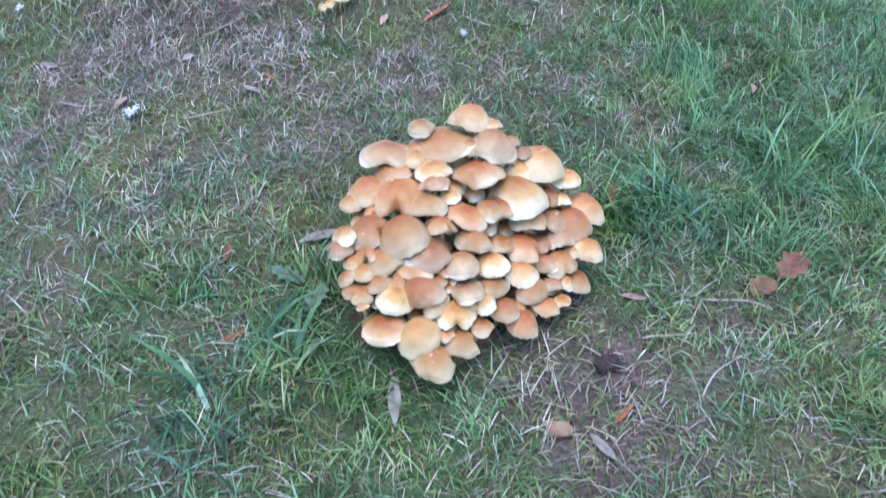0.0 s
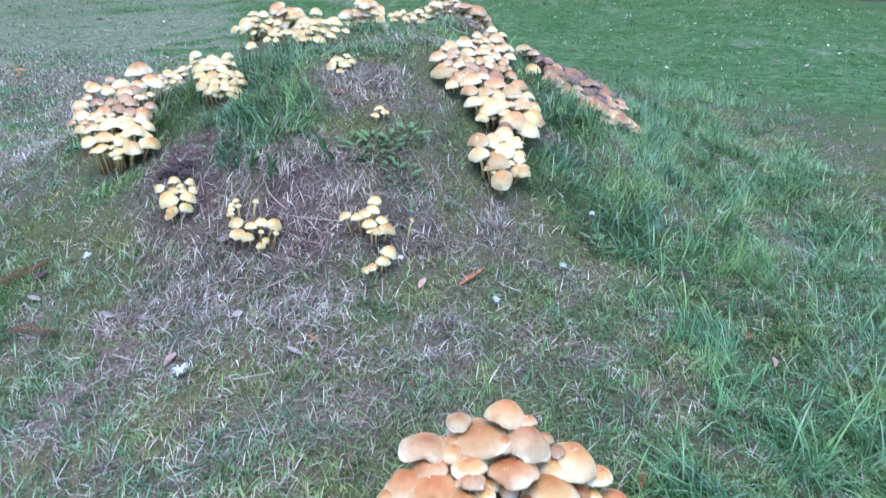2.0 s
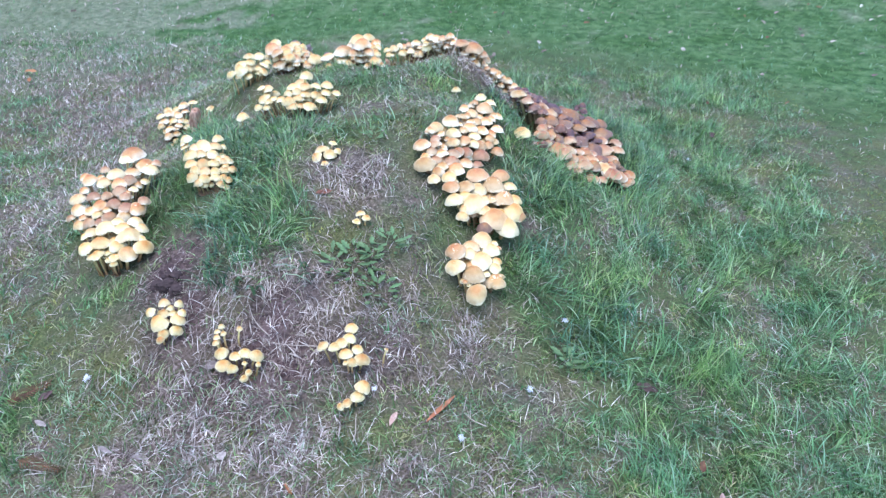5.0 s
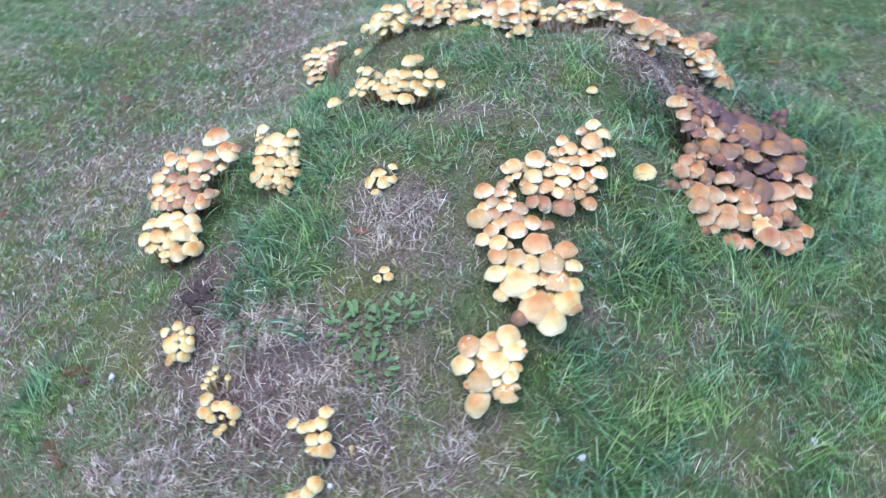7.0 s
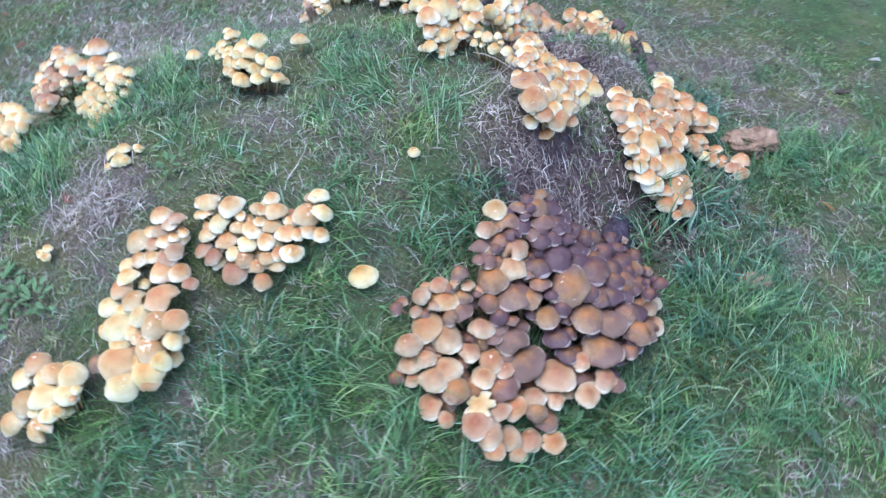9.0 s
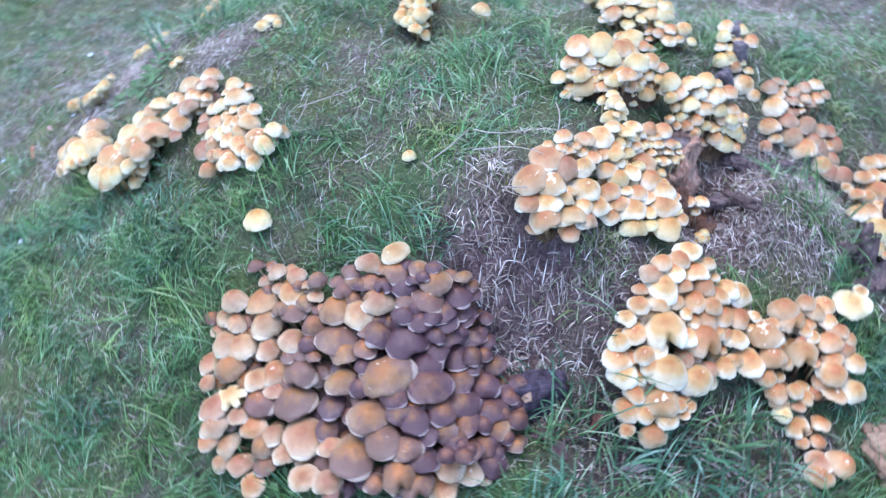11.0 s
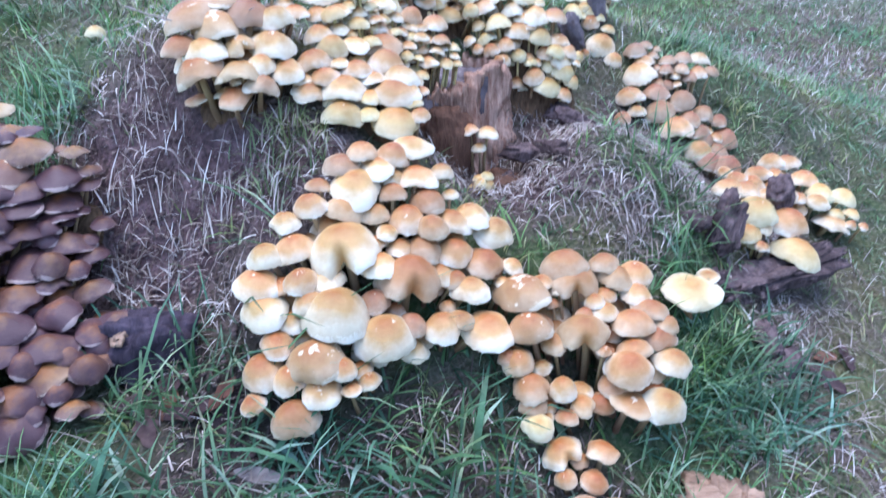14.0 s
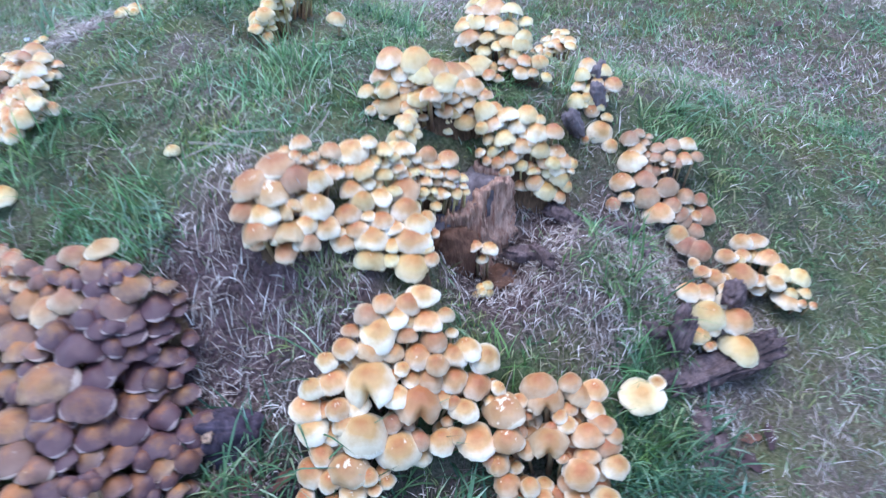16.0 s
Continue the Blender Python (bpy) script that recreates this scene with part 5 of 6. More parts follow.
# ---- mushrooms ----
def cap_shape(kind, seed, n):
    """A cap of unit radius round the z axis: rings of the upper side, a rolled rim and the gill side."""
    r = random.Random(seed)
    height, power, umbo, dent, wave, wobble = {
        "bud": (0.96, 2.7, 0.0, 0.0, 0.01, 0.03), "dome": (0.81, 2.5, 0.03, 0.0, 0.04, 0.06), "wide": (0.67, 2.35, 0.04, 0.0, 0.06, 0.08),
        "shelf": (0.48, 1.65, 0.05, 0.0, 0.05, 0.07),
        "flat": (0.36, 1.6, 0.06, 0.02, 0.06, 0.08), "wavy": (0.58, 2.1, 0.0, 0.06, 0.10, 0.10), "split": (0.70, 2.4, 0.04, 0.0, 0.06, 0.07), "star": (0.44, 1.7, 0.05, 0.0, 0.05, 0.05)}[kind]
    fold = {"wavy": 0.035, "split": 0.024, "bud": 0.01, "wide": 0.026}.get(kind, 0.019)
    p1, p2, p3 = (r.uniform(0, 6.28) for _ in range(3))
    notches = [(0.0, r.uniform(0.3, 0.42), r.uniform(0.5, 0.66)), (r.uniform(0.9, 5.4), r.uniform(0.2, 0.3), r.uniform(0.2, 0.4))] if kind == "split" else []
    if kind == "star":
        notches = [(1.26 * k + r.uniform(-0.2, 0.2), r.uniform(0.2, 0.34), r.uniform(0.3, 0.55)) for k in range(5)]
    teeth = [(r.uniform(-0.05, 0.012), height * r.uniform(-0.085, 0.02)) for _ in range(n)]
    outer = [(s, height * (1 - s ** power) + umbo * math.exp(-(s / 0.16) ** 2) - dent * math.exp(-(s / 0.3) ** 2)) for s in (0.14, 0.32, 0.52, 0.70, 0.85, 0.94, 0.985)]
    rings = outer + [(1.0, -0.06 * height)]
    under = [(0.95, -0.065 * height), (0.72, height * 0.08 - 0.05), (0.18, height * 0.3)]
    verts = [(0, 0, height + umbo - dent)]
    for k, (s, z0) in enumerate(rings + under):
        for j in range(n):
            z = z0
            a = 2 * math.pi * j / n
            wob = 1 + wobble * s * (math.sin(2 * a + p1) + 0.6 * math.sin(3 * a + p2) + 0.4 * math.sin(5 * a + p3))
            lift = wave * s ** 3 * (math.sin(2 * a + p2) + 0.7 * math.sin(3 * a + p3))
            rr = s * wob
            for at, broad, deep in notches:
                gap = abs((a - at + math.pi) % (2 * math.pi) - math.pi)
                if gap < broad and s > 0.4:
                    rr *= 1 - deep * (1 - (gap / broad) ** 2) * (s - 0.4) / 0.6
            if s > 0.98:
                rr, z = rr + teeth[j][0], z + teeth[j][1]
            dimple = fold * s * (math.sin(4 * a + p1 + 5 * s) + math.sin(3 * a - 7 * s + p3))
            verts.append((rr * math.cos(a), rr * math.sin(a), z + lift + dimple))
    faces, slots = [(0, 1 + j, 1 + (j + 1) % n) for j in range(n)], [0] * n
    total = len(rings) + len(under)
    for k in range(total - 1):
        for j in range(n):
            a, b = 1 + k * n + j, 1 + k * n + (j + 1) % n
            faces.append((a, a + n, b + n, b))
            slots.append(0 if k < len(rings) - 1 else 1)
    faces.append(tuple(1 + (total - 1) * n + j for j in range(n)))
    slots.append(1)
    return verts, faces, slots


CAP_KINDS = ["bud", "bud", "dome", "dome", "dome", "dome", "wide", "wide", "wide", "wide", "shelf", "shelf", "shelf", "shelf", "flat", "flat", "wavy", "wavy", "split", "split", "split", "star"]
CAP_MESHES = {}
for palette in PALETTES:
    for fine, n in ((True, 36), (False, 18)):
        CAP_MESHES[palette, fine] = []
        for k, kind in enumerate(CAP_KINDS):
            v, f, sl = cap_shape(kind, 40 + k, n)
            first = min(min(face) for face, slot in zip(f, sl) if slot)
            upper = [face for face, slot in zip(f, sl) if not slot]
            lower = [tuple(i - first for i in face) for face, slot in zip(f, sl) if slot]
            CAP_MESHES[palette, fine].append((kind, (raw_mesh("cap_" + kind, v[:max(max(face) for face in upper) + 1], upper, [PALETTES[palette]]),
                                                     raw_mesh("underside", v[first:], lower, [GILLS[palette]]))))


def stem_shape(seed, material):
    """A stem of unit length and radius that stands on the origin, bent and swollen at the foot."""
    r = random.Random(seed)
    bx, by = r.uniform(-1.2, 1.2), r.uniform(-1.2, 1.2)
    n, verts, faces = 6, [], []
    levels = (0.0, 0.12, 0.35, 0.6, 0.85, 1.0)
    for t in levels:
        rad = 1.25 - 0.45 * t + (0.25 if t > 0.9 else 0)
        cx, cy = bx * math.sin(math.pi * t), by * math.sin(math.pi * t)
        verts += [(cx + rad * math.cos(2 * math.pi * j / n), cy + rad * math.sin(2 * math.pi * j / n), t) for j in range(n)]
    for k in range(len(levels) - 1):
        faces += [(k * n + j, k * n + (j + 1) % n, (k + 1) * n + (j + 1) % n, (k + 1) * n + j) for j in range(n)]
    faces.append(tuple((len(levels) - 1) * n + j for j in range(n)))
    return raw_mesh("stem", verts, faces, [material])


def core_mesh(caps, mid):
    """A dark sheet standing in for the shade among crowded stems: it sags under the caps and meets the ground round
    about.
    """
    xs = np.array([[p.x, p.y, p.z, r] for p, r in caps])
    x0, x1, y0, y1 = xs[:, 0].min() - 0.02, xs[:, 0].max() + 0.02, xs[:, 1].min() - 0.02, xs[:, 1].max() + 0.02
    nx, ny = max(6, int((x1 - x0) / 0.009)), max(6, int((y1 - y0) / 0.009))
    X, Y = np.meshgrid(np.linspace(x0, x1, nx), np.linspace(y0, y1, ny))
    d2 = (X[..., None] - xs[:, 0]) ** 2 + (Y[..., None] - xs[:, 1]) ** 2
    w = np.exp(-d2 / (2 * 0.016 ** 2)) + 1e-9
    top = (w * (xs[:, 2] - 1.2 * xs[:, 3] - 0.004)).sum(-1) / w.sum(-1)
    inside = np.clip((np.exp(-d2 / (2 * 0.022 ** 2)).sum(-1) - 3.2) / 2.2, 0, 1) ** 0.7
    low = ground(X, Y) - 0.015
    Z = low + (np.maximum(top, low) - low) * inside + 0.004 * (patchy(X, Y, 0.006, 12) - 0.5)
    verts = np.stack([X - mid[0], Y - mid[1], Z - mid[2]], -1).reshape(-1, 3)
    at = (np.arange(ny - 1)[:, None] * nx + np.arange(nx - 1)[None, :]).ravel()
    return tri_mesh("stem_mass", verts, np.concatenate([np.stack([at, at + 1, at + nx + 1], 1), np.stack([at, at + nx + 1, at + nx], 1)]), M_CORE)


STEM_MESHES = {False: [stem_shape(k, M_STEM) for k in range(4)], True: [stem_shape(k, M_STEM_DARK) for k in range(4)]}
UP = Vector((0, 0, 1))


def mushroom(parent, place, radius, axis, foot, palette, kinds, pick, heading=None):
    choice = [me for kind, me in CAP_MESHES[palette, radius > 0.019] if kind in kinds]
    spin = Matrix.Rotation(pick.uniform(0, 6.283) if heading is None else radians(heading), 4, "Z")
    tilt = UP.rotation_difference(axis).to_matrix().to_4x4()
    size = Matrix.Diagonal((radius * pick.uniform(0.95, 1.08), radius * pick.uniform(0.95, 1.08), radius * pick.uniform(0.85, 1.15), 1))
    upper, lower = pick.choice(choice)
    cap = part("cap", upper, parent)
    part("underside", lower, cap)
    cap.matrix_basis = Matrix.Translation(place - parent.location) @ tilt @ spin @ size
    top = place + axis * (radius * 0.12)
    way = top - foot
    # all but yellow and cream caps take the stems with shade coloured in
    stem = part("stem", pick.choice(STEM_MESHES[palette not in ("sulphur", "cream")]), parent)
    thick = min(max(0.0024, radius * 0.15), 0.0052)
    stem.matrix_basis = Matrix.Translation(foot - parent.location) @ way.to_track_quat("Z", "Y").to_matrix().to_4x4() @ Matrix.Diagonal((thick, thick, way.length, 1))


def colour(place, palettes, pick):
    """The cap's colour; where spores have rained down, the caps near the middle of the clump are dusted dark."""
    if palettes[0] != "spores":
        return pick.choice(palettes)
    spread = math.hypot(place.x - 0.29, place.y - 2.22) + pick.gauss(0, 0.05)
    return "dusted" if spread < 0.215 else "brown" if spread < 0.34 else pick.choice(("brown", "brown", "rosy"))


def cluster(label, rows, palettes, kinds, splay, extra, seed, name="mushroom_cluster"):
    """A tuft of mushrooms: known caps (x, y, z, radius in mm), and smaller ones that fill in beneath them."""
    pick = random.Random(seed)
    swell = 0.00112
    old = palettes[0] == "spores"
    caps = [(Vector(row[:3]) / 1000, row[3] * swell) for row in rows]
    marked = {k: row[4].split("/") for k, row in enumerate(rows) if len(row) > 4}
    mid = sum((c for c, _ in caps), Vector()) / len(caps)
    reach = max(0.03, max((c - mid).xy.length for c, _ in caps))
    thing = empty(name, mid.x, mid.y, level(mid.x, mid.y))
    tagged(thing, label, "mushrooms", "mushroom clusters on the mound")
    full = list(caps)
    lowest = min(c.z for c, _ in caps) + 0.012 * (splay < 0.16)
    for _ in range(extra * 40):
        if len(full) >= len(caps) + extra:
            break
        c, rad = pick.choice(caps)
        a = pick.uniform(0, 6.283)
        small = max(0.009, min(rad, 0.026) * pick.uniform(0.6, 0.95))
        p = c + Vector((math.cos(a), math.sin(a), 0)) * (rad + small) * pick.uniform(0.6, 0.95)
        p.z -= pick.uniform(0.2, 1.1) * rad if old else pick.uniform(0.55, 1.5) * rad
        if (p - mid).xy.length > (c - mid).xy.length or p.z < lowest or p.z < level(p.x, p.y) + small * 0.5 or any((p - q).length < (0.47 if old else 0.56) * (small + s) for q, s in full):
            continue
        full.append((p, small))
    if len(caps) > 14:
        part("stem_mass", core_mesh(caps, thing.location), thing, "dark brown sheet standing for shade among crowded stems")
    for k, (c, rad) in enumerate(full):
        slope = Vector((level(c.x - 0.06, c.y) - level(c.x + 0.06, c.y), level(c.x, c.y - 0.06) - level(c.x, c.y + 0.06), 0)) / 0.12
        slope *= min(1.0, 0.8 / max(slope.length, 0.01))
        off = (c - mid).xy / reach
        lean = off.copy()
        lean.y *= 0.45 if c.z > mid.z + 0.03 and off.y > 0 else 1.0
        lean *= min(1.0, max(0.2, (2.34 - c.y) / 0.2)) if old else 1.0
        axis = (UP + Vector((lean.x, lean.y, 0)) * splay + slope * (0.0 if old else 0.07) + Vector((pick.gauss(0, 0.1), pick.gauss(0, 0.1), 0))).normalized()
        under = c.xy - off.normalized() * min(0.28 * off.length * reach, 1.6 * rad) if off.length > 0.01 else c.xy
        foot = Vector((under.x, under.y, 0))
        foot.z = min(level(foot.x, foot.y), c.z - 0.6 * rad) - 0.006
        shade, shapes, heading = colour(c, palettes, pick), kinds, None
        if k in marked:
            shade, shapes = marked[k][0], (marked[k][1],)
            heading = float(marked[k][2]) if len(marked[k]) > 2 else None
        mushroom(thing, c - axis * (rad * 0.2), rad, axis, foot, shade, shapes, pick, heading)
    return thing


for number, (label, rows, palettes, kinds, splay, extra) in enumerate(CLUSTERS):
    cluster(label, rows, palettes, kinds, splay, extra, 100 + number, "mushroom_cluster" if len(rows) > 2 else "mushroom")


# ---- the stump in the mound ----
def lump(name, seed, size, rough, material, detail=4, stretch=(1, 1, 1), flat=0.0):
    """A broken, knobbly block: a fine ball pushed about by noise at three scales."""
    bm = bmesh.new()
    bmesh.ops.create_icosphere(bm, subdivisions=detail, radius=1.0)
    shift = Vector((seed * 3.7, seed * 1.9, seed * 5.3))
    for v in bm.verts:
        d = v.co.normalized()
        n = noise.noise(d * 1.3 + shift) * 0.5 + noise.noise(d * 3.1 + shift) * 0.3 + noise.noise(d * 8.0 + shift) * 0.16 + noise.noise(d * 19.0 + shift) * 0.10 + noise.noise(d * 43.0 + shift) * 0.05
        p = d * (1 + rough * n)
        p = Vector((math.copysign(abs(p.x) ** 0.8, p.x), math.copysign(abs(p.y) ** 0.8, p.y), math.copysign(abs(p.z) ** 0.7, p.z)))
        v.co = Vector((p.x * stretch[0], p.y * stretch[1], max(p.z, -1 + flat) * stretch[2])) * size
    me = bpy.data.meshes.new(name)
    bm.to_mesh(me)
    bm.free()
    me.materials.append(material)
    me.polygons.foreach_set("use_smooth", [detail > 3] * len(me.polygons))
    return me


def stump_radius(a):
    """The stump's uneven outline at the angle a."""
    return 0.098 + 0.030 * math.exp(-((a - 2.3) / 0.28) ** 2) + 0.022 * math.exp(-((a - 0.62) / 0.35) ** 2) - 0.012 * math.exp(-((a - 1.75) / 0.2) ** 2)


def stump_wall(a0, a1, z0, z1, seed, steps=150, levels=40):
    """A rotten shell of wood from angle a0 to a1: splintered ridges on its face, a ragged top edge and a thickness."""
    verts, faces = [], []
    shift = seed * 9.1
    for layer in range(2):
        for k in range(levels):
            for j in range(steps):
                t, h = j / (steps - 1), k / (levels - 1)
                a = a0 + (a1 - a0) * t
                top = z1 + 0.014 * noise.noise((a * 7, shift, 0)) + 0.012 * noise.noise((a * 24, shift, 2)) + 0.008 * noise.noise((a * 60, shift, 3))
                z = z0 + (top - z0) * h
                ridge = 0.006 * noise.noise((a * 14, z * 6, shift)) + 0.010 * noise.noise((a * 50, z * 9, shift)) + 0.016 * noise.noise((a * 4, z * 22, shift + 4)) - 0.012 * max(0.0, noise.noise((a * 18, z * 7, shift + 5))) + 0.006 * noise.noise((a * 26, z * 60, shift + 7)) + 0.003 * noise.noise((a * 90, z * 110, shift + 9))
                flare = 0.045 * (1 - h) ** 2
                r = stump_radius(a) + flare + ridge if layer == 0 else stump_radius(a) - 0.017 + 0.3 * ridge
                verts.append((r * math.cos(a), r * math.sin(a), z))
    at = lambda layer, k, j: layer * levels * steps + k * steps + j
    for k in range(levels - 1):
        for j in range(steps - 1):
            faces.append((at(0, k, j), at(0, k, j + 1), at(0, k + 1, j + 1), at(0, k + 1, j)))
            faces.append((at(1, k, j + 1), at(1, k, j), at(1, k + 1, j), at(1, k + 1, j + 1)))
    for j in range(steps - 1):
        faces.append((at(0, levels - 1, j), at(0, levels - 1, j + 1), at(1, levels - 1, j + 1), at(1, levels - 1, j)))
    for k in range(levels - 1):
        faces.append((at(0, k, 0), at(0, k + 1, 0), at(1, k + 1, 0), at(1, k, 0)))
        faces.append((at(0, k + 1, steps - 1), at(0, k, steps - 1), at(1, k, steps - 1), at(1, k + 1, steps - 1)))
    return raw_mesh("shell", verts, faces, [M_STUMP])


def stump_top(z, seed, rings=16, steps=60):
    """The weathered flat top within the shell: a pitted disc with a skirt."""
    verts, faces = [(0, 0, z)], []
    for k in range(1, rings + 2):
        for j in range(steps):
            a = 2 * math.pi * j / steps
            s = min(k, rings) / rings
            r = s * (stump_radius(a if a < 4 else a - 2 * math.pi) - 0.006)
            x, y = r * math.cos(a), r * math.sin(a)
            rough = 0.010 * noise.noise((x * 22, y * 22, seed)) + 0.005 * noise.noise((x * 70, y * 70, seed)) + 0.003 * noise.noise((x * 190, y * 190, seed))
            verts.append((x, y, z + rough - (0.06 if k > rings else 0)))
    faces += [(0, 1 + j, 1 + (j + 1) % steps) for j in range(steps)]
    for k in range(rings):
        faces += [(1 + k * steps + j, 1 + (k + 1) * steps + j, 1 + (k + 1) * steps + (j + 1) % steps, 1 + k * steps + (j + 1) % steps) for j in range(steps)]
    return raw_mesh("flat_top", verts, faces, [M_STUMP_TOP])


stump = empty("tree_stump", STUMP[0], STUMP[1], level(*STUMP))
tagged(stump, "rotten reddish brown tree stump half buried in the mound", "tree stump")
shell = part("shell", stump_wall(-0.3, 2.9, 0.12, 0.318, 1), stump, "splintered rotten wood face")
shell.location = (0, 0, -stump.location.z)
top = part("flat_top", stump_top(0.310, 3.3), stump, "weathered greyish flat top")
top.location = (0, 0, -stump.location.z)
slab = part("side_slab", lump("side_slab", 8, 0.04, 0.7, M_STUMP_DARK, 4, (1.15, 0.5, 1.9)), stump, "darker brown upright slab")
slab.matrix_basis = pose(0.088, 0.092, 0.225 - stump.location.z, 0, 4, -38)
root = part("root", lump("root", 11, 0.05, 0.9, M_BARK, 4, (1.5, 0.34, 0.3)), stump, "dark broken root")
root.matrix_basis = pose(-0.035, 0.205, 0.205 - stump.location.z, 4, 6, 122)

# ---- bark, wood and soil ----
def loose(name, label, category, me, x, y, z, rx, ry, rz):
    ob = new(name, me)
    ob.matrix_world = pose(x, y, z, rx, ry, rz)
    return tagged(ob, label, category)


loose("bark_piece", "dark damp slab of bark standing beside mushrooms", "bark", lump("bark_piece", 21, 0.046, 1.4, M_BARK, 5, (0.3, 0.42, 0.95)), -0.43, 2.865, level(-0.43, 2.865) + 0.04, -10, -26, 20)
loose("bark_piece", "long dark rotten bark lying on the grass", "bark", lump("bark_piece", 22, 0.1, 1.9, M_BARK, 5, (1.1, 0.3, 0.15)), -0.46, 2.93, level(-0.46, 2.93) + 0.018, 0, 4, 152)
loose("bark_piece", "small dark bark crumb between mushroom caps", "bark", lump("bark_piece", 23, 0.034, 0.9, M_BARK, 4, (0.8, 0.5, 0.7)), -0.575, 2.905, 0.155, 15, 30, 10)
chunk = loose("wood_chunk", "crumbling pinkish brown wood chunk lying on grass", "wood", lump("wood_chunk", 31, 0.058, 1.6, M_CHUNK, 5, (1.2, 0.8, 0.38)), -0.043, 3.0, level(-0.043, 3.0) + 0.018, 6, -10, 40)
for k, (fx, fy, fz) in enumerate(((-0.045, 0.012, 0.012), (0.02, -0.028, 0.014), (0.046, 0.014, 0.010), (-0.012, 0.03, 0.013), (0.004, -0.004, 0.02))):
    flake = part("flake", lump("flake", 81 + k, 0.017, 1.1, M_CHUNK, 3, (1.4, 0.7, 0.3)), chunk)
    flake.matrix_basis = pose(fx, fy, fz, 12 * k - 20, 15 - 9 * k, 47 * k)
loose("wood_chunk", "flaked pale wood debris in the grass", "wood", lump("wood_chunk", 33, 0.03, 0.9, M_CHUNK, 4, (1.3, 0.8, 0.35)), 0.385, 2.62, level(0.385, 2.62) + 0.012, 0, 5, 70)
loose("rotten_log", "dark bluish piece of rotten wood leaning on the bank", "wood", lump("rotten_log", 71, 0.055, 0.8, M_SLAB, 5, (1.1, 0.55, 0.8)), 0.165, 2.36, level(0.165, 2.36) + 0.012, -14, 6, 132)
loose("wood_flake", "torn pinkish wood flake on a dark slab", "wood", lump("wood_flake", 72, 0.016, 1.2, M_CHUNK, 4, (1.5, 0.6, 0.3)), 0.182, 2.345, level(0.182, 2.345) + 0.05, 10, 12, 40)
loose("wood_splinter", "upright brown wood splinter beside small mushrooms", "wood", lump("wood_splinter", 36, 0.04, 0.8, M_STUMP, 4, (0.5, 0.4, 1.3)), -1.13, 2.06, level(-1.13, 2.06) + 0.04, 10, 12, 0)
for k, (px, py, pz, sz) in enumerate(((-0.83, 2.47, 0.05, 0.04), (-0.78, 2.50, 0.04, 0.03), (-0.70, 2.49, 0.06, 0.03))):
    loose("weathered_root", "grey weathered root end among small mushrooms", "root", lump("weathered_root", 41 + k, sz, 0.9, M_STUMP_TOP, 4, (0.6, 0.5, 1.1)), px, py, level(px, py) + pz * 0.6, 12 * k, 20 - 15 * k, 40 * k)
for k, (px, py, sz) in enumerate(((-0.795, 0.955, 0.022), (-0.765, 0.94, 0.018), (-0.83, 0.965, 0.015), (-0.78, 0.985, 0.015), (-0.75, 0.97, 0.012), (-0.81, 0.99, 0.012))):
    loose("soil_clod", "dark damp clod of soil in the hollow", "soil", lump("soil_clod", 51 + k, sz, 0.8, M_CLOD, 3, (1.2, 0.9, 0.7)), px, py, level(px, py) + sz * 0.3, 0, 0, 50 * k)
loose("soil_clod", "crumbly dark rotten wood at the foot of the stump", "soil", lump("soil_clod", 61, 0.03, 0.9, M_STUMP_DARK, 4, (1.2, 1.0, 0.6)), -0.345, 2.545, level(-0.345, 2.545) + 0.004, 0, 0, 30)
BARK_BITS = [(-0.33, 2.985, 0.004, 0.03, (1.3, 0.7, 0.35)), (-0.355, 2.955, 0.006, 0.026, (1.2, 0.6, 0.4)), (-0.52, 2.575, 0.01, 0.034, (1.3, 0.5, 0.5)), (-0.60, 2.66, 0.008, 0.034, (1.4, 0.4, 0.35)), (-0.56, 2.73, 0.006, 0.026, (1.3, 0.5, 0.4)), (-0.40, 2.60, 0.006, 0.03, (1.5, 0.5, 0.35)),
             (-0.40, 2.82, 0.006, 0.022, (1.2, 0.6, 0.4)), (-0.36, 2.87, 0.004, 0.02, (1.2, 0.6, 0.4)), (-0.34, 2.56, 0.004, 0.02, (1.3, 0.6, 0.4))]
loose("pine_cone", "small dark cone lying on bare soil", "cone", lump("pine_cone", 57, 0.015, 0.95, M_CLOD, 4, (1.2, 0.8, 0.6)), 0.166, -0.133, level(0.166, -0.133) + 0.008, 0, 0, 30)
loose("mushroom_scrap", "torn tan piece of mushroom cap on the lawn", "mushroom", lump("mushroom_scrap", 58, 0.013, 0.6, M_CHUNK, 3, (1.1, 0.8, 0.6)), 0.094, -0.226, level(0.094, -0.226) + 0.008, 20, 10, 0)


for k, (px, py, pz, sz, st) in enumerate(BARK_BITS):
    loose("bark_piece", "small dark broken bark among mushrooms and straw", "bark", lump("bark_piece", 70 + k, sz, 1.2, M_BARK, 4, st), px, py, level(px, py) + pz, 20 * k, 15, 47 * k)


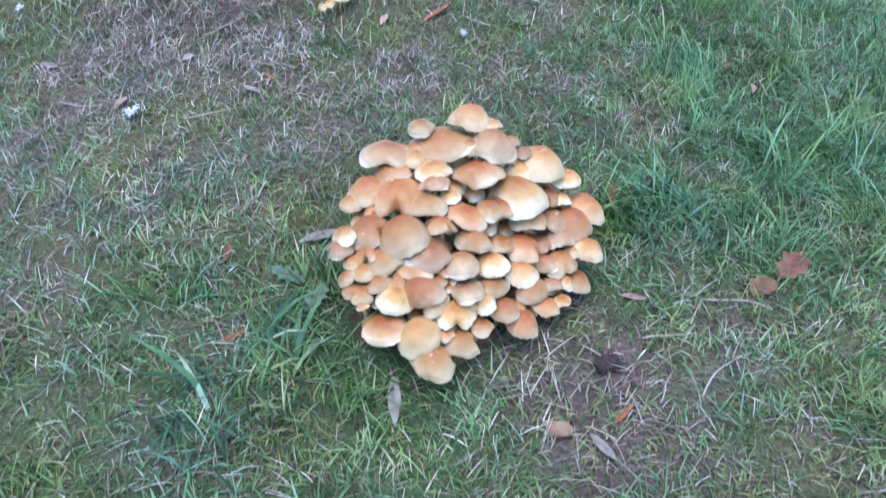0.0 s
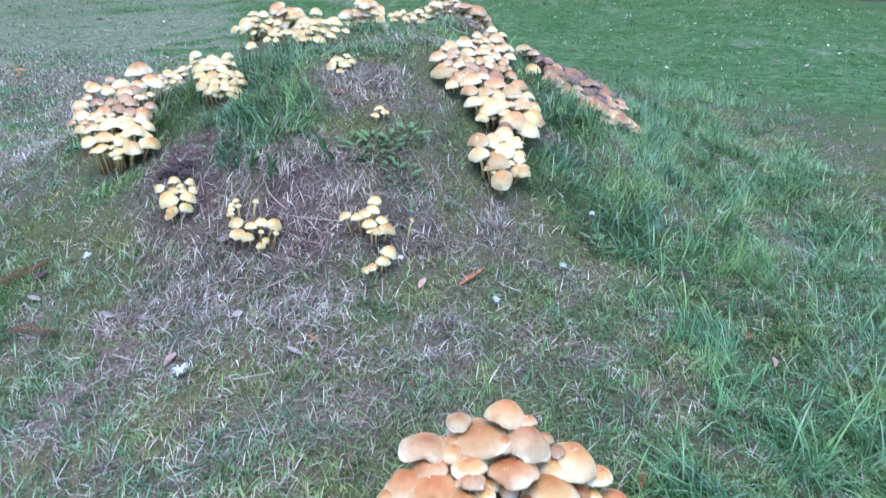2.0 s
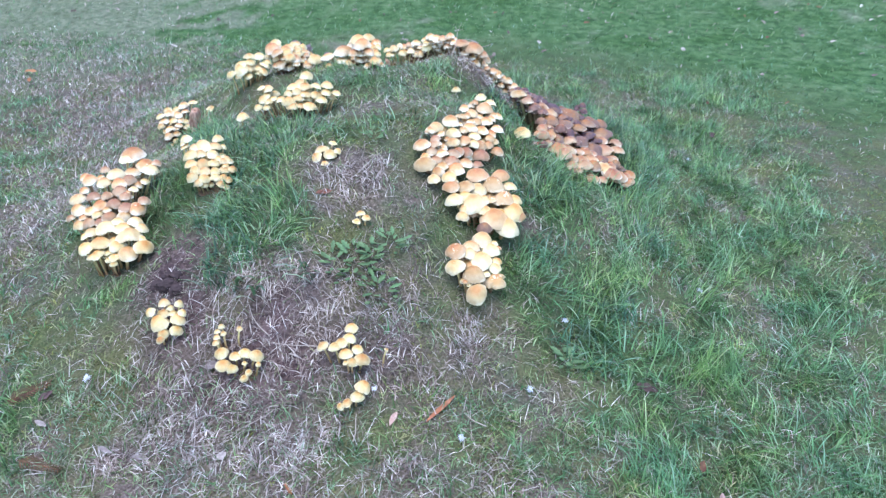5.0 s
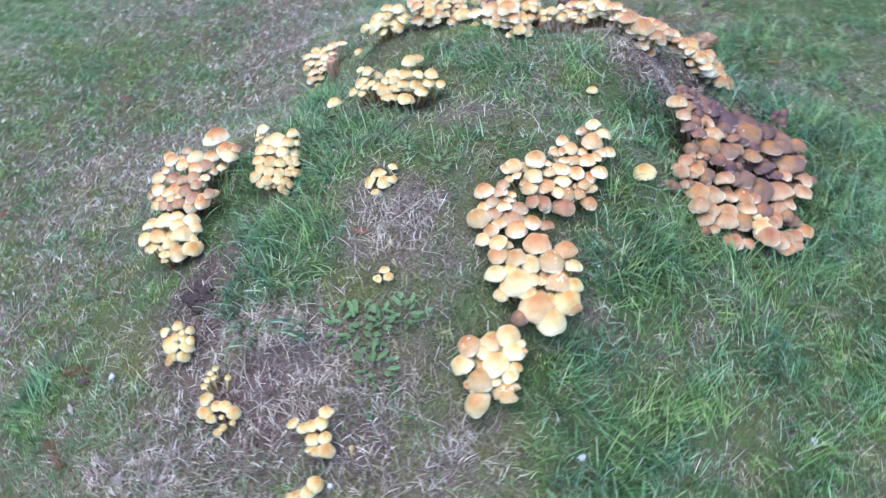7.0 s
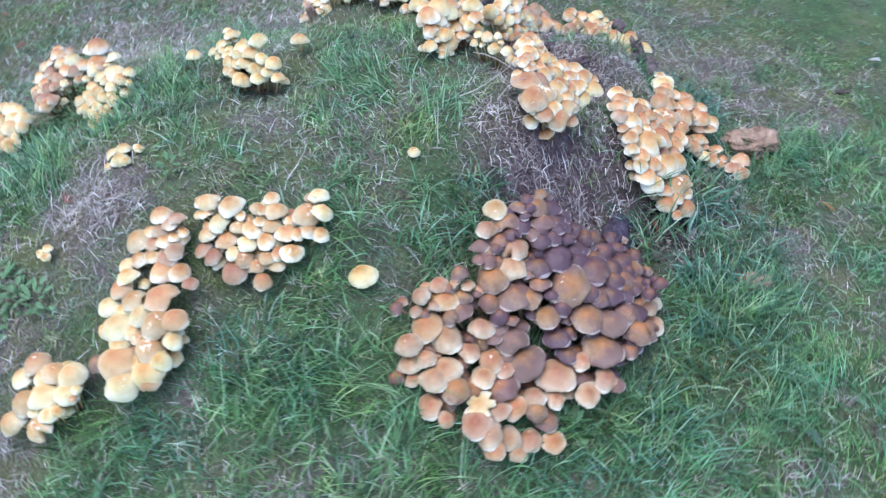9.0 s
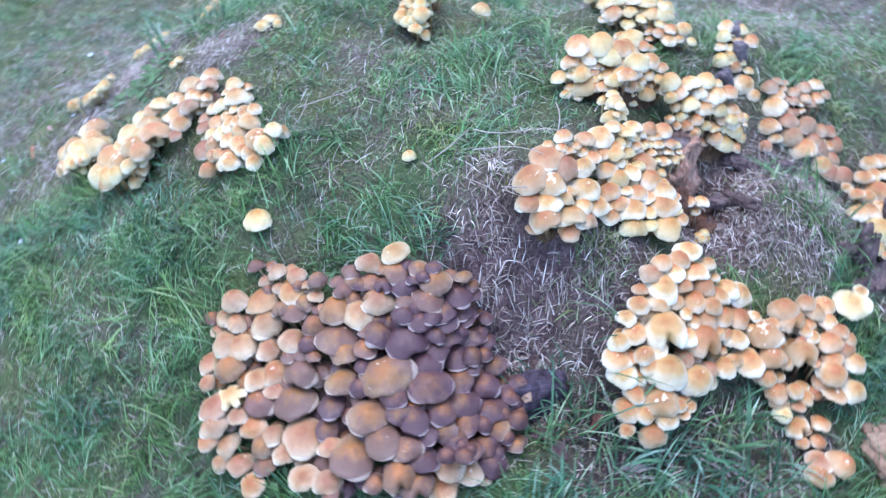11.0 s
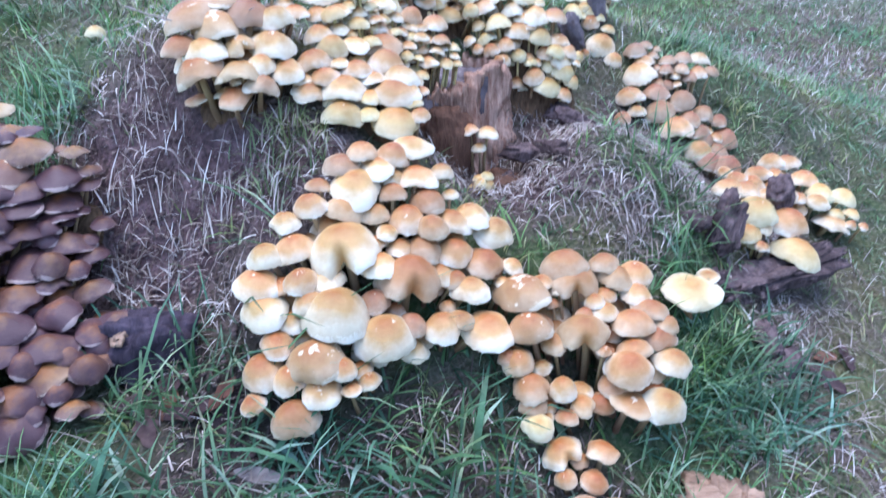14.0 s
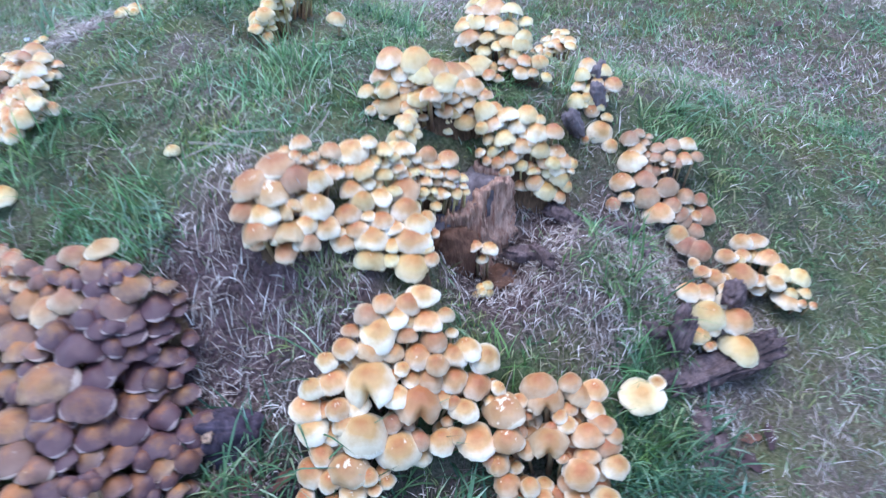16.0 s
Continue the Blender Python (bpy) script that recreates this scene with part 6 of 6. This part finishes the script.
# ---- fallen leaves, feathers and twigs ----
M_BROWN = leaf_material("dead_brown_leaf", (0.10, 0.045, 0.028), (0.24, 0.115, 0.07))
M_AMBER = leaf_material("dead_orange_leaf", (0.32, 0.12, 0.05), (0.52, 0.24, 0.12))
M_GREY = leaf_material("bleached_grey_leaf", (0.2, 0.155, 0.145), (0.4, 0.33, 0.31))
M_PINK = leaf_material("pinkish_dead_leaf", (0.38, 0.2, 0.17), (0.6, 0.4, 0.36))
M_DARKLEAF = leaf_material("dark_wet_leaf", (0.05, 0.028, 0.028), (0.14, 0.085, 0.08))
M_SAGE = leaf_material("pale_green_leaf", (0.10, 0.14, 0.10), (0.20, 0.26, 0.20))
M_WEED = leaf_material("weed_leaf", (0.10, 0.18, 0.075), (0.20, 0.30, 0.15), 0.35)
M_FEATHER = leaf_material("white_down", (0.55, 0.57, 0.68), (0.85, 0.85, 0.9), 0.3)
M_TWIG = wood_material("bleached_twig", (0.3, 0.23, 0.19), (0.62, 0.52, 0.46), (30, 30, 8))


def leaf_mesh(name, length, width, lobes, curl, material, seed, cut=0.35):
    """A leaf with a midrib fold, a lobed outline, a curl and a little thickness; it lies along x."""
    r = random.Random(seed)
    n, verts, faces = 15, [], []
    phase = r.uniform(0, 3)
    for k in range(n):
        t = k / (n - 1)
        half = width / 2 * math.sin(math.pi * min(1, t * 0.96 + 0.02)) ** 0.75
        half *= 1 - (cut * (0.5 + 0.5 * math.cos(2 * math.pi * lobes * t + phase)) if lobes else 0)
        arch = curl * length * (math.sin(math.pi * t) * 0.35 + 0.25 * math.sin(5 * t + phase))
        for side in (-1, -0.5, 0, 0.5, 1):
            verts.append((length * (t - 0.5) + 0.12 * half * abs(side), half * side, arch + abs(side) * half * curl * 1.3 + r.uniform(-0.02, 0.02) * width))
    for k in range(n - 1):
        for j in range(4):
            a = k * 5 + j
            faces.append((a, a + 5, a + 6, a + 1))
    m = len(verts)
    verts += [(x, y, z - 0.0006) for x, y, z in verts]
    faces += [tuple(v + m for v in reversed(f)) for f in faces]
    return raw_mesh(name, verts, faces, [material])


def frond_mesh(name, length, material):
    """A flat conifer spray: a stalk with overlapping short side needles."""
    verts, faces = [], []
    def strip(x0, y0, x1, y1, w, z):
        d = math.hypot(x1 - x0, y1 - y0) or 1
        sx, sy = -(y1 - y0) / d * w, (x1 - x0) / d * w
        b = len(verts)
        for dz in (0, -0.001):
            verts.extend([(x0 + sx, y0 + sy, z + dz), (x0 - sx, y0 - sy, z + dz), (x1 - sx * 0.4, y1 - sy * 0.4, z + 0.004 + dz), (x1 + sx * 0.4, y1 + sy * 0.4, z + 0.004 + dz)])
        faces.extend([(b, b + 1, b + 2, b + 3), (b + 7, b + 6, b + 5, b + 4), (b, b + 4, b + 5, b + 1), (b + 2, b + 6, b + 7, b + 3)])
    strip(-length / 2, 0, length / 2, 0, length * 0.02, 0.002)
    for k in range(14):
        x = length * (k / 14 - 0.45)
        reach = length * 0.28 * (1 - 0.6 * k / 14)
        for side in (-1, 1):
            strip(x, 0, x + reach * 0.75, side * reach * 0.6, length * 0.013, 0.003)
    return raw_mesh(name, verts, faces, [material])


def feather_mesh(seed, size):
    r = random.Random(seed)
    verts, faces = [], []
    for k in range(60):
        a, l = r.uniform(0, 6.283), size * r.uniform(0.4, 1.0)
        w, up = size * 0.05, r.uniform(0.0, 0.9)
        b = len(verts)
        c, s = math.cos(a), math.sin(a)
        verts.extend([(-s * w, c * w, 0.001), (s * w, -c * w, 0.001), (c * l * 0.6 + s * w, s * l * 0.6 - c * w, 0.003 + up * size * 0.5), (c * l * 0.6 - s * w, s * l * 0.6 + c * w, 0.003 + up * size * 0.5), (c * l, s * l, 0.002 + up * size * 0.4)])
        faces.extend([(b, b + 1, b + 2, b + 3), (b + 3, b + 2, b + 4)])
    return raw_mesh("feather", verts, faces, [M_FEATHER])


def twig_mesh(length, thick, seed):
    r = random.Random(seed)
    n, verts, faces = 6, [], []
    rows = 7
    for k in range(rows):
        t = k / (rows - 1)
        cy, cz, rad = length * 0.10 * math.sin(3 * t + seed), length * 0.03 * math.sin(5 * t + seed * 2), thick * (1 - 0.6 * t)
        verts += [(length * (t - 0.5), cy + rad * math.cos(2 * math.pi * j / n), cz + rad * math.sin(2 * math.pi * j / n)) for j in range(n)]
    for k in range(rows - 1):
        faces += [(k * n + j, (k + 1) * n + j, (k + 1) * n + (j + 1) % n, k * n + (j + 1) % n) for j in range(n)]
    faces += [tuple(range(n)), tuple((rows - 1) * n + j for j in reversed(range(n)))]
    return raw_mesh("twig", verts, faces, [M_TWIG])


def on_ground(ob, x, y, lift, turn, tilt=0.0):
    e = 0.03
    n = Vector((level(x - e, y) - level(x + e, y), level(x, y - e) - level(x, y + e), 2 * e)).normalized()
    ob.matrix_world = Matrix.Translation((x, y, level(x, y) + lift)) @ n.to_track_quat("Z", "Y").to_matrix().to_4x4() @ pose(0, 0, 0, tilt, 0, turn)
    return ob


LEAVES = [  # kind, x, y, turn
    ("oak", 0.455, 0.029, 200), ("round", 0.396, -0.018, 80), ("amber", 0.222, 0.195, 60), ("thin_brown", 0.218, -0.024, 15), ("spray", 0.171, -0.213, 100),
    ("grey", 0.141, -0.254, 5), ("spray", -0.364, 0.464, 140), ("pink", -0.626, 0.411, 110), ("grey", -0.811, 0.553, 5), ("grey", -0.718, 0.531, 15),
    ("round_grey", -0.533, 0.536, 60), ("pink", -0.167, 0.655, 60), ("pink", 0.575, 0.585, 30), ("brown", 0.551, 0.665, 20), ("sage", -0.222, -0.038, 40),
    ("sage", -0.265, -0.003, 130), ("brown", -0.354, 0.031, 80), ("spray", -0.32, -0.111, 10), ("long_grey", -0.108, -0.185, 70),
    ("long_grey", -0.226, 0.071, 5), ("sage", 0.74, 0.576, 100), ("sage", 0.79, 0.552, 20),
    ("amber_twig", -0.061, 0.697, 30), ("grey", -1.008, 0.63, 10), ("dark", -1.031, 0.701, 80), ("frond", -1.085, 0.715, 60), ("frond", -0.958, 0.521, 20),
    ("dark", 0.449, 0.887, 120), ("brown", 0.549, 0.673, 20), ("grey", -0.392, 0.431, 160), ("round_grey", -0.62, 0.75, 30), ("spray", 0.253, 3.023, 60),
    ("dark", -0.125, 3.482, 10), ("spray", 0.596, 2.047, 40), ("sage", 0.739, 2.476, 70), ("brown", -0.79, 1.60, 150), ("dark", 0.197, 2.456, 30),
    ("dark", 0.235, 2.432, 120), ("brown", 0.165, 2.48, 70), ("grey", 0.204, 2.57, 160), ("round_grey", -0.345, 2.575, 80), ("brown", -0.43, 1.22, 10), ("dark", -0.439, 3.054, 20), ("dark", -0.368, 3.042, 80), ("brown", -0.41, 3.03, 140), ("dark", 0.186, 2.415, 60), ("dark", 0.22, 2.40, 10), ("brown", 0.2, 2.43, 100)]
FAR_LEAVES = [("dark", 1.496, 5.588), ("dark", 0.636, 4.774), ("dark", -2.8, 8.82), ("brown", 0.868, 5.252), ("amber", -2.447, 3.084), ("brown", 1.077, 3.077),
              ("dark", 1.342, 3.21), ("brown", 1.493, 3.154), ("dark", 1.014, 2.678), ("dark", -2.132, 2.516), ("dark", -2.345, 1.974), ("amber", -2.517, 3.219)]
LEAF_KINDS = {
    "oak": ("fallen_leaf", leaf_mesh("oak_leaf", 0.075, 0.045, 3.0, 0.12, M_BROWN, 1), "curled russet brown oak leaf lying in the grass"),
    "round": ("fallen_leaf", leaf_mesh("round_leaf", 0.048, 0.036, 0, 0.12, M_BROWN, 2), "small oval brown leaf lying in the grass"),
    "amber": ("fallen_leaf", leaf_mesh("amber_leaf", 0.06, 0.024, 2.0, 0.18, M_AMBER, 3), "orange brown dead leaf in the grass"),
    "thin_brown": ("fallen_leaf", leaf_mesh("thin_leaf", 0.046, 0.013, 0, 0.08, M_PINK, 4), "thin tan leaf lying on thatch"),
    "spray": ("conifer_spray", frond_mesh("spray", 0.04, M_AMBER), "dead orange conifer spray lying on the lawn"),
    "frond": ("conifer_spray", frond_mesh("frond", 0.12, M_BROWN), "long dead brown conifer frond on the lawn"),
    "grey": ("fallen_leaf", leaf_mesh("grey_leaf", 0.058, 0.017, 0, 0.08, M_GREY, 5), "narrow bleached grey leaf on dry thatch"),
    "round_grey": ("fallen_leaf", leaf_mesh("round_grey_leaf", 0.034, 0.026, 0, 0.1, M_GREY, 6), "small oval bleached grey leaf"),
    "long_grey": ("fallen_leaf", leaf_mesh("long_grey_leaf", 0.095, 0.022, 0, 0.08, M_GREY, 7), "long bleached dead leaf beside the mushroom clump"),
    "pink": ("fallen_leaf", leaf_mesh("pink_leaf", 0.055, 0.018, 0, 0.2, M_PINK, 8), "rolled pinkish dead leaf on the lawn"),
    "brown": ("fallen_leaf", leaf_mesh("brown_leaf", 0.045, 0.02, 2.0, 0.15, M_BROWN, 9), "small crumpled brown leaf"),
    "dark": ("fallen_leaf", leaf_mesh("dark_leaf", 0.055, 0.03, 2.5, 0.16, M_DARKLEAF, 10), "dark wet curled leaf on the ground"),
    "sage": ("lobed_leaf", leaf_mesh("sage_leaf", 0.075, 0.045, 4.0, 0.03, M_SAGE, 11, 0.6), "pale grey green lobed leaf flat on the lawn"),
    "amber_twig": ("fallen_leaf", leaf_mesh("amber_twig", 0.1, 0.012, 0, 0.05, M_AMBER, 12), "thin orange dead stalk on the lawn"),
}
for k, (kind, lx, ly, turn) in enumerate(LEAVES):
    name, me, label = LEAF_KINDS[kind]
    leaf = tagged(new(name, me), label, "leaf")
    on_ground(leaf, lx, ly, 0.009 if ly < 0.75 else 0.004, turn, (k * 37) % 30 - 15)
    if ly < 0.75 and kind not in ("frond", "oak", "round", "amber_twig"):
        leaf.matrix_world = leaf.matrix_world @ Matrix.Scale(0.74, 4)
for k, (kind, lx, ly) in enumerate(FAR_LEAVES):
    name, me, label = LEAF_KINDS[kind]
    on_ground(tagged(new(name, me), label, "leaf", "leaves scattered over the open lawn"), lx, ly, 0.03, k * 71, 20)
scattered = random.Random(5)
for k in range(130):
    kind = scattered.choice(("dark", "brown", "round_grey", "brown", "dark"))
    name, me, label = LEAF_KINDS[kind]
    lx, ly = scattered.uniform(-5.5, 6.0), scattered.uniform(4.2, 9.6)
    if k % 3 == 0:
        lx, ly = scattered.uniform(-5.5, -1.9), scattered.uniform(-1.0, 3.5)
    on_ground(tagged(new(name, me), label, "leaf", "leaves scattered over the open lawn"), lx, ly, 0.03, scattered.uniform(0, 360), scattered.uniform(-30, 30))

FEATHERS = [(-0.59, 0.371, 0.026), (-0.009, 0.623, 0.016), (0.147, 0.788, 0.016), (0.675, 1.346, 0.018), (-0.929, 0.731, 0.018), (0.833, 2.336, 0.018), (0.239, 1.016, 0.016), (-0.22, 0.72, 0.012)]
for k, (fx, fy, size) in enumerate(FEATHERS):
    on_ground(tagged(new("feather", feather_mesh(k, size * 0.75)), "small tuft of white down caught in grass", "feather"), fx, fy, 0.012, 40 * k)

TWIGS = [(0.30, -0.17, 0.09, 105), (0.25, -0.10, 0.07, 60), (-0.48, 0.62, 0.09, 50), (-0.62, 0.60, 0.07, 120), (-0.35, 0.50, 0.06, 150), (-0.42, 0.80, 0.12, 160), (-0.52, 0.84, 0.10, 130),
         (-0.37, 1.24, 0.14, 100), (-0.33, 1.33, 0.10, 60), (-0.2, 1.72, 0.14, 20), (0.15, 2.66, 0.14, 130), (0.05, 2.78, 0.12, 40), (0.12, 2.74, 0.10, 100), (0.2, 2.6, 0.11, 165),
         (-0.15, 2.05, 0.12, 140), (-0.45, 0.36, 0.08, 45), (-0.7, 0.42, 0.09, 20), (-0.25, 0.62, 0.07, 75), (0.35, -0.05, 0.09, 20), (0.02, 0.68, 0.06, 120)]
for k, (tx, ty, length, turn) in enumerate(TWIGS):
    on_ground(tagged(new("twig", twig_mesh(length, 0.0016, k)), "thin bleached dry stalk lying on the ground", "twig"), tx, ty, 0.012, turn)


for k, (ax, ay, az, length, tilt, turn) in enumerate(((-0.13, 2.2, 0.50, 0.2, -18, 70), (-0.08, 2.22, 0.49, 0.16, 12, 110), (-0.2, 2.24, 0.47, 0.18, -8, 20), (-0.05, 2.27, 0.455, 0.14, 20, 150), (-0.15, 2.29, 0.44, 0.15, -25, 50))):
    stalk = tagged(new("twig", twig_mesh(length, 0.0013, 30 + k)), "dry grass stalk caught across the old mushroom caps", "twig")
    stalk.matrix_world = pose(ax, ay, az, 0, tilt, turn)
tuft(-0.055, 2.405, 160, 0.05, 0.05, 0.002, M_DULL, "grass_tuft", "small olive green tuft growing on the bare bank")


# ---- broad leaved weeds on the slope ----
def weed(x, y, seed, leaves, size):
    r = random.Random(seed)
    thing = empty("weed_plant", x, y, level(x, y))
    tagged(thing, "low green rosette weed growing on the mound slope", "weed", "weeds on the mound")
    for k in range(int(leaves * 1.7)):
        me = WEED_LEAVES[r.randrange(3)]
        leaf = part("leaf", me, thing)
        a = k * 2.4 + r.uniform(-0.3, 0.3)
        d = size * r.uniform(0.3, 1.0)
        px, py = d * math.cos(a), d * math.sin(a)
        leaf.matrix_basis = Matrix.Translation((px, py, level(x + px, y + py) - level(x, y) + 0.014 + r.uniform(0, 0.012))) @ pose(0, 0, 0, r.uniform(-20, 20), r.uniform(-30, -5), math.degrees(a)) @ Matrix.Scale(r.uniform(0.65, 1.1), 4)


WEED_LEAVES = [leaf_mesh("weed_leaf", 0.028, 0.015, 2.0, 0.08, M_WEED, 61, 0.35), leaf_mesh("weed_leaf", 0.02, 0.016, 1.5, 0.06, M_WEED, 62, 0.3), leaf_mesh("weed_leaf", 0.038, 0.016, 4.0, 0.06, M_WEED, 63, 0.5)]
for k, (wx, wy, leaves, size) in enumerate(((-0.31, 1.02, 14, 0.06), (-0.245, 0.967, 12, 0.05), (-0.364, 0.996, 12, 0.05), (-0.221, 1.09, 9, 0.05), (-0.27, 1.05, 10, 0.05), (0.24, 0.90, 8, 0.05), (0.52, 2.0, 7, 0.05), (-0.33, 1.46, 6, 0.04))):
    weed(wx, wy, k, leaves, size)
broad = [(-0.43, 0.975, 0.16, 250), (-0.545, 0.90, 0.14, 280), (-0.405, 0.955, 0.13, 230), (-0.60, 0.93, 0.13, 300), (0.13, 2.66, 0.13, 60), (0.2, 2.57, 0.12, 150), (0.05, 2.74, 0.13, 200), (0.17, 2.62, 0.14, 320), (-0.02, 2.83, 0.12, 250), (0.1, 2.70, 0.11, 100), (0.35, 2.48, 0.13, 200), (0.3, 2.5, 0.12, 280), (-0.24, -0.14, 0.12, 60), (-0.33, -0.20, 0.14, 160), (-0.28, -0.10, 0.11, 20),
         (0.20, 2.46, 0.21, 115), (0.17, 2.52, 0.23, 150), (0.10, 2.46, 0.19, 60), (0.04, 2.60, 0.22, 175), (0.24, 2.42, 0.20, 200), (0.02, 2.50, 0.2, 300), (0.14, 2.60, 0.24, 240)]
for k, (bx, by, length, heading) in enumerate(broad):
    tagged(blades("broad_blade", np.array([bx] * 3), np.array([by] * 3) + np.array([0, 0.012, -0.012]), np.array([length, length * 0.8, length * 0.7]), np.array([0.009, 0.008, 0.007]) * (0.5 if length > 0.18 else 1.0), np.array([0.5, 0.7, 0.6]),
                  np.radians([heading, heading + 25, heading - 30]), M_TUFT, "long broad grass blades bending over the slope", 1.2), kind="stuff")


# ---- the stone wall behind the lawn ----
def stone_material():
    s = Shader("weathered_stone", 0.9, 0.15)
    n, fine = s.noise(s.place(), 4.0, 5.0, 0.65), s.noise(s.place(), 40.0, 4.0)
    c = s.ramp(s.random(), (0.0, (0.15, 0.095, 0.09)), (0.4, (0.20, 0.13, 0.118)), (0.75, (0.22, 0.165, 0.155)), (0.92, (0.25, 0.20, 0.195)), (1.0, (0.34, 0.29, 0.29)))
    c = s.mix(0.6, c, s.ramp(n, (0.3, 0.35), (0.7, 1.0)), "MULTIPLY")
    c = s.mix(0.5, c, s.ramp(fine, (0.3, 0.5), (0.7, 1.0)), "MULTIPLY")
    s.color(c)
    s.bump(fine, 0.7, 0.02)
    return s.mat


def mortar_material():
    s = Shader("dark_mortar", 0.95, 0.1)
    s.color(s.ramp(s.noise(s.place(), 20.0, 4.0), (0.3, (0.11, 0.075, 0.072)), (0.7, (0.19, 0.135, 0.128))))
    return s.mat


def block_mesh(name, w, d, h, bevel, material):
    bm = bmesh.new()
    bmesh.ops.create_cube(bm, size=1.0)
    for v in bm.verts:
        v.co = Vector((v.co.x * w, v.co.y * d, v.co.z * h))
    if bevel:
        bmesh.ops.bevel(bm, geom=list(bm.edges), offset=bevel, segments=1, affect="EDGES")
    me = bpy.data.meshes.new(name)
    bm.to_mesh(me)
    bm.free()
    me.materials.append(material)
    return me


M_STONE, M_MORTAR = stone_material(), mortar_material()
wall = new("wall_north", block_mesh("wall_north", 60.0, 0.4, 2.4, 0.0, M_MORTAR))
wall.matrix_world = pose(0, 10.7, 1.1, 0, 0, 1.3)
tagged(wall, "weathered purplish grey stone wall behind the lawn", "wall", kind="structure")
west = new("wall_west", block_mesh("wall_west", 30.0, 0.4, 2.4, 0.0, M_MORTAR))
west.matrix_world = pose(-7.2, 0, 1.1, 0, 0, 88)
tagged(west, "plain dark wall at the garden's edge", "wall", kind="structure")
widths, courses = (0.22, 0.3, 0.4, 0.52), random.Random(9)
bricks = [block_mesh("stone", w, 0.12, h, 0.018, M_STONE) for w in widths for h in (0.175, 0.2)]
for row in range(3):
    at = -6.5 + courses.uniform(0, 0.4)
    while at < 6.5:
        k = courses.randrange(4)
        stone = part("stone", bricks[2 * k + courses.randrange(2)], wall)
        stone.matrix_basis = pose(at + widths[k] / 2, -0.16 - courses.uniform(0.0, 0.022), -1.09 + row * 0.185 + courses.uniform(-0.012, 0.012), 0, courses.uniform(-2, 2), courses.uniform(-2, 2))
        at += widths[k] + 0.008
